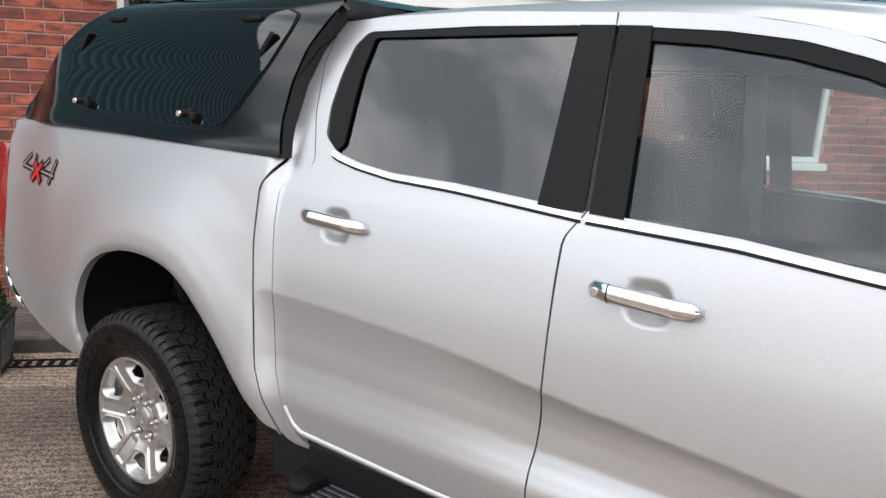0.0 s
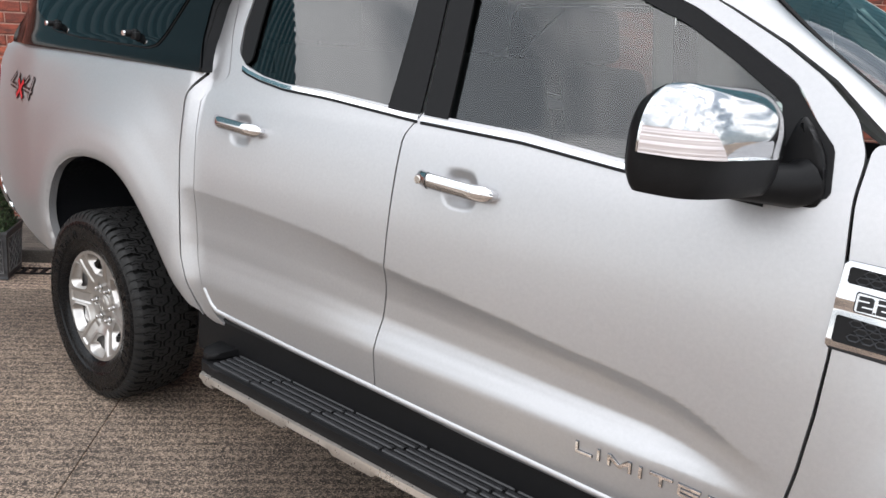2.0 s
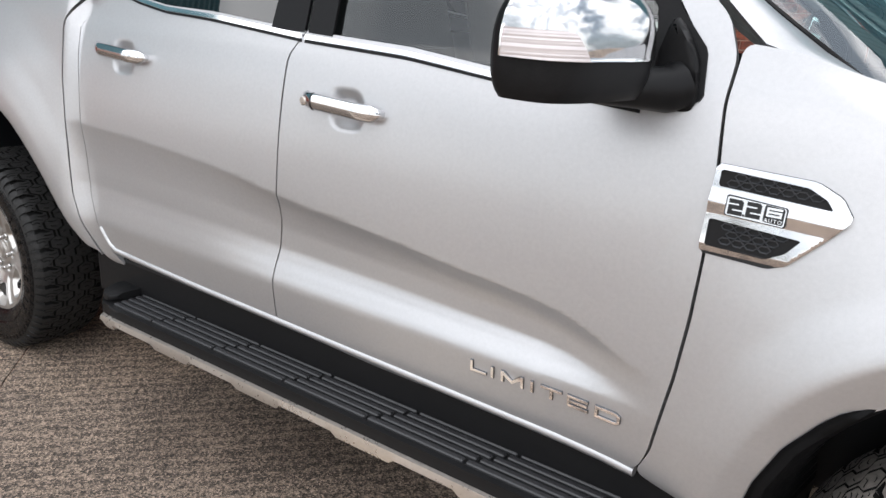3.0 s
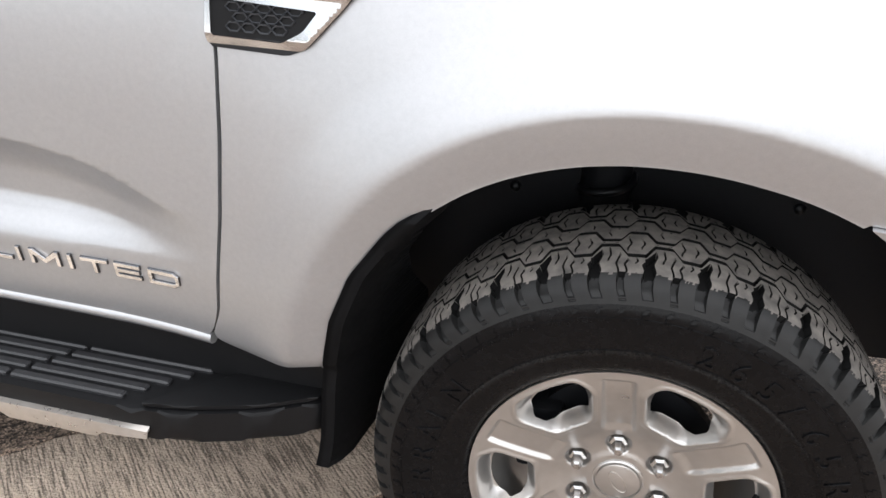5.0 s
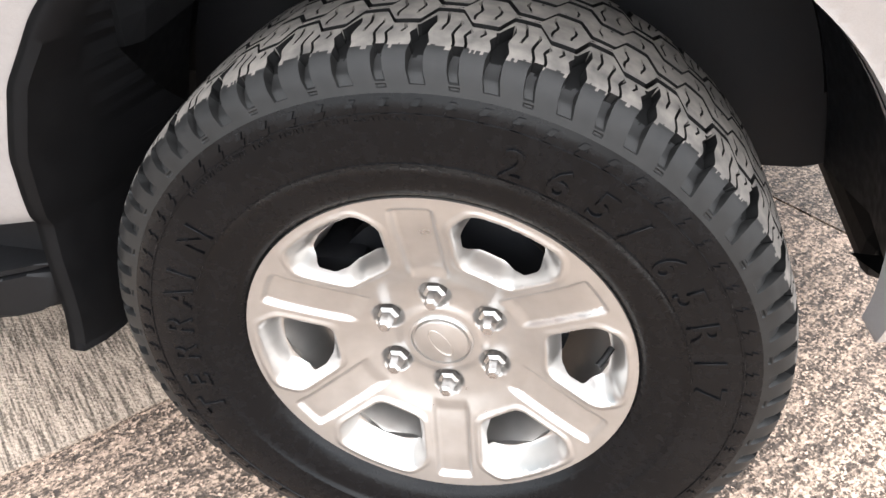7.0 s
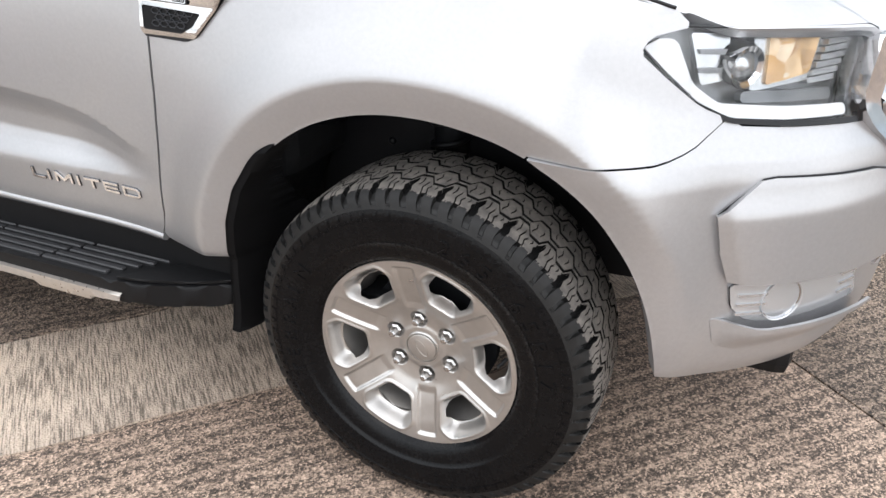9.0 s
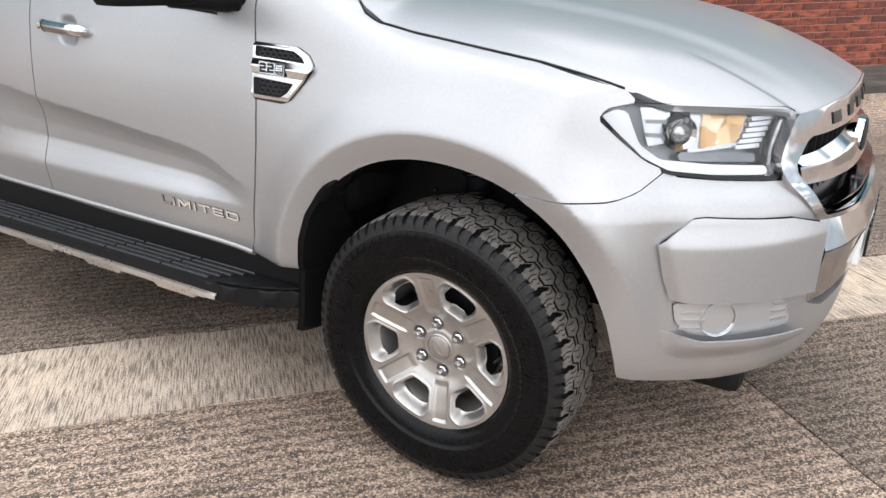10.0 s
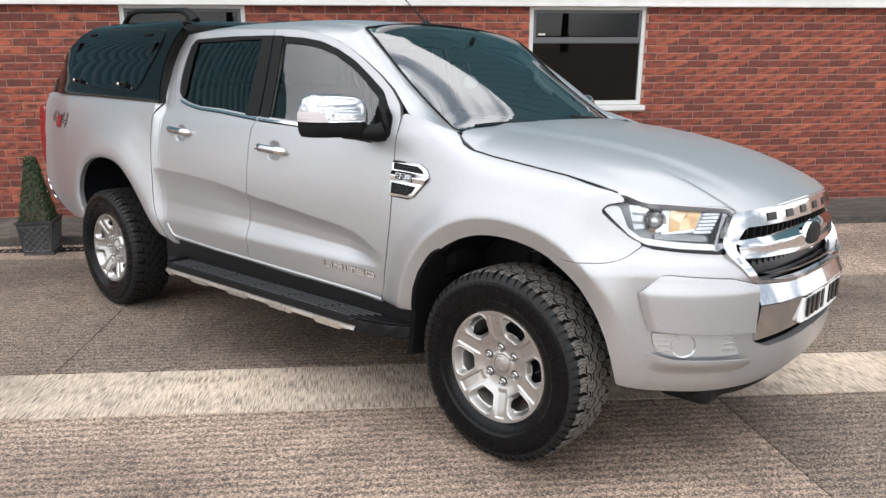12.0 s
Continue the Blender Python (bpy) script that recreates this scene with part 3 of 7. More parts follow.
for side in (1, -1):
    bm = bmesh.new()
    tube(bm, [(3.14 + 0.045 * math.cos(a), -0.51 + 0.045 * math.sin(a), 0.58 + 0.27 * a / (2 * math.pi * 5)) for a in np.linspace(0, 2 * math.pi * 5, 90)], 0.0075, 6)
    tube(bm, [(3.02, -0.515, 0.80), (3.05, -0.53, 0.86), (3.12, -0.53, 0.885)], 0.008, 6)
    o = part("coil_spring", bm, SPRING, truck, "dark steel coil spring", 60)
    o.scale = (1, side, 1)
    bm = bmesh.new()
    for x, z in ((2.98, 0.70), (3.03, 0.78), (3.30, 0.84), (3.40, 0.80), (3.46, 0.72)):
        lathe(bm, [(0.0, -0.006), (0.006, -0.005), (0.010, -0.001), (0.010, 0.004)], 10, Matrix.Translation((x, -0.503, z)))
    o = part("liner_clip", bm, SPRING, truck, "row of liner clips", 60)
    o["kind"] = "stuff"
    o.scale = (1, side, 1)

# bonnet
hood_c = pch([2.85, 2.95, 3.2, 3.5, 3.75, 3.9, 3.98, 4.04, 4.10], [1.318, 1.312, 1.292, 1.246, 1.183, 1.118, 1.072, 1.036, 0.99])


lamp_top = pch([0.0, 0.25, 0.48, 0.555, 0.585, 0.66, 0.76, 0.80, 0.90], [1.062, 1.058, 1.046, 1.046, 1.060, 1.066, 1.074, 1.077, 1.066])
_front = []
for _q in _s[::6]:
    _p = nose(0.004, False)(np.array([_q]), lamp_top(nose_y(np.array([_q]))))[0]
    if _p[0] > 3.60:
        _front.append((-_p[1], _p[0], _p[2]))
_front.sort()
_fy, _fx, _fz = (np.array(k) for k in zip(*_front))


def front_edge(y):
    """Where the bonnet ends, and its height there."""
    y = np.abs(np.asarray(y, float))
    return np.interp(y, _fy, _fx), np.interp(y, _fy, _fz)


def crown(x, y):
    c, e = hood_c(x), hood_edge(x) - 0.006
    t = np.clip(y / 0.782, 0, 1.05)
    z = c - (c - e) * (0.35 * t ** 2 + 0.65 * t ** 6)
    ridge = 0.40 + 0.10 * sst(3.9, 2.95, x)
    return z + 0.009 * sst(ridge + 0.05, ridge - 0.05, y) - 0.006


def hood_map(x, y):
    x, y = np.asarray(x, float), np.asarray(y, float)
    a = np.abs(y)
    ex, ez = front_edge(a)
    d = crown(ex, a) - (ez + 0.001)
    z = crown(x, a) - d * sst(0.30, 0.0, ex - x) * sst(0.80, 0.75, a)
    return np.stack([x, y, z], axis=1)


half = [(2.945, 0.0), (2.935, -0.25), (2.915, -0.50), (2.89, -0.68), (2.892, -0.738), (2.925, -0.768), (3.02, -0.777), (3.44, -0.777), (3.60, -0.773), (3.640, -0.769), (3.652, -0.767), (3.656, -0.765), (3.660, -0.762)]
half += [(float(front_edge(y)[0]) + 0.011, -y) for y in (0.745, 0.72, 0.69, 0.65, 0.60, 0.55, 0.50, 0.42, 0.25, 0.0)]
BONNET = soft(half + [(x, -y) for x, y in half[::-1][1:-1]], 0.06, 1)
panel("bonnet", BONNET, hood_map, SILVER, truck, "silver bonnet with two raised ridges", 0.025, 0.02)

for side in (1, -1):
    bm = bmesh.new()
    seam = soft([(2.935, 1.262), (2.955, 1.238), (3.0, 1.217), (3.10, 1.196), (3.27, 1.1735), (3.44, 1.151), (3.55, 1.130), (3.60, 1.118), (3.640, 1.105)], 0.05, 2, False)
    tube(bm, [on_flank(x, z + 0.001, 0.001) for x, z in seam], 0.0032, 6)
    o = part("bonnet_joint", bm, BADGEBLACK, truck, "dark joint between bonnet and wing", 60)
    o.scale = (1, side, 1)

# roof, pillars and screens
roof_c = pch([0.70, 0.80, 1.1, 1.5, 1.9, 2.1, 2.22, 2.30], [1.762, 1.785, 1.806, 1.808, 1.797, 1.780, 1.762, 1.745])
roof_e = pch([0.70, 0.80, 1.2, 1.6, 1.85, 2.06, 2.19, 2.30, 2.43], [1.735, 1.742, 1.752, 1.736, 1.719, 1.676, 1.628, 1.574, 1.504])


def roof(x, y):
    x, y = np.asarray(x, float), np.asarray(y, float)
    w = flank_w(x, roof_e(x))
    t = np.clip(np.abs(y) / w, 0, 1.02)
    z = roof_c(x) - (roof_c(x) - roof_e(x)) * (0.18 * t ** 2 + 0.82 * t ** 7) - 0.004 * sst(0.80, 0.83, t) * sst(0.90, 0.87, t)
    return np.stack([x, y, z], axis=1)


def roof_y(x):
    return float(flank_w(np.array([x]), roof_e(np.array([x])))[0]) - 0.002


edge = [(x, -roof_y(x)) for x in np.linspace(0.76, 2.22, 24)]
front = [(2.235, -0.62), (2.24, -0.56), (2.215, -0.40), (2.20, -0.2), (2.195, 0.0)]
ROOF = edge + front + [(x, -y) for x, y in front[::-1][1:]] + [(x, -y) for x, y in edge[::-1]] + [(0.72, 0.55), (0.70, 0.0), (0.72, -0.55)]
panel("roof", ROOF, roof, SILVER, truck, "silver cab roof", 0.03, 0.02)

PILLAR_IN = [(2.20, -0.615, 1.722), (2.25, -0.622, 1.690), (2.36, -0.632, 1.600), (2.46, -0.642, 1.517), (2.55, -0.652, 1.450), (2.64, -0.662, 1.388), (2.73, -0.672, 1.330), (2.82, -0.684, 1.277), (2.90, -0.715, 1.262)]
PILLAR_OUT = [(2.12, 1.655), (2.20, 1.626), (2.31, 1.574), (2.435, 1.507), (2.53, 1.446), (2.60, 1.385), (2.645, 1.347), (2.76, 1.312), (2.905, 1.276)]
bm = bmesh.new()
rows = []
for a, (x, z) in zip(PILLAR_IN, PILLAR_OUT):
    a, b = Vector(a), on_flank(x, z)
    mid = (a + b) / 2 + Vector((0.006, -0.014, 0.012))
    rows.append([b + Vector((0, 0.02, -0.012)), b, b.lerp(mid, 0.6) + Vector((0, -0.004, 0.002)), mid, a.lerp(mid, 0.4) + Vector((0, 0, 0.004)), a, a + Vector((0, 0.015, -0.012))])
grid_mesh(bm, rows)
both(part("windscreen_pillar", bm, SILVER, truck, "silver windscreen pillar", 45))


EV = [0.0, 0.12, 0.27, 0.42, 0.57, 0.70, 0.86, 0.95, 1.0]
edge_x, edge_y, edge_z = (pch(EV, [p[k] for p in PILLAR_IN[::-1]]) for k in range(3))


def screen_at(u, v):
    """The windscreen: u from flank to flank, v from its base to the header; its edges lie on the pillars."""
    u, v = np.asarray(u, float), np.asarray(v, float)
    k = np.abs(u)
    b = np.sin(np.pi * np.clip(v, 0, 1))
    xc, zc = 2.975 + (2.195 - 2.975) * v + 0.014 * b, 1.262 + (1.770 - 1.262) * v + 0.024 * b
    x = xc + (edge_x(v) - xc) * k ** 2.4
    z = zc + (edge_z(v) - zc) * k ** 2.4
    return np.stack([x, -u * edge_y(v), z], axis=1)


rect = [(-1, 0), (1, 0), (1, 1), (-1, 1)]
windscreen = panel("windscreen", rect, screen_at, SCREEN, truck, "tinted windscreen reflecting the sky", 0.05, 0.0)
windscreen.visible_shadow = False
bm = bmesh.new()
top = [tuple(screen_at(np.array([u]), np.array([1.0]))[0] + np.array([0.0, 0, 0.002])) for u in np.linspace(-1, 1, 21)]
sides = [tuple(screen_at(np.array([-1.0]), np.array([v]))[0] + np.array([0, 0, 0.003])) for v in np.linspace(0, 1, 14)]
tube(bm, sides + top[1:] + [(x, -y, z) for x, y, z in sides[::-1]][1:], 0.006, 6)
part("windscreen_seal", bm, TRIM, windscreen, "black rubber seal", 60)
# dark band and sensor patch behind the top of the screen


def inside_screen(u, v):
    return screen_at(u, v) - np.array([0.012, 0, 0.012])


panel("sun_band", soft([(-0.12, 0.80), (0.12, 0.80), (0.16, 0.90), (0.9, 0.93), (0.95, 0.99), (-0.95, 0.99), (-0.9, 0.93), (-0.16, 0.90)], 0.08, 1), inside_screen, BADGEBLACK, windscreen, "black printed band", 0.05, 0)
# cowl and wipers
for side in (1, -1):
    bm = bmesh.new()
    box(bm, (2.60, -0.752, 1.06), (2.87, -0.60, 1.258), 0.01)
    o = part("scuttle_end", bm, TRIM, truck, "black scuttle end")
    o.scale = (1, side, 1)
bm = bmesh.new()
rows = []
for u in np.linspace(-1, 1, 25):
    p = screen_at(np.array([u]), np.array([0.03]))[0]
    rows.append([p + np.array([-0.03, 0, 0.012]), p + np.array([0.0, 0, 0.0]), p + np.array([0.05, 0, -0.012]), p + np.array([0.14, 0, -0.03]), p + np.array([0.20, 0, -0.08])])
grid_mesh(bm, rows)
part("cowl", bm, TRIM, truck, "black plastic scuttle panel", 60)
for y0, y1 in ((-0.10, -0.62), (0.62, 0.05)):
    bm = bmesh.new()
    arm = []
    for t in np.linspace(0, 1, 12):
        u, v = (y0 + (y1 - y0) * t) / 0.69, 0.03 + 0.05 * t
        p = screen_at(np.array([u]), np.array([v]))[0] + np.array([0.012, 0, 0.02])
        arm.append(tuple(p))
    tube(bm, arm, 0.007, 6)
    tube(bm, [arm[0], (arm[0][0] + 0.06, arm[0][1], arm[0][2] - 0.02)], 0.012, 8)
    part("wiper", bm, PLASTIC, truck, "black wiper arm and blade", 60)
# aerial
bm = bmesh.new()
lathe(bm, [(0.0, 0.0), (0.028, 0.0), (0.022, 0.018), (0.010, 0.03), (0.0, 0.032)], 16, Matrix.Translation((2.02, 0.0, 1.786)) @ Matrix.Rotation(radians(90), 4, "X"))
tube(bm, [(2.02, 0, 1.80), (1.90, 0, 1.90), (1.74, 0, 2.03)], [0.006, 0.003, 0.002], 6)
part("aerial", bm, PLASTIC, truck, "black roof aerial", 40)

# glazing and trims of the doors
def glaze(name, pts, mtl, parent, label, off=-0.014):
    g = sub(name, soft(pts, 0.05, 1), off, mtl, parent, label, 0.05, 0.0)
    g.visible_shadow = False
    return g


glaze("window_glass", [(0.819, 1.368), (0.982, 1.333), (1.490, 1.293), (1.499, 1.719), (0.847, 1.724), (0.786, 1.663), (0.760, 1.551), (0.761, 1.439)], PRIVACY, rear_door, "dark privacy glass")
glaze("window_glass", [(1.653, 1.283), (1.997, 1.273), (2.297, 1.243), (2.553, 1.234), (2.508, 1.412), (2.390, 1.498), (2.246, 1.582), (2.097, 1.643), (1.965, 1.678), (1.634, 1.714)], GLASS, front_door, "tinted window glass")
sub("pillar_trim", [(1.478, 1.302), (1.594, 1.299), (1.572, 1.710), (1.484, 1.713)], 0.002, TRIM, rear_door, "satin black pillar trim")
sub("pillar_trim", [(1.607, 1.299), (1.687, 1.295), (1.658, 1.706), (1.580, 1.710)], 0.002, TRIM, front_door, "satin black pillar trim")
sub("window_seal", soft([(0.813, 1.376), (0.777, 1.414), (0.762, 1.500), (0.775, 1.594), (0.801, 1.671), (0.842, 1.708), (1.198, 1.714), (1.487, 1.709), (1.487, 1.695), (0.862, 1.695), (0.842, 1.602), (0.838, 1.500), (0.840, 1.399)], 0.03, 1), -0.003, TRIM, rear_door)
sub("window_seal", soft([(1.650, 1.703), (1.822, 1.689), (1.969, 1.666), (2.097, 1.629), (2.239, 1.570), (2.351, 1.506), (2.463, 1.435), (2.545, 1.331), (2.490, 1.300), (2.444, 1.402), (2.332, 1.477), (2.227, 1.539), (2.086, 1.600), (1.944, 1.638), (1.792, 1.663), (1.650, 1.675)], 0.03, 1), -0.003, TRIM, front_door)
sub("mirror_sail", soft([(2.394, 1.244), (2.546, 1.237), (2.569, 1.249), (2.555, 1.331), (2.487, 1.402), (2.443, 1.422), (2.459, 1.351)], 0.03, 1), 0.003, TRIM, front_door, "black triangular trim")


def ribbon(line, h, off, material, parent, name, label=""):
    up = [(x, z + h / 2) for x, z in line]
    dn = [(x, z - h / 2) for x, z in line]
    return sub(name, up + dn[::-1], off, material, parent, label, 0.04, 0.012)


belt_r = soft([(0.813, 1.374), (0.839, 1.364), (0.915, 1.347), (1.041, 1.329), (1.241, 1.319), (1.592, 1.290)], 0.06, 2, False)
belt_f = soft([(1.604, 1.289), (1.920, 1.275), (2.164, 1.250), (2.463, 1.227)], 0.06, 2, False)
ribbon(belt_r, 0.0105, 0.006, CHROME, rear_door, "belt_trim", "chrome belt line strip")
ribbon(belt_f, 0.0105, 0.006, CHROME, front_door, "belt_trim", "chrome belt line strip")
ribbon([(x, z - 0.010) for x, z in belt_r], 0.006, 0.003, TRIM, rear_door, "belt_seal")
ribbon([(x, z - 0.010) for x, z in belt_f], 0.006, 0.003, TRIM, front_door, "belt_seal")


def handle(cx, cz, parent, lock):
    """A chrome pull bar across its dished cup."""
    slope = -0.06
    bm = bmesh.new()
    x0, x1 = cx - 0.120, cx + 0.120
    rows = []
    for t in np.linspace(0, 1, 25):
        x = x0 + (x1 - x0) * t
        z = cz + (x - cx) * slope + 0.002
        out = 0.012 + 0.030 * min(1, math.sin(math.pi * min(max(t, 0.001), 0.999)) * 1.6) ** 0.6
        half_h = 0.0195 * min(1, (math.sin(math.pi * min(max(t * 0.98 + 0.01, 0), 1)) * 4)) ** 0.5
        w = float(flank_w(np.array([x]), np.array([z]))[0]) if abs(x - cx) > 0.07 else float(flank_w(np.array([cx + 0.09]), np.array([z]))[0])
        rows.append([(x, -w - out + 0.008 - math.cos(a) * 0.0135, z + math.sin(a) * half_h) for a in np.linspace(0, 2 * math.pi, 21)[:-1]])
    vs = grid_mesh(bm, rows, False, True)
    bm.faces.new(vs[0])
    bm.faces.new(vs[-1][::-1])
    h = part("door_handle", bm, SOFTCHROME, parent, "chrome door handle", 50)
    for x in (x0 + 0.018, x1 - 0.018):
        bm = bmesh.new()
        c = on_flank(x, cz + (x - cx) * slope)
        box(bm, (x - 0.016, c.y - 0.018, c.z - 0.011), (x + 0.016, c.y + 0.01, c.z + 0.011), 0.006)
        part("handle_foot", bm, CHROME, parent, "", 40)
    if lock:
        bm = bmesh.new()
        c = on_flank(x0 + 0.022, cz + 0.008)
        lathe(bm, [(0.0, -0.002), (0.0085, -0.002), (0.0105, 0.0), (0.0105, 0.014)], 20, Matrix.Translation((c.x, c.y - 0.0395, c.z - 0.004)))
        part("lock_barrel", bm, SATIN, parent, "key lock", 40)
        bm = bmesh.new()
        x = x0 + 0.052
        z = cz + (x - cx) * slope + 0.002
        w = float(flank_w(np.array([x]), np.array([z]))[0])
        tube(bm, [(x, -w - 0.0345 - math.cos(a) * 0.0139, z + math.sin(a) * 0.0199) for a in np.linspace(-1.9, 1.9, 15)], 0.0009, 5)
        part("lock_joint", bm, BADGEBLACK, parent, "dark joint beside the key lock", 40)
    return h


handle(0.888, 1.196, rear_door, False)
handle(1.768, 1.145, front_door, True)


def on_skin(me, x, z, off, parent, name, material, label="", slant=0.0, sx=1.0):
    """Lays letters on the near flank."""
    for v in me.vertices:
        px, pz = x + v.co.x * sx + v.co.y * slant, z + v.co.y
        q = on_flank(px, pz, off + v.co.z)
        v.co = q
    return link_part(name, me, material, parent, label)


def spell(word, x, z, size, pitch, off, parent, material, label, wide=1.0, thick=0.002, bold=0.0):
    """Raised letters, one part each."""
    made = []
    for k, ch in enumerate(word):
        me = lettering(ch, size, thick, 1.0, bold)
        xs = [v.co.x for v in me.vertices]
        mid = (min(xs) + max(xs)) / 2
        for v in me.vertices:
            v.co.x -= mid
        made.append(on_skin(me, x + pitch * k, z, off, parent, "badge_letter", material, label % ch, 0.0, wide))
    return made


def glyph(ch, w, h, t):
    """Outline and counters of an upright, squared letter."""
    m = h / 2
    shapes = {
        "L": [(0, h), (t, h), (t, t), (w, t), (w, 0), (0, 0)],
        "I": [(0, h), (w, h), (w, 0), (0, 0)],
        "M": [(0, 0), (0, h), (t * 1.2, h), (w / 2, h * 0.42), (w - t * 1.2, h), (w, h), (w, 0), (w - t, 0), (w - t, h * 0.66), (w / 2, h * 0.10), (t, h * 0.66), (t, 0)],
        "T": [(0, h), (w, h), (w, h - t), (w / 2 + t / 2, h - t), (w / 2 + t / 2, 0), (w / 2 - t / 2, 0), (w / 2 - t / 2, h - t), (0, h - t)],
        "E": [(0, h), (w, h), (w, h - t), (t, h - t), (t, m + t / 2), (w * 0.95, m + t / 2), (w * 0.95, m - t / 2), (t, m - t / 2), (t, t), (w, t), (w, 0), (t * 0.6, 0), (0, t * 0.6)],
        "D": [(0, 0), (0, h), (w * 0.82, h), (w, h * 0.78), (w, h * 0.22), (w * 0.82, 0)],
        "2": [(0, h), (w * 0.85, h), (w, h * 0.88), (w, m - t / 2), (t, m - t / 2), (t, t), (w, t), (w, 0), (0, 0), (0, m + t / 2), (w - t, m + t / 2), (w - t, h - t), (0, h - t)],
        "6": [(0, 0), (w, 0), (w, m + t / 2), (t, m + t / 2), (t, h - t), (w, h - t), (w, h), (0, h)],
    }
    holes = {"D": [[(t, t), (w * 0.78, t), (w - t, h * 0.28), (w - t, h * 0.72), (w * 0.78, h - t), (t, h - t)]], "6": [[(t, t), (w - t, t), (w - t, m - t / 2), (t, m - t / 2)]]}
    return shapes[ch], holes.get(ch, [])


def raised(ch, x, z, w, h, t, off, material, parent, label, depth=0.0035, lean=0.0):
    ring, holes = glyph(ch, w, h, t)
    put = [[(x + a + b * lean, z + b) for a, b in r] for r in (ring, *holes)]
    return panel("badge_letter", put[0], flank(off), material, parent, label, 0.03, depth, put[1:])


for ch, x, wide in (("L", 2.171, 0.042), ("I", 2.224, 0.0075), ("M", 2.249, 0.056), ("I", 2.321, 0.0075), ("T", 2.345, 0.050), ("E", 2.406, 0.048), ("D", 2.468, 0.056)):
    raised(ch, x, 0.6185, wide, 0.0285, 0.0078, 0.0030, GUNMETAL, front_door, "dark edge of the raised letter " + ch)
    raised(ch, x + 0.0008, 0.6198, wide - 0.0016, 0.0260, 0.0058, 0.0046, CHROME, front_door, "raised chrome letter " + ch, 0.002)
letters = [k for k in front_door.children if k.name.startswith("badge_letter")]
both_doors = [rear_door, front_door]
for d in both_doors:
    c = mirrored(d, truck)
    for k in [k for k in d.children if k not in letters]:
        q = mirrored(k, c)
        q.scale = (1, 1, 1)

# ---- nose: bumper, lamps, grille ----
def S(x):
    return s_at_x(x)


def SX(x, z):
    """Where along the nose its skin passes a given x at a given height."""
    p = nose()(_s, np.full(_s.shape, z))
    return float(np.interp(x, p[:, 0], _s))


def SY(y):
    return s_at_y(y)


MID = float(_l[-1])
BUMPER = [(S(p[0]), p[1]) for p in f_arch if p[0] >= 3.441]
BUMPER = [(SX(3.443, 0.862), 0.862)] + BUMPER[1:-1] + soft([(S(3.70), 0.425), (S(3.78), 0.405), (S(3.95), 0.40), (SY(0.40), 0.405), (MID, 0.41), (MID, 0.556), (SY(0.2), 0.554), (SY(0.42), 0.556), (SY(0.495), 0.585),
                                                    (SY(0.51), 0.70), (SY(0.505), 0.80), (SY(0.515), 0.815), (SY(0.56), 0.90), (SY(0.60), 0.902), (S(3.86), 0.912), (S(3.785), 0.919)], 0.05, 1, False)
BUMPER += [(SX(x, z), z) for x, z in soft([(3.745, 0.9325), (3.7015, 0.8862), (3.6605, 0.869), (3.547, 0.861)], 0.05, 1, False)]
bumper = panel("front_bumper", BUMPER, nose(), SILVER, truck, "silver front bumper", 0.011, 0.03)
mirrored(bumper, truck)
PAD = soft([(S(3.752), 0.775), (S(3.768), 0.70), (S(3.787), 0.645), (S(3.83), 0.640), (SY(0.545), 0.632), (SY(0.512), 0.628), (SY(0.508), 0.800), (SY(0.60), 0.826), (S(3.838), 0.838), (S(3.815), 0.835)], 0.03, 0)


def pad_skin(s, z):
    """The raised corner: folded along its brow and at its outer end."""
    s, z = np.asarray(s, float), np.asarray(z, float)
    def past(u):
        return (u + np.sqrt(u * u + 0.008 ** 2)) / 2
    o = 0.026 - 0.38 * past(z - (0.772 + 0.02 * (s - S(3.75)))) - 0.70 * past(S(3.752) + 0.022 + (0.775 - z) * 0.30 - s)
    return nose(0.006 + past(o - 0.006))(s, z)


def lip_skin(s, z):
    """Stands out at its top and runs back into the bumper below and at its outer end."""
    s, z = np.asarray(s, float), np.asarray(z, float)
    return nose(0.001 + 0.032 * sst(0.475, 0.536, z) * sst(S(3.775), S(3.85), s))(s, z)


# black air dam below the bumper, set back from its lower edge
bm = bmesh.new()
ss = np.linspace(S(3.80), SY(0.0), 40)
cols = [nose(o)(ss, np.full(40, 0.50)) for o in (-0.030, -0.045, -0.085, -0.16)]
grid_mesh(bm, [[(float(q[k][0]), float(q[k][1]), z + (0.47 - z) * 0.5 * max(0.0, 1 - k / 9)) for q, z in zip(cols, (0.47, 0.405, 0.355, 0.348))] for k in range(40)])
bmesh.ops.solidify(bm, geom=bm.faces[:], thickness=0.004)
both(part("air_dam", bm, PLASTIC, truck, "black plastic air dam", 50))

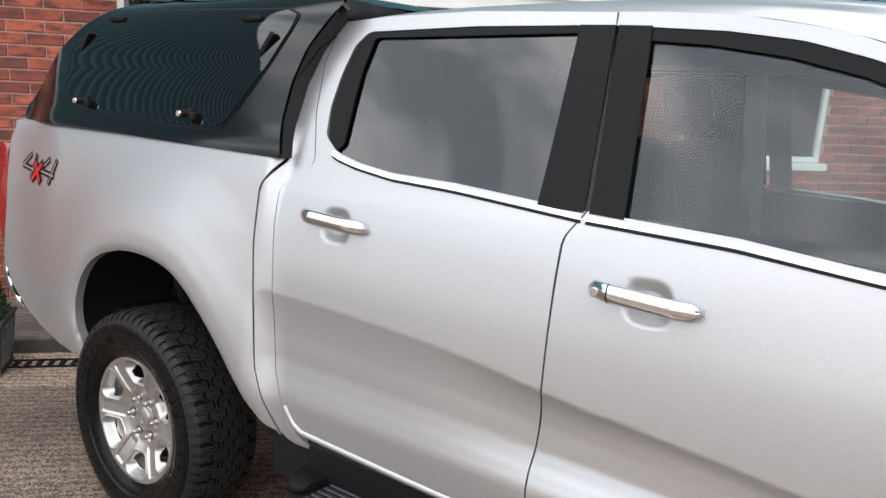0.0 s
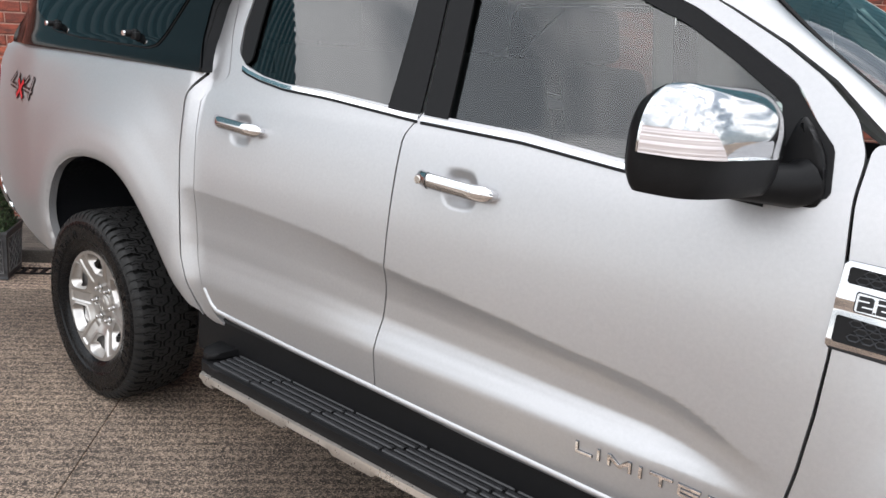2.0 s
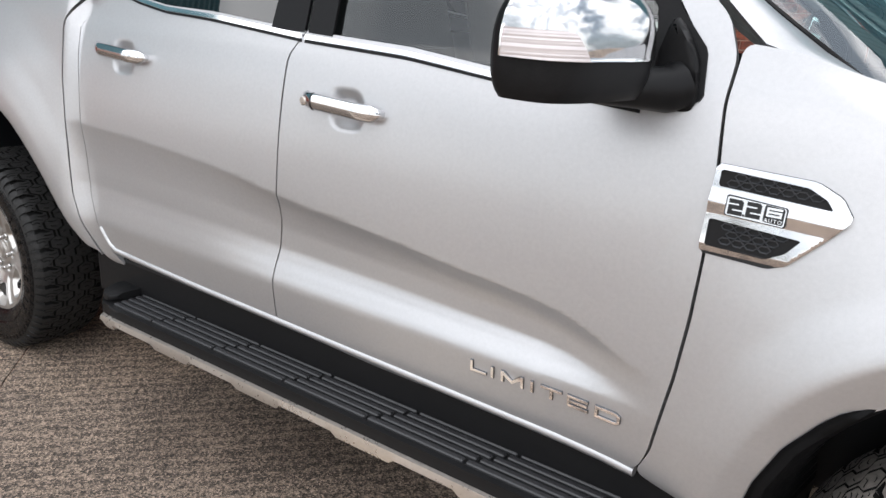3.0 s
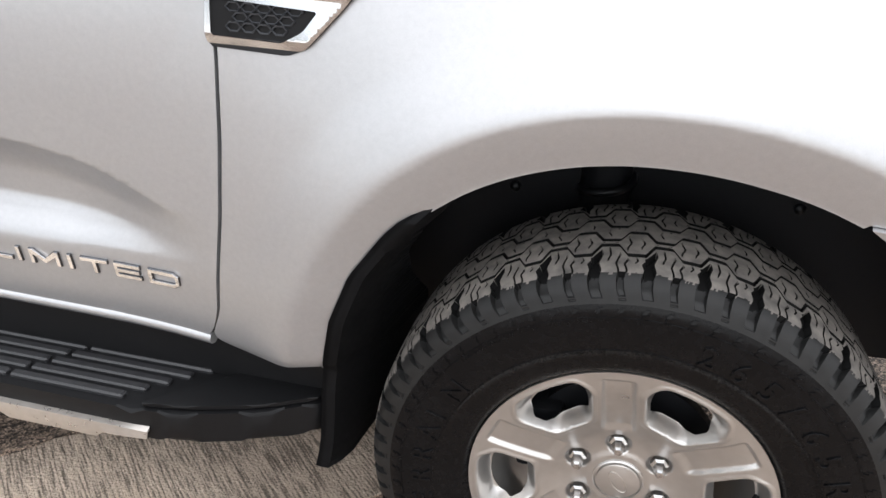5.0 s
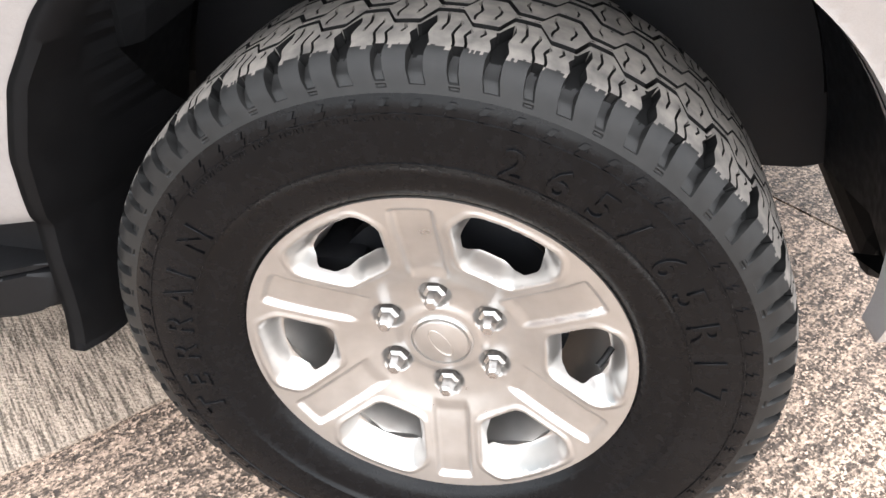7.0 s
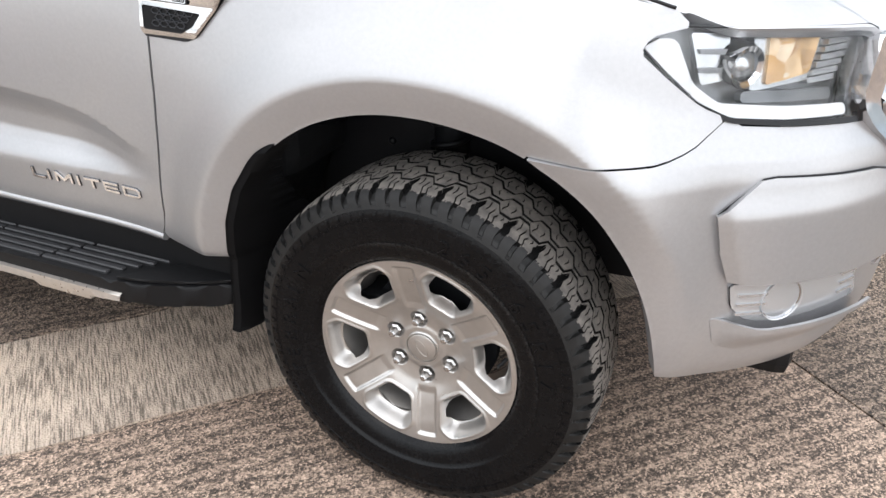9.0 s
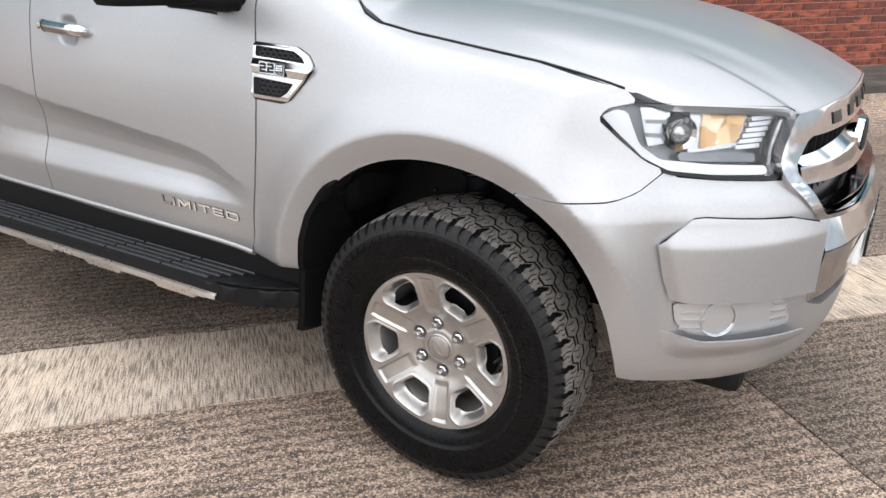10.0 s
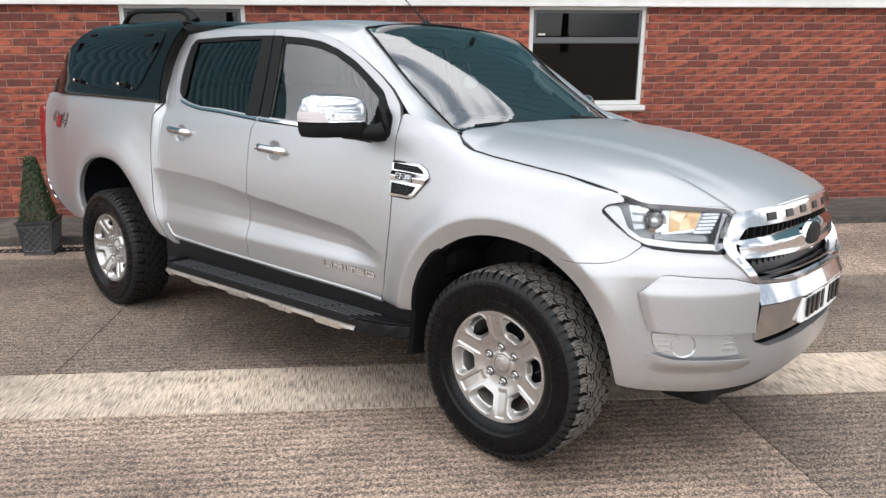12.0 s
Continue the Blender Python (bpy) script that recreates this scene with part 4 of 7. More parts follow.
for sc in (1, -1):
    pad = panel("bumper_corner", PAD, pad_skin, SILVER, truck, "raised silver bumper corner", 0.008, 0.02)
    cxp, czp = sum(p[0] for p in PAD) / len(PAD), sum(p[1] for p in PAD) / len(PAD)
    gap = panel("shadow_gap", [(a + (0.004 if abs(a - S(3.752)) < abs(cxp - S(3.752)) else 0.0) * math.copysign(1, cxp - S(3.752)), b + (0.0012 if b > czp else 0.0)) for a, b in PAD], nose(0.0025), BADGEBLACK, truck, "dark joint round the bumper corner", 0.03, 0)
    low = panel("bumper_lip", soft([(S(3.775), 0.560), (S(3.79), 0.500), (S(3.845), 0.470), (SY(0.60), 0.470), (SY(0.53), 0.490), (SY(0.515), 0.520), (SY(0.53), 0.538), (S(3.86), 0.543), (S(3.815), 0.553)], 0.03, 1),
                lip_skin, SILVER, truck, "silver shelf under the fog lamp", 0.008, 0.006)
    FOG = soft([(S(3.797), 0.632), (S(3.805), 0.585), (S(3.83), 0.556), (S(3.87), 0.545), (SY(0.55), 0.548), (SY(0.585), 0.628)], 0.03, 1)
    fcx, fcz = sum(p[0] for p in FOG) / len(FOG), sum(p[1] for p in FOG) / len(FOG)
    edge_ = panel("fog_lamp_gap", [(fcx + (a - fcx) * 1.012, fcz + (b - fcz) * 1.035) for a, b in FOG], nose(0.0035), BADGEBLACK, truck, "dark joint round the fog lamp", 0.03, 0)
    fog = panel("fog_lamp", soft([(S(3.797), 0.632), (S(3.805), 0.585), (S(3.83), 0.556), (S(3.87), 0.545), (SY(0.55), 0.548), (SY(0.585), 0.628)], 0.03, 1), nose(0.006), FOGLENS, truck, "clear fog lamp in a silver bezel", 0.02, 0.01)
    bm = bmesh.new()
    p = nose(0.0)(np.array([S(3.888)]), np.array([0.590]))[0]
    d = (Vector((0.62, -0.78, 0))).to_track_quat("-Y", "Z").to_matrix().to_4x4()
    lathe(bm, [(0.0405, 0.004), (0.042, -0.008), (0.044, -0.009), (0.046, -0.002), (0.047, 0.02)], 28, Matrix.Translation(p) @ d)
    part("lamp_bezel", bm, FOGLENS, fog, "silvered lamp bezel", 50)
    bm = bmesh.new()
    lathe(bm, [(0.0, 0.010), (0.02, 0.006), (0.034, -0.001), (0.0415, -0.006)], 28, Matrix.Translation(p) @ d)
    part("lamp_bulb", bm, DARKCHROME, fog, "clear lamp glass", 50)
    for fz in (0.612, 0.592, 0.572):
        panel("lamp_rib", [(S(3.812), fz), (S(3.862), fz - 0.002), (S(3.862), fz - 0.008), (S(3.815), fz - 0.006)], nose(0.0085), BOWL, fog, "", 0.03, 0.002)
        panel("lamp_rib", [(SY(0.615), fz + 0.004), (SY(0.575), fz + 0.004), (SY(0.57), fz - 0.004), (SY(0.61), fz - 0.003)], nose(0.0085), BOWL, fog, "", 0.03, 0.002)
    # headlamp
    HL = soft([(S(3.593), 1.042), (S(3.618), 1.066), (S(3.67), 1.079), (S(3.78), 1.076), (SY(0.585), 1.062), (SY(0.555), 1.05), (SY(0.585), 0.98), (SY(0.62), 0.906), (S(3.86), 0.915), (S(3.765), 0.926), (S(3.70), 0.957), (S(3.645), 1.0)], 0.03, 1)
    lens = panel("headlamp", HL, nose(0.004, False), LENS, truck, "clear headlamp with a projector and amber indicator", 0.025, 0.0)
    lens.visible_shadow = False
    panel("lamp_housing", HL, nose(-0.060, False), HOUSING, lens, "smoked lamp housing", 0.03, 0.0)
    bm = bmesh.new()
    ha, hb = np.array([p[0] for p in HL]), np.array([p[1] for p in HL])
    grid_mesh(bm, [[tuple(p) for p in nose(o, False)(ha, hb)] for o in (-0.060, -0.030, 0.002)], False, True)
    part("housing_wall", bm, HOUSING, lens, "", 60)
    cx, cz = sum(p[0] for p in HL) / len(HL), sum(p[1] for p in HL) / len(HL)
    inner = [(cx + (a - cx) * 0.975, cz + 0.0025 + (b - cz) * 0.93) for a, b in HL]
    panel("lamp_rim", HL, nose(0.006, False), BADGEBLACK, lens, "black rim", 0.03, 0.0, [inner])
    DRL = soft([(S(3.610), 1.046), (S(3.64), 1.060), (S(3.668), 1.056), (S(3.700), 0.988), (S(3.75), 0.955), (S(3.86), 0.943), (SY(0.635), 0.936), (SY(0.635), 0.917), (S(3.86), 0.922), (S(3.77), 0.931), (S(3.71), 0.960), (S(3.655), 1.006)], 0.03, 1)
    panel("running_light", DRL, nose(-0.006, False), GUIDE, lens, "white light guide", 0.02, 0.012)
    # projector and reflectors sit behind the lens
    def lamp_at(s, z, o):
        return Vector(nose(o, False)(np.array([s]), np.array([z]))[0])
    bm = bmesh.new()
    p = lamp_at(S(3.79), 1.008, -0.030)
    d = Vector((0.75, -0.62, -0.05)).to_track_quat("-Y", "Z").to_matrix().to_4x4()
    lathe(bm, [(0.026, -0.012), (0.036, -0.016), (0.040, -0.004), (0.041, 0.03)], 28, Matrix.Translation(p) @ d)
    part("projector_ring", bm, CHROME, lens, "silvered ring", 50)
    bm = bmesh.new()
    lathe(bm, [(0.0, -0.020), (0.012, -0.018), (0.022, -0.010), (0.027, 0.0)], 24, Matrix.Translation(p) @ d)
    part("projector", bm, BOWL, lens, "clear projector lens", 60)
    panel("lamp_bowl", soft([(S(3.695), 1.062), (S(3.77), 1.060), (S(3.768), 0.985), (S(3.725), 0.978)], 0.02, 1), nose(-0.03, False), BOWL, lens, "silvered reflector", 0.02, 0.03)
    for zz in (1.038, 1.008):
        panel("bowl_step", [(S(3.712), zz), (S(3.765), zz - 0.001), (S(3.765), zz - 0.010), (S(3.716), zz - 0.008)], nose(-0.022, False), HOUSING, lens, "", 0.02, 0.01)
    panel("indicator_reflector", soft([(S(3.842), 1.060), (SY(0.66), 1.056), (SY(0.685), 0.985), (S(3.838), 0.972)], 0.02, 1), nose(-0.03, False), AMBER, lens, "amber indicator reflector", 0.015, 0.03)
    panel("indicator_frame", soft([(S(3.815), 1.066), (SY(0.645), 1.062), (SY(0.685), 0.972), (S(3.812), 0.962)], 0.02, 1), nose(-0.036, False), BOWL, lens, "silvered frame", 0.02, 0.03)
    for i in range(7):
        z0 = 1.052 - i * 0.0125
        panel("reflector_rib", [(SY(0.652 + i * 0.006), z0), (SY(0.596 + i * 0.006), z0 + 0.002), (SY(0.596 + i * 0.006), z0 - 0.0075), (SY(0.652 + i * 0.006), z0 - 0.009)], nose(-0.016 - 0.002 * i, False), BOWL, lens, "", 0.03, 0.02)
    panel("lower_reflector", soft([(S(3.79), 0.968), (SY(0.65), 0.960), (SY(0.65), 0.941), (S(3.79), 0.949)], 0.02, 1), nose(-0.02, False), HOUSING, lens, "smoked ribbed reflector", 0.02, 0.02)
    panel("lamp_surround", soft([(SY(0.575), 1.052), (SY(0.592), 1.054), (SY(0.642), 0.912), (SY(0.622), 0.908)], 0.03, 1), nose(-0.008, False), DARKCHROME, lens, "", 0.03, 0.02)
    if sc < 0:
        for o in (pad, gap, low, fog, edge_, lens):
            o.scale = (1, -1, 1)


def front_face(off=0.0):
    """The nose across the middle: y across, and height."""
    def f(y, z):
        y, z = np.asarray(y, float), np.asarray(z, float)
        a = np.abs(y)
        s = np.interp(a, _sy[::-1], _s[::-1])
        p = nose(off, False)(s, z)
        p[:, 1] = y
        return p
    return f


def wide_panel(name, pts, off, material, parent, label="", step=0.03, depth=0.02, holes=()):
    ring = list(pts) + [(-a, b) for a, b in list(pts)[::-1]]
    return panel(name, ring, front_face(off), material, parent, label, step, depth, holes)


grille = wide_panel("grille", [(-0.595, 0.92), (-0.54, 1.02), (-0.47, 1.04), (-0.25, 1.052), (0, 1.055)][::-1] + [(-0.50, 0.815), (0, 0.79)], -0.07, BADGEBLACK, truck, "black grille with chrome frame and bars", 0.04, 0.0)
OUT = soft([(-0.548, 1.046), (-0.30, 1.058), (0, 1.062), (0.30, 1.058), (0.548, 1.046), (0.592, 0.975), (0.606, 0.935), (0.590, 0.895), (0.525, 0.805), (0.3, 0.785), (-0.3, 0.785), (-0.525, 0.805), (-0.590, 0.895), (-0.606, 0.935), (-0.592, 0.975)], 0.05, 1)
INN = soft([(-0.505, 0.992), (0.505, 0.992), (0.566, 0.928), (0.500, 0.812), (0.30, 0.80), (-0.30, 0.80), (-0.500, 0.812), (-0.566, 0.928)], 0.05, 1)
panel("grille_frame", OUT, front_face(0.008), SOFTCHROME, grille, "chrome grille frame", 0.03, 0.05, [INN])
for i in range(29):
    y = -0.56 + i * 0.04
    bm = bmesh.new()
    p = front_face(-0.05)(np.array([y]), np.array([0.9]))[0]
    box(bm, (p[0] - 0.012, y - 0.003, 0.80), (p[0] + 0.008, y + 0.003, 1.0))
    part("grille_slat", bm, PLASTIC, grille)
def bar_skin(y, z):
    """A boxed bar: its brow tilts to the sky, its face to the ground."""
    z = np.asarray(z, float)
    return front_face(0.004 - 0.9 * np.maximum(0, z - 0.928) - 0.32 * np.maximum(0, 0.928 - z))(y, z)


for name, hi, lo, label in (("grille_bar", (0.946, 0.952, 0.956), (0.928, 0.928, 0.928), "chrome brow of the cross bar"), ("grille_bar", (0.928, 0.928, 0.928), (0.886, 0.878, 0.872), "chrome face of the cross bar")):
    ring = [(-0.545, hi[0]), (-0.30, hi[1]), (-0.12, hi[2]), (0.12, hi[2]), (0.30, hi[1]), (0.545, hi[0]), (0.535, lo[0]), (0.30, lo[1]), (0.12, lo[2]), (-0.12, lo[2]), (-0.30, lo[1]), (-0.535, lo[0])]
    panel(name, ring, bar_skin, SOFTCHROME, grille, label, 0.02, 0.02)
wide_panel("grille_bar", soft([(-0.44, 0.828), (-0.25, 0.822), (0, 0.82)], 0.05, 1, False) + [(0, 0.80), (-0.25, 0.80), (-0.44, 0.808)], -0.004, DARKCHROME, grille, "lower chrome bar", 0.03, 0.04)
for y in (-0.36, -0.22, -0.075, 0.075, 0.22, 0.36):
    panel("letter_bar", [(y - 0.03, 1.006), (y + 0.03, 1.006), (y + 0.03, 1.034), (y - 0.03, 1.034)], front_face(0.011), BADGEBLACK, grille, "dark letter block", 0.03, 0.004)
bm = bmesh.new()
mm = Matrix.Translation((4.068, 0, 0.912)) @ Matrix.Rotation(radians(90), 4, "Z") @ Matrix.Diagonal((1.0, 1, 0.56, 1))
lathe(bm, [(0.0, -0.012), (0.085, -0.010), (0.098, -0.014), (0.104, -0.006), (0.105, 0.003)], 40, mm)
part("emblem", bm, CHROME, grille, "plain chrome oval emblem", 40)
bm = bmesh.new()
lathe(bm, [(0.0, -0.0235), (0.060, -0.022), (0.088, -0.018), (0.092, -0.010)], 40, mm)
part("emblem_field", bm, LINER, grille, "dark oval field", 40)

def chrome_skin(y, z):
    """Folded along its middle: the upper face tilts to the sky, the lower one to the ground."""
    z = np.asarray(z, float)
    return front_face(0.030 - 0.50 * np.maximum(0, z - 0.725) - 0.16 * np.maximum(0, 0.725 - z))(y, z)


_c = soft([(-0.507, 0.79), (-0.48, 0.806), (-0.30, 0.80), (0, 0.795)], 0.05, 1, False)
_d = soft([(0, 0.615), (-0.20, 0.612), (-0.42, 0.60), (-0.50, 0.592)], 0.05, 1, False)
_up = [(-0.507, 0.727)] + _c
_low = _d + [(-0.507, 0.724)]
chrome_bumper = panel("chrome_bumper", _up + [(-a, b) for a, b in _up[::-1]], chrome_skin, SOFTCHROME, truck, "chrome centre of the front bumper", 0.02, 0.03)
panel("chrome_lower_face", _low + [(-a, b) for a, b in _low[::-1]], chrome_skin, SOFTCHROME, chrome_bumper, "chrome lower face", 0.02, 0.03)
wide_panel("lower_grille", [(0, 0.62), (-0.45, 0.61), (-0.50, 0.60), (-0.43, 0.545), (0, 0.54)][::-1], -0.05, BADGEBLACK, truck, "black lower air intake", 0.04, 0.0)
plate = panel("number_plate", soft([(-0.26, 0.618), (0.26, 0.618), (0.26, 0.727), (-0.26, 0.727)], 0.02, 1), lambda y, z: np.stack([4.150 - 0.012 * (y / 0.26) ** 2 + 0 * z, y, z], axis=1), PLATEWHITE, truck, "white number plate with dark bars", 0.05, 0.012)
for i in range(7):
    y = -0.205 + i * 0.057 + (0.045 if i > 3 else 0)
    bm = bmesh.new()
    box(bm, (4.146, y - 0.018, 0.636), (4.1535, y + 0.018, 0.710), 0.002)
    part("plate_bar", bm, BADGEBLACK, plate)
bm = bmesh.new()
box(bm, (3.76, -0.60, 0.335), (3.95, 0.60, 0.42), 0.03)
part("skid_panel", bm, PLASTIC, truck, "black under-bumper panel")

# ---- side vent with badge ----
VENT = soft([(2.618, 1.152), (2.776, 1.146), (2.816, 1.128), (2.838, 1.098), (2.806, 1.058), (2.756, 1.006), (2.728, 0.995), (2.614, 0.998)], 0.03, 1)
MESH_UP = soft([(2.627, 1.143), (2.766, 1.135), (2.795, 1.121), (2.807, 1.106), (2.627, 1.115)], 0.015, 1)
MESH_LOW = soft([(2.623, 1.060), (2.772, 1.052), (2.752, 1.027), (2.722, 1.011), (2.623, 1.014)], 0.015, 1)
MESHGREY = mat("grey_mesh_plastic", (0.03, 0.032, 0.036), 0.4, 0, 0, 0.4)


def vent_skin(x, z):
    """Bevelled to its outer edge, with a keel along the middle band."""
    x, z = np.asarray(x, float), np.asarray(z, float)
    low = 1.0135 - z
    slant = ((x - 2.757) * 0.0825 - (z - 1.012) * 0.078) / 0.1135
    up = (z - (1.144 - 0.05 * np.maximum(0, x - 2.70))) * 0.6
    keel = 0.30 * np.minimum(np.abs(z - (1.090 - 0.03 * (x - 2.62))), 0.020)
    return flank(0.0150 - 0.62 * np.maximum(0, np.maximum(np.maximum(low, slant), up)) - keel)(x, z)


vent = panel("side_vent", VENT, flank(0.002), BADGEBLACK, truck, "chrome side vent with a badge", 0.02, 0.004)
panel("vent_frame", VENT, vent_skin, SOFTCHROME, vent, "bevelled chrome frame", 0.005, 0.010, [MESH_UP, MESH_LOW])
panel("vent_mesh", MESH_UP, flank(0.0045), PLASTIC, vent, "black honeycomb mesh", 0.015, 0.002)
panel("vent_mesh", MESH_LOW, flank(0.0045), PLASTIC, vent, "black honeycomb mesh", 0.015, 0.002)
for j, (z0, xa, xb) in enumerate([(1.133, 2.650, 2.745), (1.1215, 2.640, 2.775), (1.050, 2.645, 2.735), (1.038, 2.655, 2.735), (1.026, 2.645, 2.715)]):
    x = xa
    while x < xb:
        bm = bmesh.new()
        c = on_flank(x + 0.010, z0, 0.0065)
        ring = [Vector((c.x + 0.0105 * math.cos(math.pi / 3 * k), c.y, c.z + 0.0062 * math.sin(math.pi / 3 * k))) for k in range(7)]
        tube(bm, ring, 0.0014, 4, False)
        part("mesh_cell", bm, MESHGREY, vent)
        x += 0.0215
BADGE = soft([(2.646, 1.106), (2.744, 1.100), (2.744, 1.067), (2.646, 1.071)], 0.012, 1)
cbx, cbz = 2.695, 1.086
panel("badge_plate", BADGE, flank(0.0155), BADGEBLACK, vent, "", 0.03, 0.003)
panel("badge_plate", [(cbx + (a - cbx) * 0.96, cbz + (b - cbz) * 0.89) for a, b in BADGE], flank(0.0165), BOWL, vent, "silver badge plate", 0.03, 0.001)
for x in (2.6515, 2.6805):
    raised("2", x, 1.0745, 0.0235, 0.0255, 0.0068, 0.0174, BADGEBLACK, vent, "black figure 2", 0.001)
panel("badge_point", [(2.6763, 1.0745), (2.6795, 1.0745), (2.6795, 1.078), (2.6763, 1.078)], flank(0.0174), BADGEBLACK, vent, "black point", 0.03, 0.001)
panel("badge_field", soft([(2.7085, 1.100), (2.740, 1.098), (2.740, 1.071), (2.7085, 1.0725)], 0.01, 1), flank(0.0169), BADGEBLACK, vent, "black figure field", 0.03, 0.001)
raised("6", 2.7125, 1.0822, 0.024, 0.0150, 0.0036, 0.0179, BOWL, vent, "silver figure 6", 0.001)
spell("AUTO", 2.7135, 1.0735, 0.0085, 0.0072, 0.0179, vent, BOWL, "small letter %s", 1.0, 0.0004)

# ---- door mirror ----
def mirror_shape(z0, z1, grow, n=22, m=36):
    """The mirror's shell between two heights, as a rounded block lying across the flow."""
    def prof(z):
        if z > 1.305:
            return max(0.02, 1 - ((z - 1.305) / 0.1185) ** 3.0) ** (1 / 2.4)
        return max(0.02, 1 - ((1.305 - z) / 0.075) ** 2.6) ** (1 / 4.0)
    rows = []
    for q in np.linspace(0, 1, n):
        z = z0 + (z1 - z0) * (1 - (1 - q) ** 1.7)
        k = prof(z)
        row = []
        for i in range(m):
            b = 2 * math.pi * i / m
            cb, sb = math.cos(b), math.sin(b)
            pw = 2 / 3.4
            lx, ly = math.copysign(abs(cb) ** pw, cb), math.copysign(abs(sb) ** pw, sb)
            x = 2.408 + (0.075 * k + grow) * lx + 0.02 * k * ly
            y = -1.010 + (0.135 * (0.62 + 0.38 * k) + grow) * ly
            row.append((x + 0.09 * (y + 1.010), y, z - 0.02 * (x - 2.408)))
        rows.append(row)
    return rows


for side in (1, -1):
    bm = bmesh.new()
    vs = grid_mesh(bm, mirror_shape(1.247, 1.4215, 0.0, 36, 72), False, True)
    bm.faces.new(vs[0])
    bm.faces.new(vs[-1][::-1])
    mirror = part("door_mirror", bm, TRIM, truck, "black door mirror with a chrome cap", 60)
    bm = bmesh.new()
    rows = mirror_shape(1.311, 1.4218, 0.004, 30, 72)
    order = [i % 72 for i in range(-20, 23)]
    vs = grid_mesh(bm, [[r[i] for i in order] for r in rows])
    bmesh.ops.solidify(bm, geom=bm.faces[:], thickness=0.003)
    part("mirror_cap", bm, CHROME, mirror, "chrome mirror cap", 60)
    bm = bmesh.new()
    rows = mirror_shape(1.311, 1.353, 0.0075, 9, 72)
    order = [i % 72 for i in range(-19, -3)]
    n0 = len(order) - 1
    grid_mesh(bm, [[rows[min(k, int(round(8 * (1 - max(0, (c - 9) / (n0 - 9)) ** 2))))][i] for c, i in enumerate(order)] for k in range(9)])
    bmesh.ops.remove_doubles(bm, verts=bm.verts[:], dist=0.0002)
    bmesh.ops.solidify(bm, geom=bm.faces[:], thickness=0.004)
    part("indicator_lens", bm, CLEAR, mirror, "clear ribbed side indicator", 60)
    bm = bmesh.new()
    rows = mirror_shape(1.275, 1.398, 0.002, 12, 72)
    order = [i % 72 for i in range(27, 46)]
    grid_mesh(bm, [[r[i] for i in order] for r in rows])
    part("mirror_glass", bm, CHROME, mirror, "mirror glass", 60)
    bm = bmesh.new()
    tube(bm, [(2.42, -0.97, 1.270), (2.465, -0.90, 1.262), (2.505, -0.845, 1.260), (2.525, -0.82, 1.27)], [0.034, 0.034, 0.040, 0.046], 12)
    prism(bm, [(x, -0.80, z) for x, z in soft([(2.475, 1.235), (2.548, 1.222), (2.560, 1.25), (2.545, 1.32), (2.50, 1.385), (2.475, 1.30)], 0.03, 1)], (0, -0.036, 0), 0.010)
    part("mirror_arm", bm, TRIM, mirror, "black mirror arm", 50)
    if side < 0:
        mirror.scale = (1, -1, 1)

# ---- running boards ----
# rib tops: black plastic lightened, with the sky's sheen put into the colour
BOARDTOP = mat("skylit_black_plastic", (0.02, 0.02, 0.021), 0.42, 0, 0, 0.45)
grain(BOARDTOP, 500, (0.012, 0.012, 0.013), (0.026, 0.026, 0.028), 0.34, 0.5, 0.3, 0.0005)


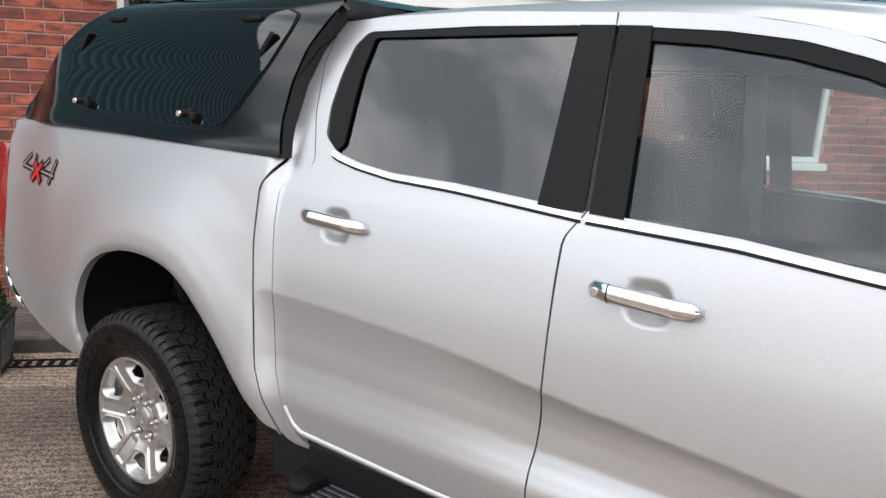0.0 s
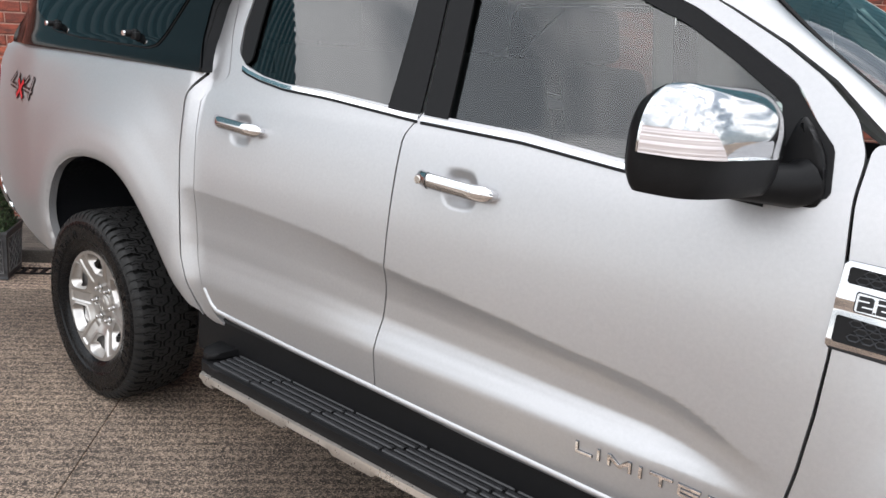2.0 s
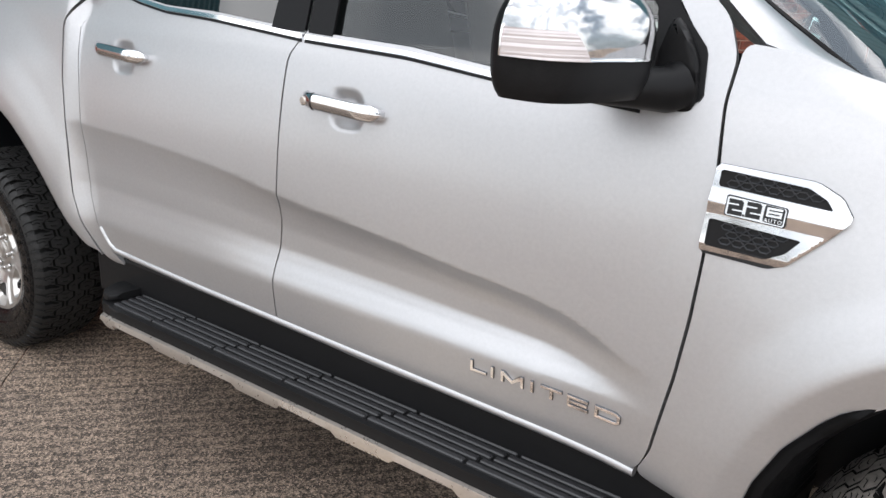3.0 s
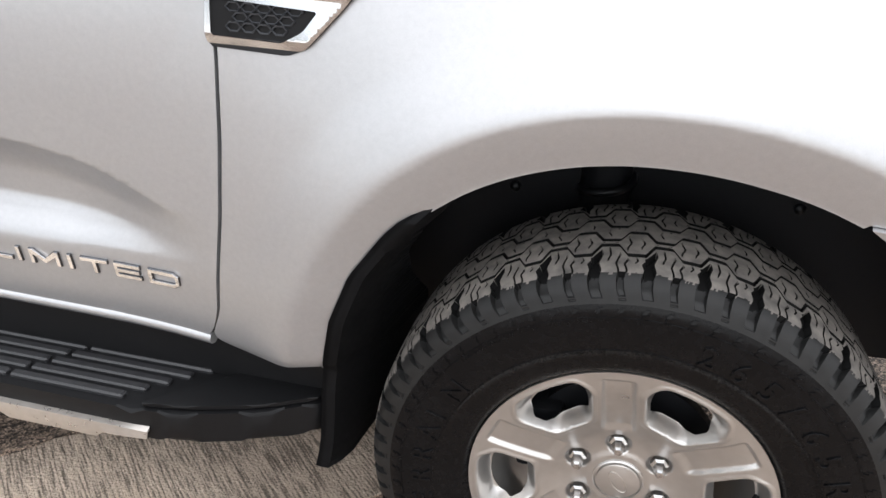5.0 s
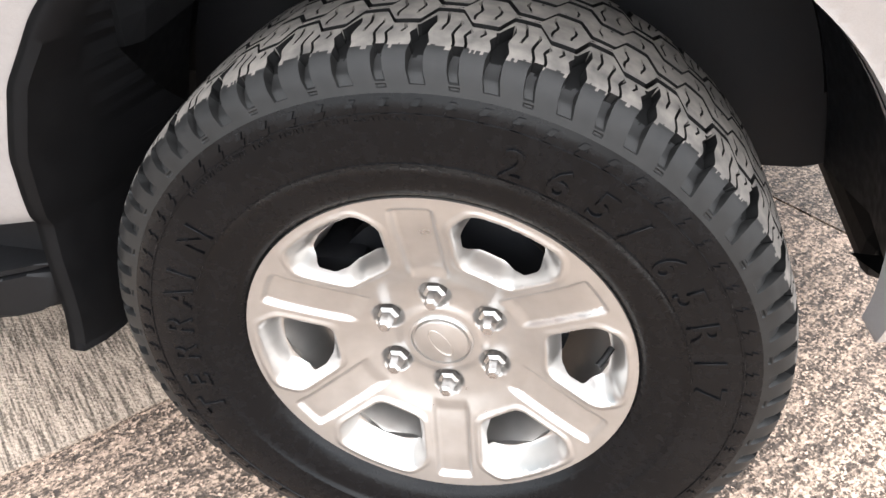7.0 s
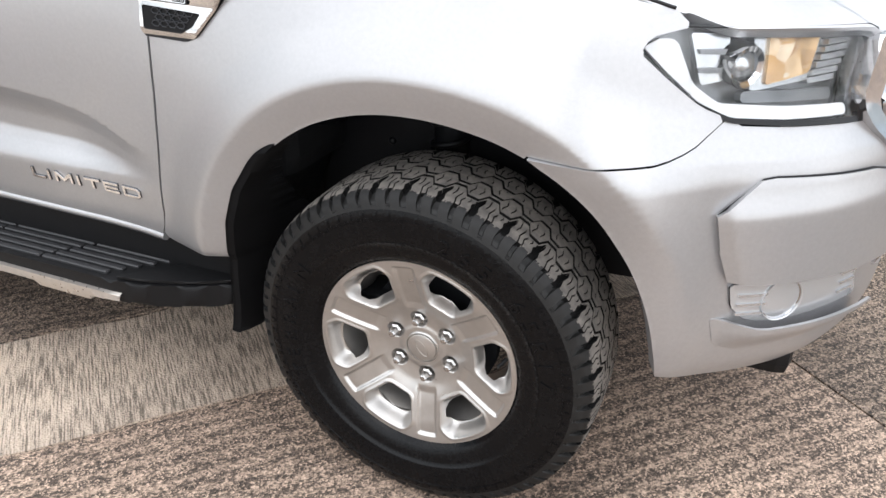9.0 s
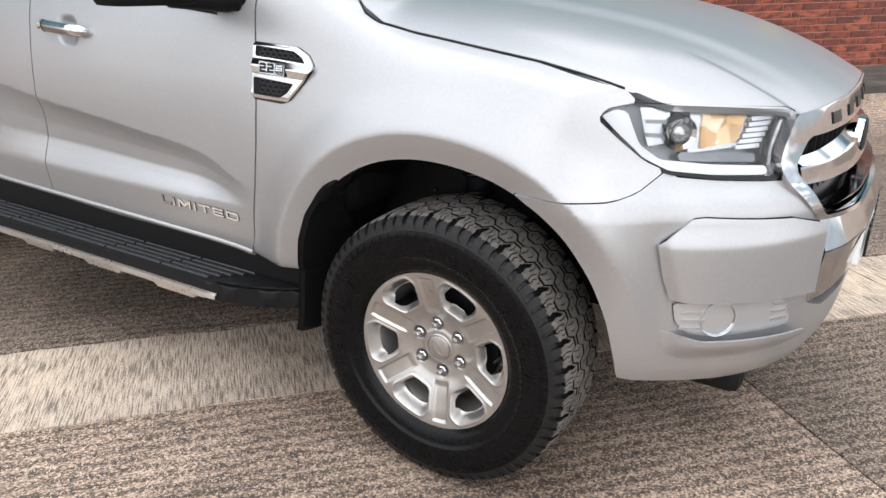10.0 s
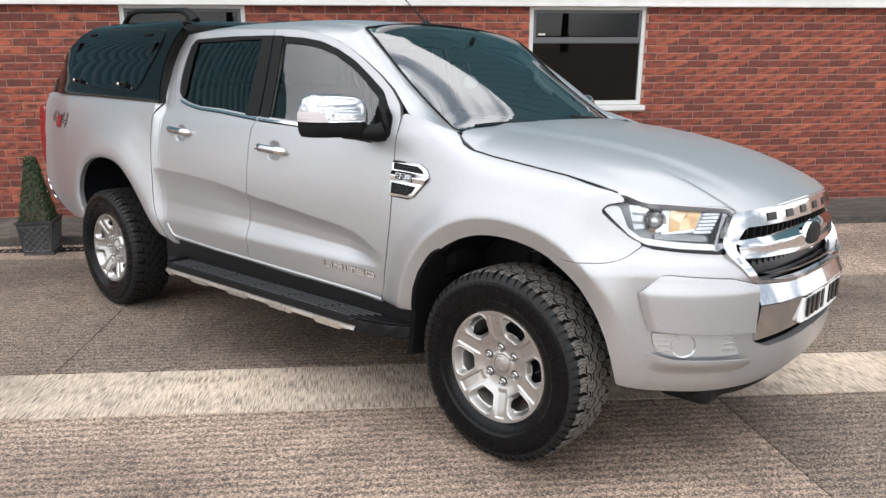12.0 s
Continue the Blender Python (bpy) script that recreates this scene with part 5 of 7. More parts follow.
def board():
    bm = bmesh.new()
    # plan of the board, seen from above
    plan = soft([(0.80, -0.80), (0.80, -0.905), (0.845, -0.958), (0.93, -0.972), (2.45, -0.972), (2.54, -0.965), (2.66, -0.925), (2.752, -0.872), (2.752, -0.80)], 0.06, 1)
    prism(bm, [(x, y, 0.384) for x, y in plan], (0, 0, 0.056), 0.010)
    b = part("running_board", bm, PLASTIC, truck, "black ribbed running board with a bright edge strip", 30)
    bm = bmesh.new()
    prism(bm, [(x, y, 0.443) for x, y in soft([(0.80, -0.80), (0.80, -0.90), (0.835, -0.945), (0.87, -0.955), (0.89, -0.94), (0.905, -0.80)], 0.04, 1)], (0, 0, 0.022), 0.008)
    part("end_ramp", bm, PLASTIC, b, "", 30)
    bm = bmesh.new()
    prism(bm, [(x, y, 0.443) for x, y in soft([(2.47, -0.965), (2.545, -0.955), (2.66, -0.918), (2.745, -0.87), (2.745, -0.80), (2.615, -0.80), (2.59, -0.85), (2.54, -0.90)], 0.04, 1)], (0, 0, 0.007), 0.003)
    part("end_ramp", bm, PLASTIC, b, "", 30)
    for i in range(6):
        y = -0.955 + i * 0.0245
        x1 = 2.44 + i * 0.026
        cuts = [0.905] + [1.10 + 0.28 * k + i * 0.020 for k in range(5)] + [x1]
        for a, c in zip(cuts[:-1], cuts[1:]):
            bm = bmesh.new()
            box(bm, (a + 0.004, y, 0.436), (c - 0.004, y + 0.0165, 0.4475), 0.003, None, 1)
            part("tread_rib", bm, BOARDTOP, b)
    # bright strip along the outer edge with shallow notches
    bm = bmesh.new()
    rows = []
    for x in np.linspace(0.87, 2.49, 118):
        q = (x * 2.75) % 1.0
        lo = 0.375 if 0.12 < q < 0.60 else 0.386
        e = min(1.0, (x - 0.87) / 0.03, (2.49 - x) / 0.05)
        y = -0.976 + 0.004 * (1 - e)
        rows.append([(x, y + 0.006, 0.410), (x, y - 0.006, 0.408 - 0.004 * (1 - e)), (x, y - 0.009, 0.392), (x, y - 0.004, 0.41 - (0.41 - lo) * (0.3 + 0.7 * e)), (x, y + 0.01, 0.408 - (0.41 - lo) * (0.3 + 0.7 * e))])
    grid_mesh(bm, rows, False, True)
    part("edge_strip", bm, SATIN, b, "satin metal edge strip", 40)
    for x in (1.05, 1.65, 2.3):
        bm = bmesh.new()
        tube(bm, [(x, -0.55, 0.46), (x, -0.82, 0.37)], 0.022, 8)
        part("bracket", bm, LINER, b)
    return b


near_board = board()
far_board = mirrored(near_board, truck)
for k in near_board.children:
    mirrored(k, far_board).scale = (1, 1, 1)

# mud flaps: shields that follow the rear half of each arch and end in a rounded tongue
FLAP = mat("flap_rubber", (0.006, 0.006, 0.0065), 0.6, 0, 0, 0.10)
grain(FLAP, 90, (0.004, 0.004, 0.0045), (0.008, 0.008, 0.0085), 0.5, 0.7)


def flap(edge, inner):
    """Follows an edge down from the arch; inner: how far it reaches inwards along the way."""
    line = np.array(soft(edge, 0.03, 2, False))
    depth = np.interp(-line[:, 1], [-p[1] for p in edge], inner)
    bm = bmesh.new()
    rows = []
    for i, ((x, z), d) in enumerate(zip(line, depth)):
        o = 0.018 * min(1.0, i / 9)
        w = max(float(flank_w(np.array([x + q]), np.array([max(z, 0.52)]))[0]) for q in (-o, -o * 0.6, 0.0))
        w -= 0.014 * max(0.0, 1 - i / 8)
        rows.append([(x - o, -w + 0.004, z), (x - o, -w - 0.003, z), (x - o * 0.5, -w - 0.005, z), (x + 0.005, -w - 0.004, z), (x + 0.014 + 0.12 * d, -w + d * 0.4, z), (x + 0.02 + 0.2 * d, -w + d, z)])
    grid_mesh(bm, rows)
    bmesh.ops.solidify(bm, geom=bm.faces[:], thickness=0.006)
    return both(part("mud_flap", bm, FLAP, truck, "black rubber mud flap", 60))


flap([(2.935, 0.832), (2.88, 0.775), (2.83, 0.705), (2.795, 0.62), (2.775, 0.53), (2.769, 0.47), (2.767, 0.42), (2.764, 0.38), (2.759, 0.345), (2.754, 0.322)],
     [0.02, 0.05, 0.10, 0.18, 0.27, 0.29, 0.28, 0.24, 0.15, 0.05])

# ---- wheels ----
def wheel_meshes():
    pr = pch([0, 0.045, 0.058, 0.085, 0.12, 0.16, 0.196, 0.210, 0.230], [-0.073, -0.073, -0.070, -0.074, -0.087, -0.099, -0.108, -0.110, -0.1125])

    def face(a, b):
        a, b = np.asarray(a, float), np.asarray(b, float)
        r = np.hypot(a, b)
        ang = np.arctan2(a, b)
        dphi = (ang + math.pi / 6) % (math.pi / 3) - math.pi / 6
        t = np.abs(r * np.sin(dphi))
        # pockets between the spokes: narrow towards the hub, wide at the rim, with sloping walls
        ph = ang % (math.pi / 3) - math.pi / 6
        q, h = np.abs(r * np.sin(ph)), r * np.cos(ph)
        edges = [0.126 - h, ((q - 0.030) * 0.053 - (h - 0.127) * 0.031) / 0.0614, ((q - 0.061) * 0.027 + (h - 0.180) * 0.011) / 0.0292, r - 0.2125]
        d = edges[0]
        for e in edges[1:]:
            k = np.clip((0.010 - np.abs(d - e)) / 0.010, 0, 1)
            d = np.maximum(d, e) + k * k * 0.0025
        u = np.clip((0.0015 - d) / 0.0175, 0, 1)
        y = pr(r) + 0.031 * (0.35 * u + 0.65 * sst(0, 1, u))
        y = y - 0.0020 * sst(0.009, 0.003, d) * sst(-0.002, 0.0015, d)
        # a trough down the middle of each spoke
        y = y + 0.0062 * sst(0.0245, 0.0180, t) * sst(0.096, 0.118, r) * sst(0.2125, 0.2065, r)
        for k in range(6):
            c, s = 0.06985 * math.sin(k * math.pi / 3), 0.06985 * math.cos(k * math.pi / 3)
            y = y + 0.013 * sst(0.0195, 0.0145, np.hypot(a - c, b - s))
        return np.stack([a, y, b], axis=1)
    circle = [(0.2255 * math.sin(2 * math.pi * k / 96), 0.2255 * math.cos(2 * math.pi * k / 96)) for k in range(96)]
    hole0 = soft([(-0.046, 0.166), (-0.042, 0.185), (-0.024, 0.1935), (0, 0.197), (0.024, 0.1935), (0.042, 0.185), (0.046, 0.166), (0.036, 0.148), (0.026, 0.140), (-0.026, 0.140), (-0.036, 0.148)], 0.012, 2)
    holes = []
    for k in range(6):
        a = math.radians(30 + 60 * k)
        holes.append([(q * math.cos(a) + r * math.sin(a), -q * math.sin(a) + r * math.cos(a)) for q, r in hole0])
    return circle, holes, face


CIRCLE, HOLES, rim_face = wheel_meshes()
tread_r = pch([-1, -0.86, -0.74, -0.5, 0, 0.5, 0.74, 0.86, 1], [0.346, 0.367, 0.3805, 0.3865, 0.3885, 0.3865, 0.3805, 0.367, 0.346])
tread_y = pch([-1, -0.86, -0.74, -0.5, 0, 0.5, 0.74, 0.86, 1], [-0.1335, -0.125, -0.110, -0.075, 0, 0.075, 0.110, 0.125, 0.1335])


def spaced(keys, step):
    """The keys, with even steps between those that lie far apart."""
    out = [keys[0]]
    for a, b in zip(keys, keys[1:]):
        k = max(1, int(math.ceil((b - a) / step)))
        out += [a + (b - a) * (i + 1) / k for i in range(k)]
    return out


def tread_mesh():
    """Blocks and grooves of an all-terrain tread; three rubbers: dusty tops, shoulder faces, and groove floors with
    their shade in the colour.
    """
    n, per = 35, 52
    nt = n * per
    half = spaced([0, 0.114, 0.124, 0.158, 0.168, 0.378, 0.388, 0.426, 0.436, 0.470, 0.482, 0.508, 0.520, 0.728, 0.738, 0.750, 0.925, 0.940, 0.950, 0.956, 0.968, 0.974, 0.985, 1.0], 0.024)
    w = np.array([-q for q in half[:0:-1]] + half)
    nw = len(w)
    I, W0 = np.meshgrid(np.arange(nt), w, indexing="ij")
    aw, sgn = np.abs(W0), np.sign(W0)
    row = (I + 19 * (sgn > 0)) % per
    f = row / per
    g = np.zeros_like(W0)
    shift = np.zeros_like(W0)
    # two stepped zigzag grooves a side; the mesh lines follow them
    for wc, amp, a, b, o in ((0.407, 0.20, 0.388, 0.426, 0.27), (0.141, 0.18, 0.124, 0.158, 0.77)):
        tri = 1 - np.abs(((f - o) % 1.0) * 2 - 1)
        shift += amp * (0.5 - np.clip(tri * 3.0 - 1.0, 0, 1)) * np.clip(1 - np.abs(aw - wc) / 0.24, 0, 1) * np.clip(aw / 0.1, 0, 1)
        g = np.where((aw > a - 0.002) & (aw < b + 0.002), 1.0, g)

    def rows_at(c, h):
        return np.abs((row - c + per // 2) % per - per // 2) <= h

    def stretch(a, b):
        return (aw > a - 0.001) & (aw < b + 0.001)

    deep = np.interp(aw, [0.78, 0.95], [1.0, 0.42])
    # wide slots between the shoulder blocks, a narrow one in each with two fine cuts above it and a small pit below
    g = np.where(rows_at(26, 5) & stretch(0.482, 0.955), np.maximum(g, deep), g)
    g = np.where(rows_at(0, 3) & stretch(0.750, 0.925), np.maximum(g, 0.85 * deep), g)
    g = np.where(rows_at(0, 3) & stretch(0.956, 0.968), 0.3, g)
    for c, a, b in ((4, 0.520, 0.738), (-4, 0.520, 0.738), (13, 0.450, 0.60), (39, 0.450, 0.60), (6, 0.20, 0.345), (32, 0.20, 0.345), (19, 0.225, 0.32), (45, 0.225, 0.32), (12, 0.01, 0.09), (38, 0.01, 0.09)):
        g = np.where(rows_at(c, 0) & stretch(a, b), np.maximum(g, 0.55), g)
    wave = np.interp(aw, [0, 0.04, 0.08, 0.22, 0.27, 0.32, 0.46, 0.54, 0.63, 0.72, 0.80, 0.88, 0.96, 1.0], [0, 0.04, -0.03, 0.03, -0.04, 0.04, 0.0, -0.03, 0.04, -0.01, 0.035, 0.02, -0.03, -0.03])
    wd = sgn * (aw + shift)
    r, y = tread_r(wd), tread_y(wd)
    ay = np.abs(y)
    rr = r - 0.0105 * g * sst(0.136, 0.120, ay)
    yy = y * (1 - 0.04 * g * sst(0.10, 0.118, ay))
    A = 2 * math.pi * (I / nt + wave * sgn / n)
    P = np.stack([rr * np.sin(A), yy, rr * np.cos(A)], axis=-1).reshape(-1, 3)
    idx = np.arange(nt * nw).reshape(nt, nw)
    nx = np.roll(idx, -1, axis=0)
    F = np.stack([idx[:, :-1], idx[:, 1:], nx[:, 1:], nx[:, :-1]], axis=-1).reshape(-1, 4)
    gf = g.reshape(-1)[F].mean(axis=1)
    # the dust ends in an uneven line on the shoulder
    edge = 0.112 + 0.0012 * np.sin(I * 0.31) + 0.0010 * np.sin(I * 0.83 + 1.0) + 0.0008 * np.sin(I * 1.7)
    yf = (ay - edge).reshape(-1)[F].mean(axis=1)
    me = bpy.data.meshes.new("tread")
    me.from_pydata(P.tolist(), [], F[:, ::-1].tolist())
    for q in (TREAD, GROOVE, SHOULDER):
        me.materials.append(q)
    me.polygons.foreach_set("material_index", np.where(yf > 0, 2, np.where(gf > 0.25, 1, 0)).astype(np.int32))
    me.polygons.foreach_set("use_smooth", [True] * len(me.polygons))
    me.set_sharp_from_angle(angle=radians(28))
    return me


def side_y(r):
    return float(np.interp(r, [0.226, 0.234, 0.25, 0.285, 0.315, 0.335, 0.346], [-0.108, -0.119, -0.127, -0.1355, -0.1375, -0.1365, -0.1335]))


def arc_text(s, size, mid, start, spacing, thick=0.0009):
    """Raised letters round the tyre's side, clockwise from an angle."""
    me = lettering(s, size, thick, spacing)
    for v in me.vertices:
        r = mid + v.co.y
        a = start + v.co.x / mid
        v.co = Vector((r * math.sin(a), side_y(r) - v.co.z - 0.0004, r * math.cos(a)))
    return me


bm = bmesh.new()
lathe(bm, [(0.218, -0.100), (0.202, -0.082), (0.196, -0.068), (0.182, -0.030), (0.176, 0.0), (0.186, 0.09), (0.222, 0.115)], 96, Matrix())
wheel = part("wheel", bm, ALLOY, truck, "silver six-spoke alloy wheel with a chunky all-terrain tyre", 40)
panel("rim", CIRCLE, rim_face, ALLOY, wheel, "silver alloy rim with six windows", 0.003, 0.008, HOLES)
bm = bmesh.new()
prof = [(r, side_y(r)) for r in (0.2245, 0.228, 0.232, 0.236, 0.242, 0.25, 0.262, 0.275, 0.2755, 0.277, 0.2775, 0.29, 0.30, 0.315, 0.3265, 0.327, 0.3285, 0.329, 0.335, 0.341, 0.346)]
prof = [(r, y - (0.0012 if r in (0.2755, 0.277, 0.327, 0.3285) else 0)) for r, y in prof]
lathe(bm, prof + [(r, -y) for r, y in prof[::-1]], 120, Matrix(), False)
part("tyre", bm, RUBBER, wheel, "black tyre", 60)
link_part("tread", tread_mesh(), TREAD, wheel, "dusty all-terrain tread blocks")
def arc_spell(word, size, mid, start, pitch, label):
    for k, ch in enumerate(word):
        link_part("tyre_letter", arc_text(ch, size, mid, start + pitch * k, 1.0, 0.0016), RUBBER, wheel, label % ch)


arc_spell("265/65R17", 0.045, 0.281, radians(19.5), radians(8.6), "raised figure %s")
arc_spell("TERRAIN", 0.045, 0.281, radians(-105.5), radians(8.6), "raised letter %s")
small = link_part("tyre_lettering", arc_text("TREADWEAR 500  TRACTION A  TEMPERATURE B", 0.0105, 0.322, radians(-41.5), 1.15, 0.0005), RUBBER, wheel, "small raised letters")
small["kind"] = "stuff"
bm = bmesh.new()
for k in range(72):
    a = 2 * math.pi * k / 72
    for j, (ra, rb, sh) in enumerate(((0.330, 0.336, 0.012), (0.336, 0.342, -0.012))):
        pts = []
        for rr, sft, wd in ((ra, 0, 0.009), (rb, sh, 0.009), (rb, sh, -0.009), (ra, 0, -0.009)):
            al = a + sft * (1 if j == 0 else -1) + wd
            pts.append((rr * math.sin(al), side_y(rr) - 0.0016, rr * math.cos(al)))
        vs = [bm.verts.new(p) for p in pts]
        bm.faces.new(vs)
        vb = [bm.verts.new((p[0], p[1] + 0.003, p[2])) for p in pts]
        for i in range(4):
            bm.faces.new((vs[i], vs[(i + 1) % 4], vb[(i + 1) % 4], vb[i]))
chev = part("chevron_band", bm, RUBBER, wheel, "raised chevron pattern")
chev["kind"] = "stuff"
bm = bmesh.new()
lathe(bm, [(0.0, -0.0790), (0.030, -0.0782), (0.0325, -0.0770), (0.0335, -0.0735), (0.0350, -0.0735), (0.0362, -0.0765), (0.0385, -0.0750), (0.0395, -0.068)], 48, Matrix())
part("centre_cap", bm, ALLOY, wheel, "silver centre cap", 40)
bm = bmesh.new()
lathe(bm, [(0.0205, -0.0780), (0.0215, -0.0798), (0.0225, -0.0780)], 32, Matrix.Rotation(radians(62), 4, "Y") @ Matrix.Diagonal((1, 1, 0.45, 1)))
part("cap_oval", bm, SATIN, wheel, "plain oval emblem", 40)
for k in range(6):
    a = k * math.pi / 3
    bm = bmesh.new()
    lathe(bm, [(0.0, -0.094), (0.006, -0.0935), (0.0085, -0.090), (0.0095, -0.075), (0.0135, -0.072), (0.0135, -0.062)], 6, Matrix.Translation((0.06985 * math.sin(a), 0, 0.06985 * math.cos(a))))
    part("wheel_nut", bm, STEEL, wheel, "chrome wheel nut", 20)
bm = bmesh.new()
lathe(bm, [(0.0, -0.03), (0.07, -0.03), (0.075, -0.02), (0.15, -0.018), (0.15, 0.006), (0.0, 0.006)], 48, Matrix())
box(bm, (-0.165, -0.045, -0.02), (-0.085, 0.05, 0.10), 0.012)
part("brake", bm, LINER, wheel, "dark brake disc and caliper", 40)
bm = bmesh.new()
tube(bm, [(0.197, -0.085, 0.010), (0.188, -0.098, 0.004), (0.182, -0.104, 0.0)], 0.004, 8)
part("valve", bm, PLASTIC, wheel, "valve stem", 40)
WY = 0.785
wheel.matrix_local = Matrix.Translation((3.22, -WY, 0.386)) @ Matrix.Rotation(radians(-6.5), 4, "Y")
for x, y, spin, rot in ((0.0, -WY, 30, 0), (3.22, WY, 10, 180), (0.0, WY, 47, 180)):
    c = copy_thing(wheel, Matrix.Translation((x, y, 0.386)) @ Matrix.Rotation(radians(rot), 4, "Z") @ Matrix.Rotation(radians(spin), 4, "Y"))
    # the rear tyres have darker tread tops than the front ones
    for o in c.children:
        if x == 0.0 and o.name.startswith("tread"):
            o.material_slots[0].link = "OBJECT"
            o.material_slots[0].material = DARKTREAD

# ---- canopy over the bed ----
def canopy_w(x, z):
    x, z = np.asarray(x, float), np.asarray(z, float)
    return pch([1.33, 1.38, 1.45, 1.60, 1.75, 1.81, 1.84, 1.85], [0.838, 0.832, 0.812, 0.775, 0.735, 0.700, 0.640, 0.60])(z) - 0.06 * sst(-0.55, -0.95, x) ** 2


def canopy_side(off=0.0):
    def f(x, z):
        return np.stack([np.asarray(x, float), -(canopy_w(x, z) + off), np.asarray(z, float)], axis=1)
    return f


CAN = soft([(-0.985, 1.392), (-0.2, 1.374), (0.655, 1.347), (0.632, 1.45), (0.640, 1.56), (0.675, 1.66), (0.745, 1.752), (0.78, 1.79), (0.70, 1.822), (0.3, 1.836), (-0.25, 1.845), (-0.40, 1.830), (-0.56, 1.76), (-0.745, 1.645), (-0.90, 1.52), (-0.985, 1.44)], 0.06, 1)
canopy = panel("hardtop_canopy", CAN, canopy_side(), BLACKGLOSS, truck, "glossy black hardtop canopy with dark side glass", 0.025, 0.03)
mirrored(canopy, truck)
GL = soft([(-0.655, 1.545), (-0.648, 1.60), (-0.62, 1.665), (-0.43, 1.778), (-0.35, 1.797), (-0.22, 1.802), (0.56, 1.775), (0.612, 1.758), (0.60, 1.72), (0.535, 1.62), (0.41, 1.462), (0.37, 1.425), (0.31, 1.414), (-0.20, 1.433), (-0.42, 1.452), (-0.50, 1.475), (-0.58, 1.51)], 0.05, 2)
gx, gz = sum(p[0] for p in GL) / len(GL), sum(p[1] for p in GL) / len(GL)
panel("rubber_surround", [(gx + (a - gx) * 1.012, gz + (b - gz) * 1.03) for a, b in GL], canopy_side(0.003), PLASTIC, canopy, "black rubber edge", 0.04, 0.008)
SMOKE = mat("smoked_canopy_glass", (0.002, 0.0025, 0.003), 0.01, 0, 0.1, 0.4)
panel("canopy_glass", GL, canopy_side(0.007), SMOKE, canopy, "smoked side window", 0.04, 0.004)
for x, z in ((-0.417, 1.477), (0.215, 1.455)):
    bm = bmesh.new()
    c = float(canopy_w(np.array([x]), np.array([z]))[0])
    lathe(bm, [(0.0, -0.044), (0.010, -0.043), (0.012, -0.038), (0.012, -0.010), (0.018, -0.008), (0.018, 0.0)], 20, Matrix.Translation((x, -c - 0.006, z)))
    box(bm, (x + 0.002, -c - 0.028, z - 0.020), (x + 0.040, -c - 0.006, z + 0.006), 0.006)
    part("glass_latch", bm, PLASTIC, canopy, "black glass latch", 40)
    bm = bmesh.new()
    lathe(bm, [(0.0, -0.047), (0.009, -0.047), (0.010, -0.042)], 16, Matrix.Translation((x, -c - 0.007, z)))
    part("latch_cap", bm, CHROME, canopy, "chrome latch cap", 40)
for x, z, a in ((-0.33, 1.775, 0), (0.42, 1.752, 0), (-0.50, 1.695, 50), (0.515, 1.67, 50)):
    bm = bmesh.new()
    c = float(canopy_w(np.array([x]), np.array([z]))[0])
    box(bm, (-0.045, -0.012, -0.009), (0.045, 0.004, 0.009), 0.007, Matrix.Translation((x, -c - 0.006, z)) @ Matrix.Rotation(radians(-a), 4, "Y"))
    part("glass_hinge", bm, TRIM, canopy, "dark hinge plate", 40)
bm = bmesh.new()
rows = []
for x in np.linspace(-0.40, 0.775, 30):
    zt = float(np.interp(x, [-0.40, -0.25, 0.3, 0.70, 0.775], [1.832, 1.846, 1.838, 1.824, 1.795]))
    rows.append([(x, y, zt + 0.028 * (1 - (y / 0.66) ** 2) - 0.004) for y in np.linspace(-0.64, 0.64, 17)])
grid_mesh(bm, rows)
part("canopy_roof", bm, BLACKGLOSS, truck, "glossy black canopy roof", 60)
bm = bmesh.new()
back = [(-0.992, 1.40), (-0.980, 1.455), (-0.90, 1.522), (-0.745, 1.648), (-0.56, 1.762), (-0.40, 1.832)]
grid_mesh(bm, [[(x - 0.03 * (1 - (y / 0.8) ** 2), y * float(canopy_w(np.array([x]), np.array([z]))[0]), z) for y in np.linspace(-1, 1, 15)] for x, z in back])
part("canopy_back", bm, BLACKGLOSS, truck, "glossy black canopy rear hatch", 60)
bm = bmesh.new()
frt = [(0.655, 1.347), (0.635, 1.45), (0.643, 1.56), (0.678, 1.66), (0.748, 1.752), (0.775, 1.80)]
grid_mesh(bm, [[(x + 0.004, y * (float(canopy_w(np.array([x]), np.array([z]))[0]) - 0.004), z) for y in np.linspace(-1, 1, 9)] for x, z in frt])
part("canopy_front", bm, BLACKGLOSS, truck, "", 60)
for y in (-0.56, 0.56):
    bm = bmesh.new()
    tube(bm, [(-0.24, y, 1.842), (-0.19, y, 1.885), (-0.13, y, 1.915), (-0.05, y, 1.926), (0.45, y, 1.905), (0.54, y, 1.895), (0.60, y, 1.865), (0.64, y, 1.828)], [0.026, 0.024, 0.021, 0.018, 0.018, 0.024, 0.030, 0.034], 10, True, 0.75)
    part("roof_rail", bm, TRIM, truck, "black canopy roof rail", 50)

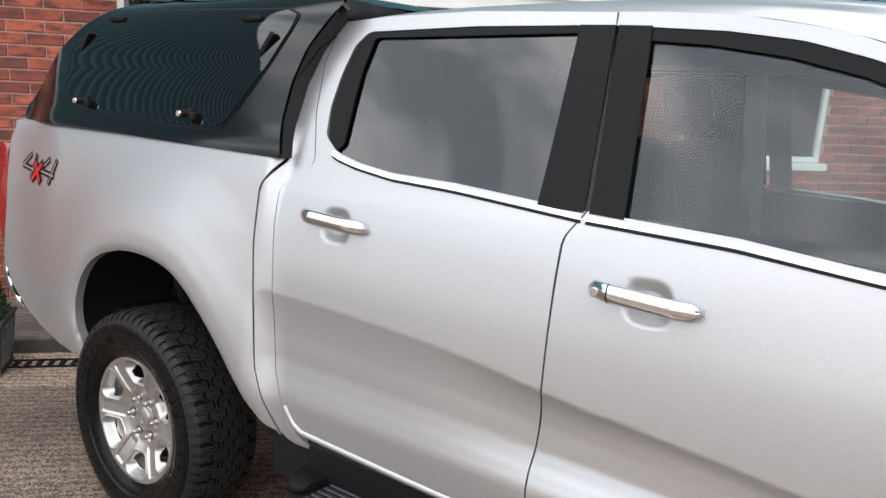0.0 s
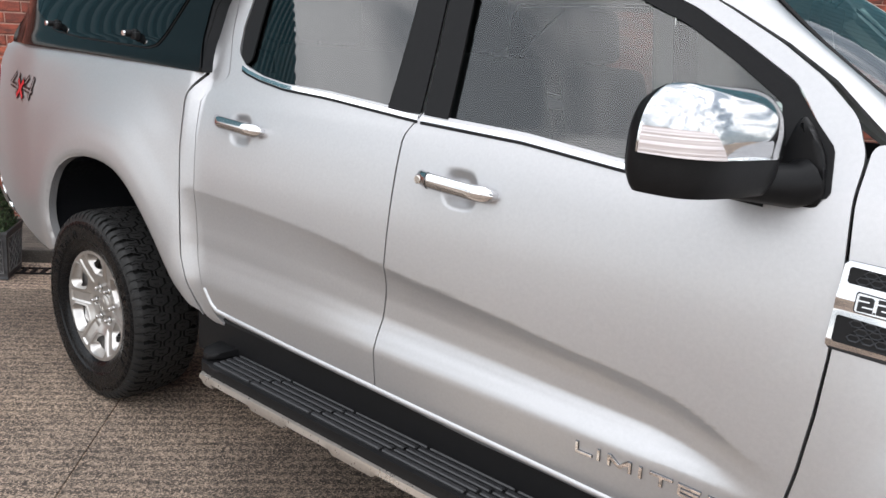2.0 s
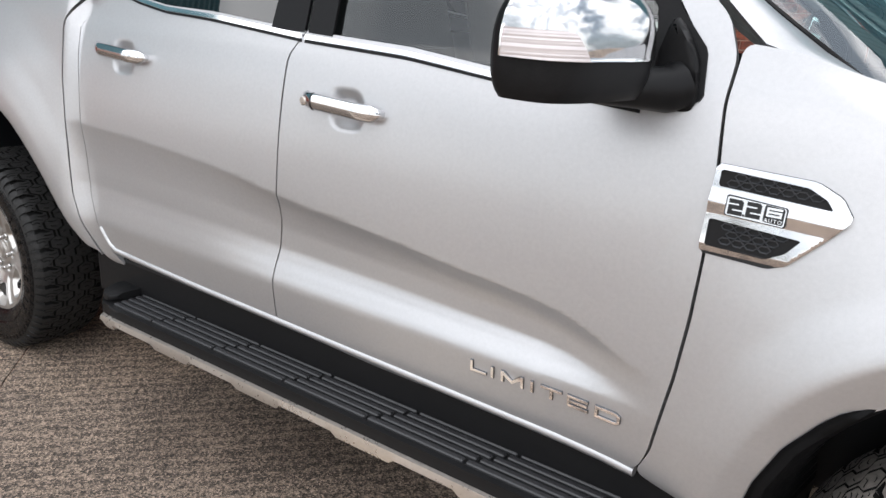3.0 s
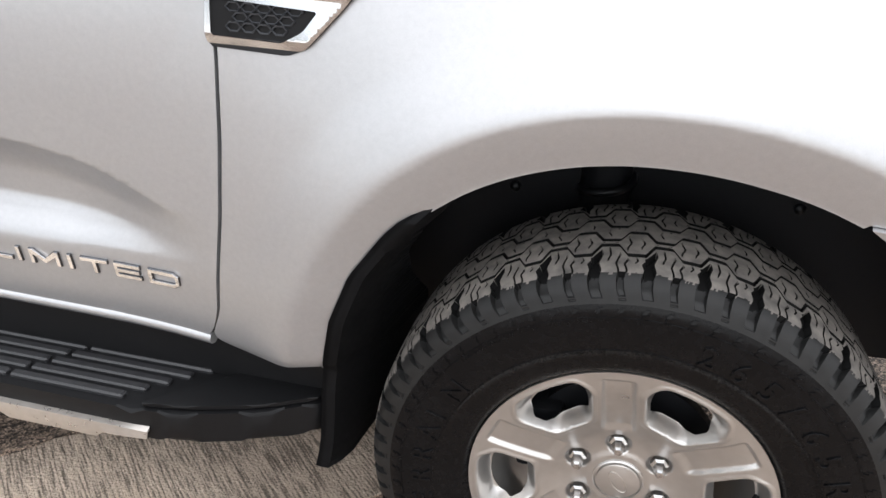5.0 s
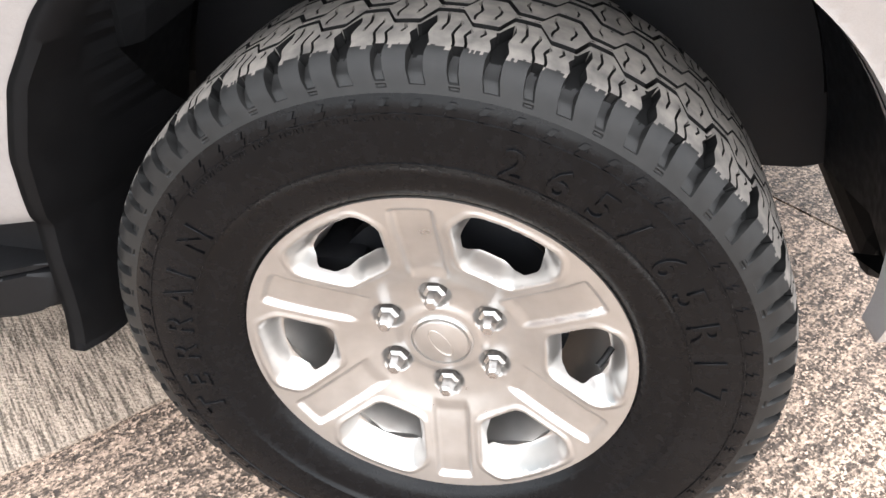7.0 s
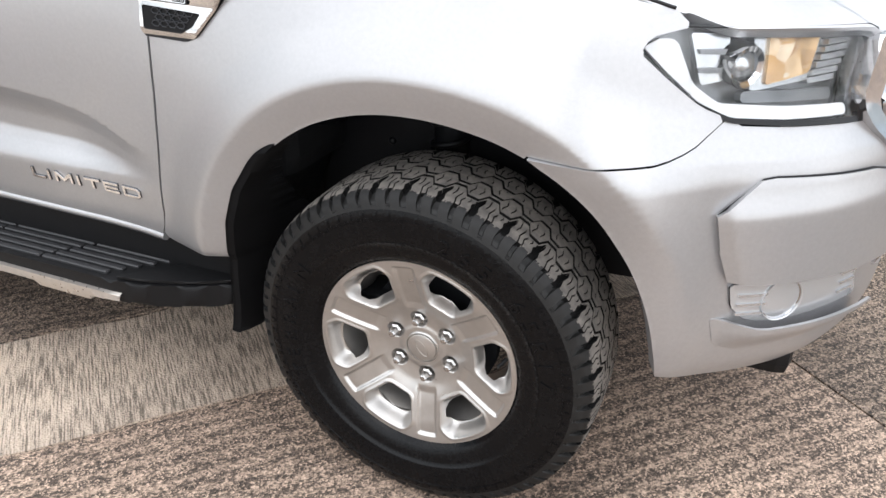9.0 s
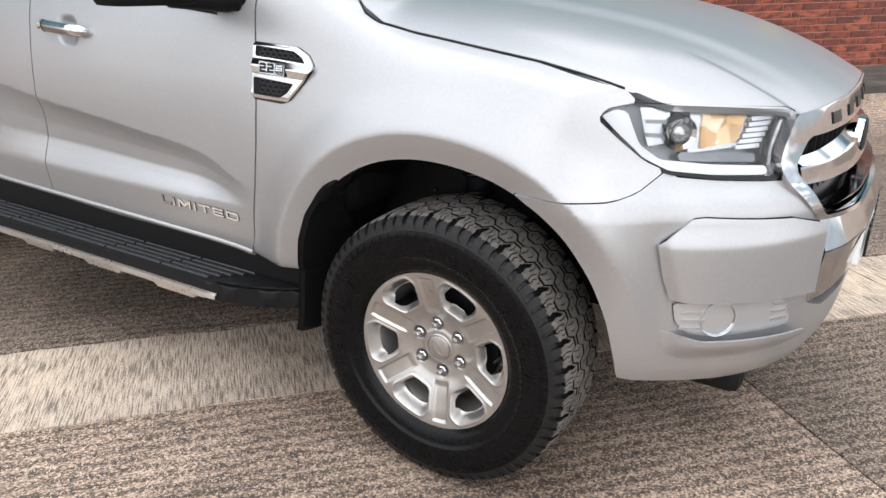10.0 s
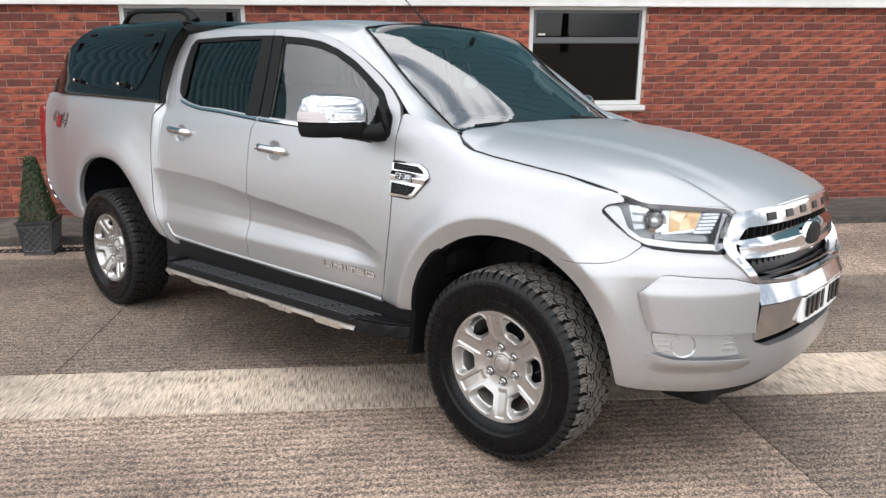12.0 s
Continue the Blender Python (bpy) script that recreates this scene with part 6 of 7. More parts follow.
# ---- tail ----
for side in (1, -1):
    bm = bmesh.new()
    prism(bm, [(x, -0.74, z) for x, z in soft([(-1.051, 1.285), (-1.047, 1.19), (-1.051, 1.05), (-1.079, 0.90), (-1.115, 0.85), (-1.155, 0.90), (-1.165, 1.05), (-1.165, 1.20), (-1.135, 1.288)], 0.05, 1)], (0, -0.072, 0), 0.010)
    tl = part("tail_light", bm, REDLENS, truck, "red tail light", 40)
    tl.scale = (1, side, 1)
    bm = bmesh.new()
    prism(bm, [(x - 0.175, -0.30, z - 0.02) for x, z in soft([(-0.955, 0.792), (-0.99, 0.795), (-1.01, 0.77), (-0.99, 0.71), (-0.91, 0.635), (-0.80, 0.600), (-0.76, 0.602), (-0.86, 0.632), (-0.935, 0.70), (-0.965, 0.76)], 0.04, 1)], (0, -0.50, 0), 0.006)
    rb = part("rear_bumper", bm, CHROME, truck, "chrome rear bumper corner", 40)
    rb.scale = (1, side, 1)
    bm = bmesh.new()
    prism(bm, [(-1.145, -0.30, 0.78), (-1.14, -0.30, 0.68), (-1.045, -0.30, 0.61), (-0.915, -0.30, 0.585), (-0.895, -0.30, 0.64), (-1.075, -0.30, 0.78)], (0, -0.47, 0), 0.01)
    rb = part("bumper_step", bm, PLASTIC, truck, "black bumper step", 40)
    rb.scale = (1, side, 1)
bm = bmesh.new()
box(bm, (-1.13, -0.745, 0.62), (-1.06, 0.745, 1.385), 0.02)
part("tailgate", bm, SILVER, truck, "silver tailgate")
bm = bmesh.new()
box(bm, (-1.05, -0.74, 0.62), (0.62, 0.74, 0.70), 0.0)
box(bm, (0.60, -0.78, 0.62), (0.64, 0.78, 1.35), 0.0)
part("load_bed", bm, LINER, truck, "dark load bed")
# 4x4 decal: outlined figures with a red cross between them
def decal_stroke(a, b, wide, off, name, material, label):
    a, b = Vector(a), Vector(b)
    d = (b - a).normalized()
    e = Vector((-d.y, d.x)) * wide / 2
    d = d * wide * 0.3
    ring = [tuple(p) for p in (a - d + e, a - d - e, b + d - e, b + d + e)]
    panel(name, ring, flank(off), material, bed_side, label, 0.04, 0.0)


for x0, z0 in ((-0.850, 1.168), (-0.655, 1.160)):
    strokes = (((0.030, 0.086), (-0.046, 0.042)), ((-0.046, 0.040), (0.076, 0.028)), ((0.092, 0.084), (0.042, 0.0)))
    for (a, b) in strokes:
        decal_stroke((x0 + a[0], z0 + a[1]), (x0 + b[0], z0 + b[1]), 0.026, 0.002, "decal_figure", BADGEBLACK, "black outline of the decal figure 4")
    for (a, b) in strokes:
        decal_stroke((x0 + a[0], z0 + a[1]), (x0 + b[0], z0 + b[1]), 0.007, 0.003, "decal_inlay", SILVER, "silver inlay of the figure")
for wide, off, material, label in ((0.036, 0.004, BADGEBLACK, "black outline of the cross"), (0.020, 0.005, RED, "red decal letter x")):
    for a, b in (((-0.763, 1.228), (-0.700, 1.160)), ((-0.688, 1.225), (-0.783, 1.162))):
        decal_stroke(a, b, wide, off, "decal_cross", material, label)

# ---- cabin ----
cabin_floor = bmesh.new()
box(cabin_floor, (0.80, -0.78, 0.58), (2.75, 0.78, 0.66))
box(cabin_floor, (2.45, -0.76, 0.66), (2.85, 0.76, 1.14), 0.05)
for y in (-0.80, 0.78):
    box(cabin_floor, (0.80, y, 0.60), (2.62, y + 0.02, 1.27))
box(cabin_floor, (0.73, -0.72, 0.60), (0.76, 0.72, 1.36))
part("cabin_trim", cabin_floor, CABIN, truck, "dark cabin lining")
bm = bmesh.new()
box(bm, (2.33, -0.72, 1.00), (2.80, 0.72, 1.235), 0.06)
box(bm, (2.30, -0.56, 1.16), (2.52, -0.20, 1.265), 0.05)
part("dashboard", bm, CABIN, truck, "black dashboard", 40)


def seat(cx, cy, w):
    bm = bmesh.new()
    box(bm, (cx - 0.02, cy - w / 2, 0.80), (cx + 0.48, cy + w / 2, 0.96), 0.05)
    box(bm, (-0.065, -w / 2, 0.0), (0.065, w / 2, 0.60), 0.055, Matrix.Translation((cx, cy, 0.88)) @ Matrix.Rotation(radians(-16), 4, "Y"), 3)
    return bm


for cx, cy, w in ((1.62, -0.37, 0.50), (1.62, 0.37, 0.50), (0.95, 0.0, 1.25)):
    st = part("seat", seat(cx, cy, w), CLOTH, truck, "dark cloth seat", 60)
    for hy in ((cy,) if w < 1 else (-0.36, 0.36)):
        bm = bmesh.new()
        box(bm, (-0.05, -0.135, -0.09), (0.05, 0.135, 0.11), 0.045, Matrix.Translation((cx - 0.215, hy, 1.565)) @ Matrix.Rotation(radians(-10), 4, "Y"), 3)
        tube(bm, [(cx - 0.20, hy - 0.06, 1.50), (cx - 0.18, hy - 0.06, 1.40)], 0.007, 6)
        tube(bm, [(cx - 0.20, hy + 0.06, 1.50), (cx - 0.18, hy + 0.06, 1.40)], 0.007, 6)
        part("headrest", bm, CLOTH, st, "dark headrest", 60)
bm = bmesh.new()
ringm = Matrix.Translation((2.20, -0.37, 1.18)) @ Matrix.Rotation(radians(-65), 4, "Y")
tube(bm, [ringm @ Vector((0.185 * math.cos(a), 0.185 * math.sin(a), 0)) for a in np.linspace(0, 2 * math.pi, 33)], 0.015, 8, False)
for a in (0.2, 2.9, -1.57):
    tube(bm, [ringm @ Vector((0, 0, -0.02)), ringm @ Vector((0.18 * math.cos(a), 0.18 * math.sin(a), 0))], 0.016, 6)
tube(bm, [ringm @ Vector((0, 0, -0.02)), ringm @ Vector((0, 0, -0.20))], 0.035, 8)
part("steering_wheel", bm, CABIN, truck, "black steering wheel", 60)
bm = bmesh.new()
box(bm, (-0.015, -0.12, -0.035), (0.02, 0.12, 0.035), 0.014, Matrix.Translation((2.30, 0.0, 1.62)))
tube(bm, [(2.30, 0, 1.64), (2.36, 0, 1.71)], 0.012, 8)
rvm = part("rear_view_mirror", bm, PLASTIC, truck, "black rear-view mirror", 40)
bm = bmesh.new()
lathe(bm, [(0.0, -0.003), (0.032, -0.003), (0.036, 0.0), (0.032, 0.003), (0.0, 0.003)], 24, Matrix.Translation((2.34, 0.0, 1.485)) @ Matrix.Rotation(radians(55), 4, "Z"))
tube(bm, [(2.34, 0, 1.52), (2.32, 0, 1.59)], 0.0012, 4)
part("air_freshener", bm, WHITEPLASTIC, rvm, "round hanging air freshener", 40)
GREYTRIM = mat("grey_headlining", (0.42, 0.43, 0.42), 0.8)
bm = bmesh.new()
grid_mesh(bm, [[(x, y, float(roof(np.array([x]), np.array([y]))[0][2]) - 0.04) for y in np.linspace(-0.60, 0.60, 9)] for x in np.linspace(0.80, 2.16, 10)])
part("headlining", bm, GREYTRIM, truck, "pale grey headlining", 60)
for side in (1, -1):
    bm = bmesh.new()
    rows = [[Vector(p) + Vector((-0.02, 0.03, -0.02)), Vector(p) + Vector((-0.055, 0.035, -0.035)), Vector(p) + Vector((-0.07, 0.0, -0.03))] for p in PILLAR_IN[1:-1]]
    grid_mesh(bm, rows)
    tube(bm, [(2.36, -0.575, 1.545), (2.38, -0.545, 1.52), (2.44, -0.555, 1.46), (2.47, -0.585, 1.435)], 0.016, 8)
    o = part("pillar_lining", bm, GREYTRIM, truck, "pale pillar lining with a grab handle", 50)
    o.scale = (1, side, 1)
    bm = bmesh.new()
    grid_mesh(bm, [[(1.52 + 0.02 * k, -(0.775 - 0.29 * (z - 1.30)) + 0.05, z) for k in (0, 1, 2, 3, 4)] for z in np.linspace(1.1, 1.70, 6)])
    o = part("pillar_lining", bm, GREYTRIM, truck, "pale pillar lining", 50)
    o.scale = (1, side, 1)

# ---- the brick building behind: local x runs along its wall, z up, y into the building ----
WALL = Matrix(((0.679, -0.734, 0, -3.214), (0.734, 0.679, 0, -0.359), (0, 0, 1, 0), (0, 0, 0, 1)))
UP = YARD.to_3x3() @ Vector((0, 0, 1))


def uv_of(x, y):
    dx, dy = x + 3.214, y + 0.359
    return dx * 0.679 + dy * 0.734, dx * 0.734 - dy * 0.679


def yard_z(x, y):
    r = math.hypot(x, y)
    k = min(1.0, 11.0 / max(r, 1e-6))
    return -(UP.x * x + UP.y * y) * k / UP.z


def ground_z(x, y):
    """Sloping yard, made level along the foot of the building."""
    u, v = uv_of(x, y)
    v1 = 1.25 + 0.95 * float(sst(4.5, 8.0, u))
    b = float(sst(0.80, v1, v))
    return (-0.05) * (1 - b) + (yard_z(x, y) - 0.006) * b


BRICKRED = mat("red_brick", (0.3, 0.08, 0.05), 0.85)
n_, l_, b_ = nodes_of(BRICKRED)
oi, ge, ad, fr = n_.new("ShaderNodeObjectInfo"), n_.new("ShaderNodeNewGeometry"), n_.new("ShaderNodeMath"), n_.new("ShaderNodeMath")
ad.operation, fr.operation = "ADD", "FRACT"
l_.new(oi.outputs["Random"], ad.inputs[0])
l_.new(ge.outputs["Random Per Island"], ad.inputs[1])
l_.new(ad.outputs[0], fr.inputs[0])
hue = ramp(BRICKRED, fr.outputs[0], [(0.0, (0.115, 0.026, 0.020)), (0.25, (0.25, 0.049, 0.030)), (0.65, (0.37, 0.076, 0.039)), (1.0, (0.50, 0.130, 0.066))])
smear = noise_node(BRICKRED, 9, 3, (1, 1, 2.5))
dusk = mixed(BRICKRED, ramp(BRICKRED, smear.outputs["Fac"], [(0.42, (0, 0, 0)), (0.62, (1, 1, 1))]), hue, (0.055, 0.018, 0.016))
speck = noise_node(BRICKRED, 160, 3)
l_.new(mixed(BRICKRED, 0.35, dusk, ramp(BRICKRED, speck.outputs["Fac"], [(0.35, (0.06, 0.018, 0.012)), (0.7, (0.28, 0.085, 0.05))])), b_.inputs["Base Color"])
bump(BRICKRED, speck.outputs["Fac"], 0.4, 0.002)
MORTAR = mat("mortar", (0.55, 0.36, 0.30), 0.95)
grain(MORTAR, 50, (0.30, 0.17, 0.135), (0.46, 0.29, 0.235), 0.9, 1.0, 0.4, 0.002)
TEAL = mat("teal_cladding", (0.05, 0.20, 0.25), 0.45)
grain(TEAL, 3, (0.025, 0.11, 0.14), (0.038, 0.15, 0.185), 0.4, 0.55, 0, 0, (1, 1, 0.3))
FASCIA = mat("white_fascia", (0.70, 0.69, 0.67), 0.5)
grain(FASCIA, 6, (0.58, 0.57, 0.54), (0.74, 0.73, 0.71), 0.4, 0.6, 0, 0, (1, 1, 3))
GREYFRAME = mat("dark_grey_sash", (0.09, 0.09, 0.095), 0.5)

U0, U1, ZT, Z0 = -11.0, 15.0, 2.07, -0.405
OPEN = [(1.235, 2.405), (5.20, 6.41)]
SILL_Z = 1.095
cols = [(U0, OPEN[0][0]), (OPEN[0][1], OPEN[1][0]), (OPEN[1][1], U1)]
bm = bmesh.new()
for a, b in cols:
    box(bm, (a, 0.010, Z0), (b, 0.26, ZT))
for a, b in OPEN:
    box(bm, (a, 0.0101, Z0), (b, 0.2599, SILL_Z - 0.05))
wall = part("wall_north", bm, MORTAR, None)
wall.matrix_world = WALL
tagged(wall, "red brick wall of a workshop in stretcher bond", "wall", "", "structure")
# ends, back and roof close the building
bm = bmesh.new()
box(bm, (U0, 0.26, Z0), (U0 + 0.2, 9.0, 6.4))
box(bm, (U1 - 0.2, 0.26, Z0), (U1, 9.0, 6.4))
box(bm, (U0, 9.0, Z0), (U1, 9.2, 6.4))
o = tagged(part("wall_back", bm, TEAL, None), "teal clad end and back walls", "wall", "", "structure")
o.matrix_world = WALL
bm = bmesh.new()
box(bm, (U0, 0.1, 6.4), (U1, 9.2, 6.55), 0.02)
o = tagged(part("roof_slab", bm, GREYFRAME, None), "grey flat roof", "roof", "", "structure")
o.matrix_world = WALL
bm = bmesh.new()
box(bm, (U0, -0.085, ZT), (U1, 0.25, ZT + 0.135), 0.008)
box(bm, (U0, -0.105, ZT + 0.10), (U1, -0.083, ZT + 0.150), 0.006)
fascia = tagged(part("fascia", bm, FASCIA, None), "white painted fascia board above the brickwork", "fascia", "", "structure")
fascia.matrix_world = WALL
bm = bmesh.new()
rows, u = [], U0
prof = []
while u < U1:
    prof += [(u, 0.0), (u + 0.13, 0.0), (u + 0.155, -0.035), (u + 0.215, -0.035), (u + 0.24, 0.0)]
    u += 0.25
grid_mesh(bm, [[(a, b, ZT + 0.13) for a, b in prof], [(a, b, 3.2) for a, b in prof], [(a, b, 6.45) for a, b in prof]])
clad = tagged(part("cladding", bm, TEAL, None), "teal corrugated metal cladding above the brickwork", "cladding", "", "structure")
clad.matrix_world = WALL


def wall_window(k, a, b):
    z0, z1 = SILL_Z, ZT
    fw = 0.042
    bm = bmesh.new()
    box(bm, (a, 0.02, z0), (a + fw, 0.09, z1), 0.004)
    box(bm, (b - fw, 0.02, z0), (b, 0.09, z1), 0.004)
    box(bm, (a + fw, 0.02, z0), (b - fw, 0.09, z0 + fw), 0.004)
    box(bm, (a + fw, 0.02, z1 - 0.03), (b - fw, 0.09, z1), 0.004)
    w = tagged(part("window_%d" % k, bm, WHITEPLASTIC, None), "white framed window with dark panes", "window", "", "structure")
    w.matrix_world = WALL
    bm = bmesh.new()
    box(bm, (a - 0.03, -0.055, z0 - 0.055), (b + 0.03, 0.05, z0 - 0.004), 0.006)
    part("window_sill", bm, WHITEPLASTIC, w, "white sill")
    bm = bmesh.new()
    box(bm, (a + fw, 0.03, 1.715), (b - fw, 0.08, 1.775), 0.006)
    part("transom", bm, GREYFRAME, w, "dark grey transom")
    for x0, x1, y0, y1 in ((a + fw, b - fw, 1.775, z1 - 0.03),):
        bm = bmesh.new()
        box(bm, (x0, 0.03, y0), (x0 + 0.03, 0.07, y1), 0.004)
        box(bm, (x1 - 0.03, 0.03, y0), (x1, 0.07, y1), 0.004)
        box(bm, (x0 + 0.03, 0.03, y1 - 0.03), (x1 - 0.03, 0.07, y1), 0.004)
        part("top_sash", bm, GREYFRAME, w, "dark grey opening sash")
    for y0, y1 in ((z0 + fw, 1.715), (1.775, z1 - 0.03)):
        bm = bmesh.new()
        box(bm, (a + fw, 0.052, y0), (b - fw, 0.058, y1))
        part("pane", bm, PANE, w, "dark reflecting pane").visible_shadow = False
    # near-black board whose colour stands in for the unlit room
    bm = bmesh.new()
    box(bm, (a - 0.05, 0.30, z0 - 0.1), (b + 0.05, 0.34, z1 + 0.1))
    part("blind", bm, DARKROOM, w, "dark board standing in for the unlit room behind the glass")
    bm = bmesh.new()
    box(bm, (a + fw + 0.06, 0.045, 1.795), (a + fw + 0.13, 0.050, 1.812))
    part("sticker", bm, WHITEPLASTIC, w, "small pale sticker")


for k, (a, b) in enumerate(OPEN):
    wall_window(k + 1, a, b)

# small yellow notice on the bricks
bm = bmesh.new()
box(bm, (9.20, -0.008, 1.44), (9.52, -0.001, 1.86), 0.002)
notice = tagged(part("notice", bm, YELLOW, None), "yellow warning notice fixed to the brick wall", "sign")
notice.matrix_world = WALL
for z, a, b in ((1.52, 9.23, 9.48), (1.47, 9.23, 9.44), (1.60, 9.25, 9.47), (1.70, 9.28, 9.44)):
    bm = bmesh.new()
    box(bm, (a, -0.0105, z), (b, -0.0075, z + 0.03))
    part("notice_bar", bm, BADGEBLACK, notice)

# ---- ground ----
def concrete(name, dark, light, stretch, period_scale, ridge, chips, worn=0.0, relief=0.007):
    """Weathered concrete: broken tamping ridges or brush lines, with pale stones and crumbs showing."""
    m = mat(name, dark, 0.9)
    n, l, b = nodes_of(m)
    grit, mid, big, patchy = noise_node(m, 190, 3), noise_node(m, period_scale, 5, stretch), noise_node(m, 0.9, 5), noise_node(m, 5.5, 4)
    vo = noise_node(m, 150, 0, (1, 1, 1), (0, 0, 0), "Object", "ShaderNodeTexVoronoi")
    co, wv = n.new("ShaderNodeTexCoord"), n.new("ShaderNodeTexWave")
    wv.wave_type, wv.bands_direction = "BANDS", "Y"
    for key, v in (("Scale", 0.314 / 0.052), ("Distortion", 4.0), ("Detail", 4.0), ("Detail Scale", 3.0)):
        wv.inputs[key].default_value = v
    l.new(co.outputs["Object"], wv.inputs["Vector"])
    crumbs = mixed(m, 0.30, mid.outputs["Fac"], grit.outputs["Fac"])
    h = mixed(m, ridge, crumbs, wv.outputs["Fac"])
    h = mixed(m, 0.14, h, patchy.outputs["Fac"])
    c = ramp(m, h, [(0.40 - worn, dark), (0.49 - worn, tuple(p + (q - p) * 0.14 for p, q in zip(dark, light))), (0.525 - worn, tuple(p + (q - p) * 0.72 for p, q in zip(dark, light))), (0.62, light)])
    stones = ramp(m, vo.outputs["Color"], [(0.30, tuple(v * 0.6 for v in dark)), (0.52, tuple(p + (q - p) * 0.38 for p, q in zip(dark, light))), (0.72, tuple(min(0.78, v * 1.3) for v in light))])
    c = mixed(m, ramp(m, grit.outputs["Fac"], [(0.47, (0, 0, 0)), (0.54, (chips, chips, chips))]), c, stones)
    tone = ramp(m, big.outputs["Fac"], [(0.30, (0.55, 0.53, 0.52)), (0.52, (1, 1, 1)), (0.75, (1.25, 1.22, 1.16))])
    c = mixed(m, 1.0, c, tone, "MULTIPLY")
    l.new(c, b.inputs["Base Color"])
    nb = bump(m, vo.outputs["Distance"], 0.6, 0.004)
    bump(m, h, 1.0, relief, nb)
    l.new(ramp(m, big.outputs["Fac"], [(0.3, (0.7, 0.7, 0.7)), (0.7, (0.95, 0.95, 0.95))]), b.inputs["Roughness"])
    return m


RAKED = concrete("raked_concrete", (0.062, 0.047, 0.037), (0.60, 0.446, 0.340), (0.55, 1, 1), 125, 0.10, 0.8)
BRUSHED = concrete("brushed_concrete", (0.15, 0.12, 0.095), (0.66, 0.535, 0.425), (1, 0.05, 1), 210, 0.0, 0.15, 0.03, 0.003)
DARKRAKED = concrete("dark_raked_concrete", (0.034, 0.026, 0.020), (0.34, 0.258, 0.197), (0.55, 1, 1), 125, 0.10, 0.95)
PAVING = concrete("old_paving", (0.050, 0.044, 0.038), (0.13, 0.112, 0.095), (0.5, 1, 1), 12, 0.1, 0.4)


def axis_steps():
    near = [i * 0.3 for i in range(-40, 61)]
    far = [18 * 1.35 ** k for k in range(1, 12)]
    return [-12 - (f - 18) for f in far[::-1]] + near + far


bm = bmesh.new()
us = axis_steps()
vs_ = [-30, -10, -3, -0.5, 0, 0.4, 0.79, 0.80, 1.0, 1.2, 1.4, 1.7, 2.0, 2.3, 2.6] + [3 + 0.4 * i for i in range(40)] + [19 * 1.35 ** k for k in range(1, 11)]
rows = []
for u in us:
    r = []
    for v in vs_:
        x, y = -3.214 + u * 0.679 + v * 0.734, -0.359 + u * 0.734 - v * 0.679
        r.append(Vector((x, y, ground_z(x, y))))
    rows.append([WALL.inverted() @ p for p in r])
grid_mesh(bm, rows)
ground = tagged(part("ground", bm, RAKED, None, "", 60), "concrete yard", "ground", "", "structure")
ground.matrix_world = WALL
# strip of paving along the wall
bm = bmesh.new()
box(bm, (U0 - 2, -0.78, -0.30), (U1, 0.02, 0.035), 0.012)
pave = tagged(part("pavement", bm, PAVING, None), "dark damp concrete path along the wall", "pavement", "", "structure")
pave.matrix_world = WALL
bm = bmesh.new()
box(bm, (-1.62, -1.003, -0.060), (2.02, -0.995, -0.040))
box(bm, (-1.62, -0.905, -0.060), (2.02, -0.897, -0.040))
drain = tagged(part("drain_grate", bm, LINER, None), "dark slotted drain grate along the path", "drain")
drain.matrix_world = WALL
bm = bmesh.new()
box(bm, (0.0, -0.995, -0.052), (0.025, -0.905, -0.041))
bar = part("grate_bar", bm, LINER, drain)
bar.location.x = -1.6
for k in range(1, 60):
    o = link_part("grate_bar", bar.data, None, drain)
    o.location.x = -1.6 + k * 0.06

# concrete bays with open joints, in the yard's plane
BAYS = YARD @ Matrix.Translation((-3.206, -0.372, 0)) @ Matrix.Rotation(math.atan2(0.734, 0.679), 4, "Z")
JOINTS = [-4.72, -1.42, 1.89, 5.17, 8.48, 11.78]


def slab(u0, u1, edge0, edge1, material):
    """One bay between two long edges, each given as its place at u = 0 and its drift along u."""
    bm = bmesh.new()
    g = 0.004
    n = max(2, int((u1 - u0) / 0.06))
    us_ = [u0 + g + (u1 - u0 - 2 * g) * i / n for i in range(n + 1)]
    # edges slightly crumbled
    top = [(x, -edge0[0] - edge0[1] * x - g - random.random() ** 3 * 0.014) for x in us_] + [(x, -edge1[0] - edge1[1] * x + g + random.random() ** 3 * 0.014) for x in us_[::-1]]
    v = [bm.verts.new((x, y, 0.0)) for x, y in top]
    w = [bm.verts.new((x, y, -0.03)) for x, y in top]
    bm.faces.new(v)
    for i in range(len(v)):
        bm.faces.new((v[i], v[(i + 1) % len(v)], w[(i + 1) % len(v)], w[i]))
    o = part("slab", bm, material, ground)
    o.matrix_parent_inverse = ground.matrix_world.inverted()
    o.matrix_basis = BAYS
    return o


STRIP = ((4.0, 0.0), (4.555, 0.0))
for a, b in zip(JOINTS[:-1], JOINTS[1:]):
    slab(a, b, (1.30 if b < 5.5 else 2.25, 0), STRIP[0], DARKRAKED)
    slab(a, b, STRIP[1], (8.4, 0), RAKED if a < 5 else DARKRAKED)
    slab(a, b, (8.4, 0), (12.3, 0), RAKED)
for a, b in ((-4.72, 0.9), (0.9, 6.3), (6.3, 11.78)):
    slab(a, b, *STRIP, BRUSHED)

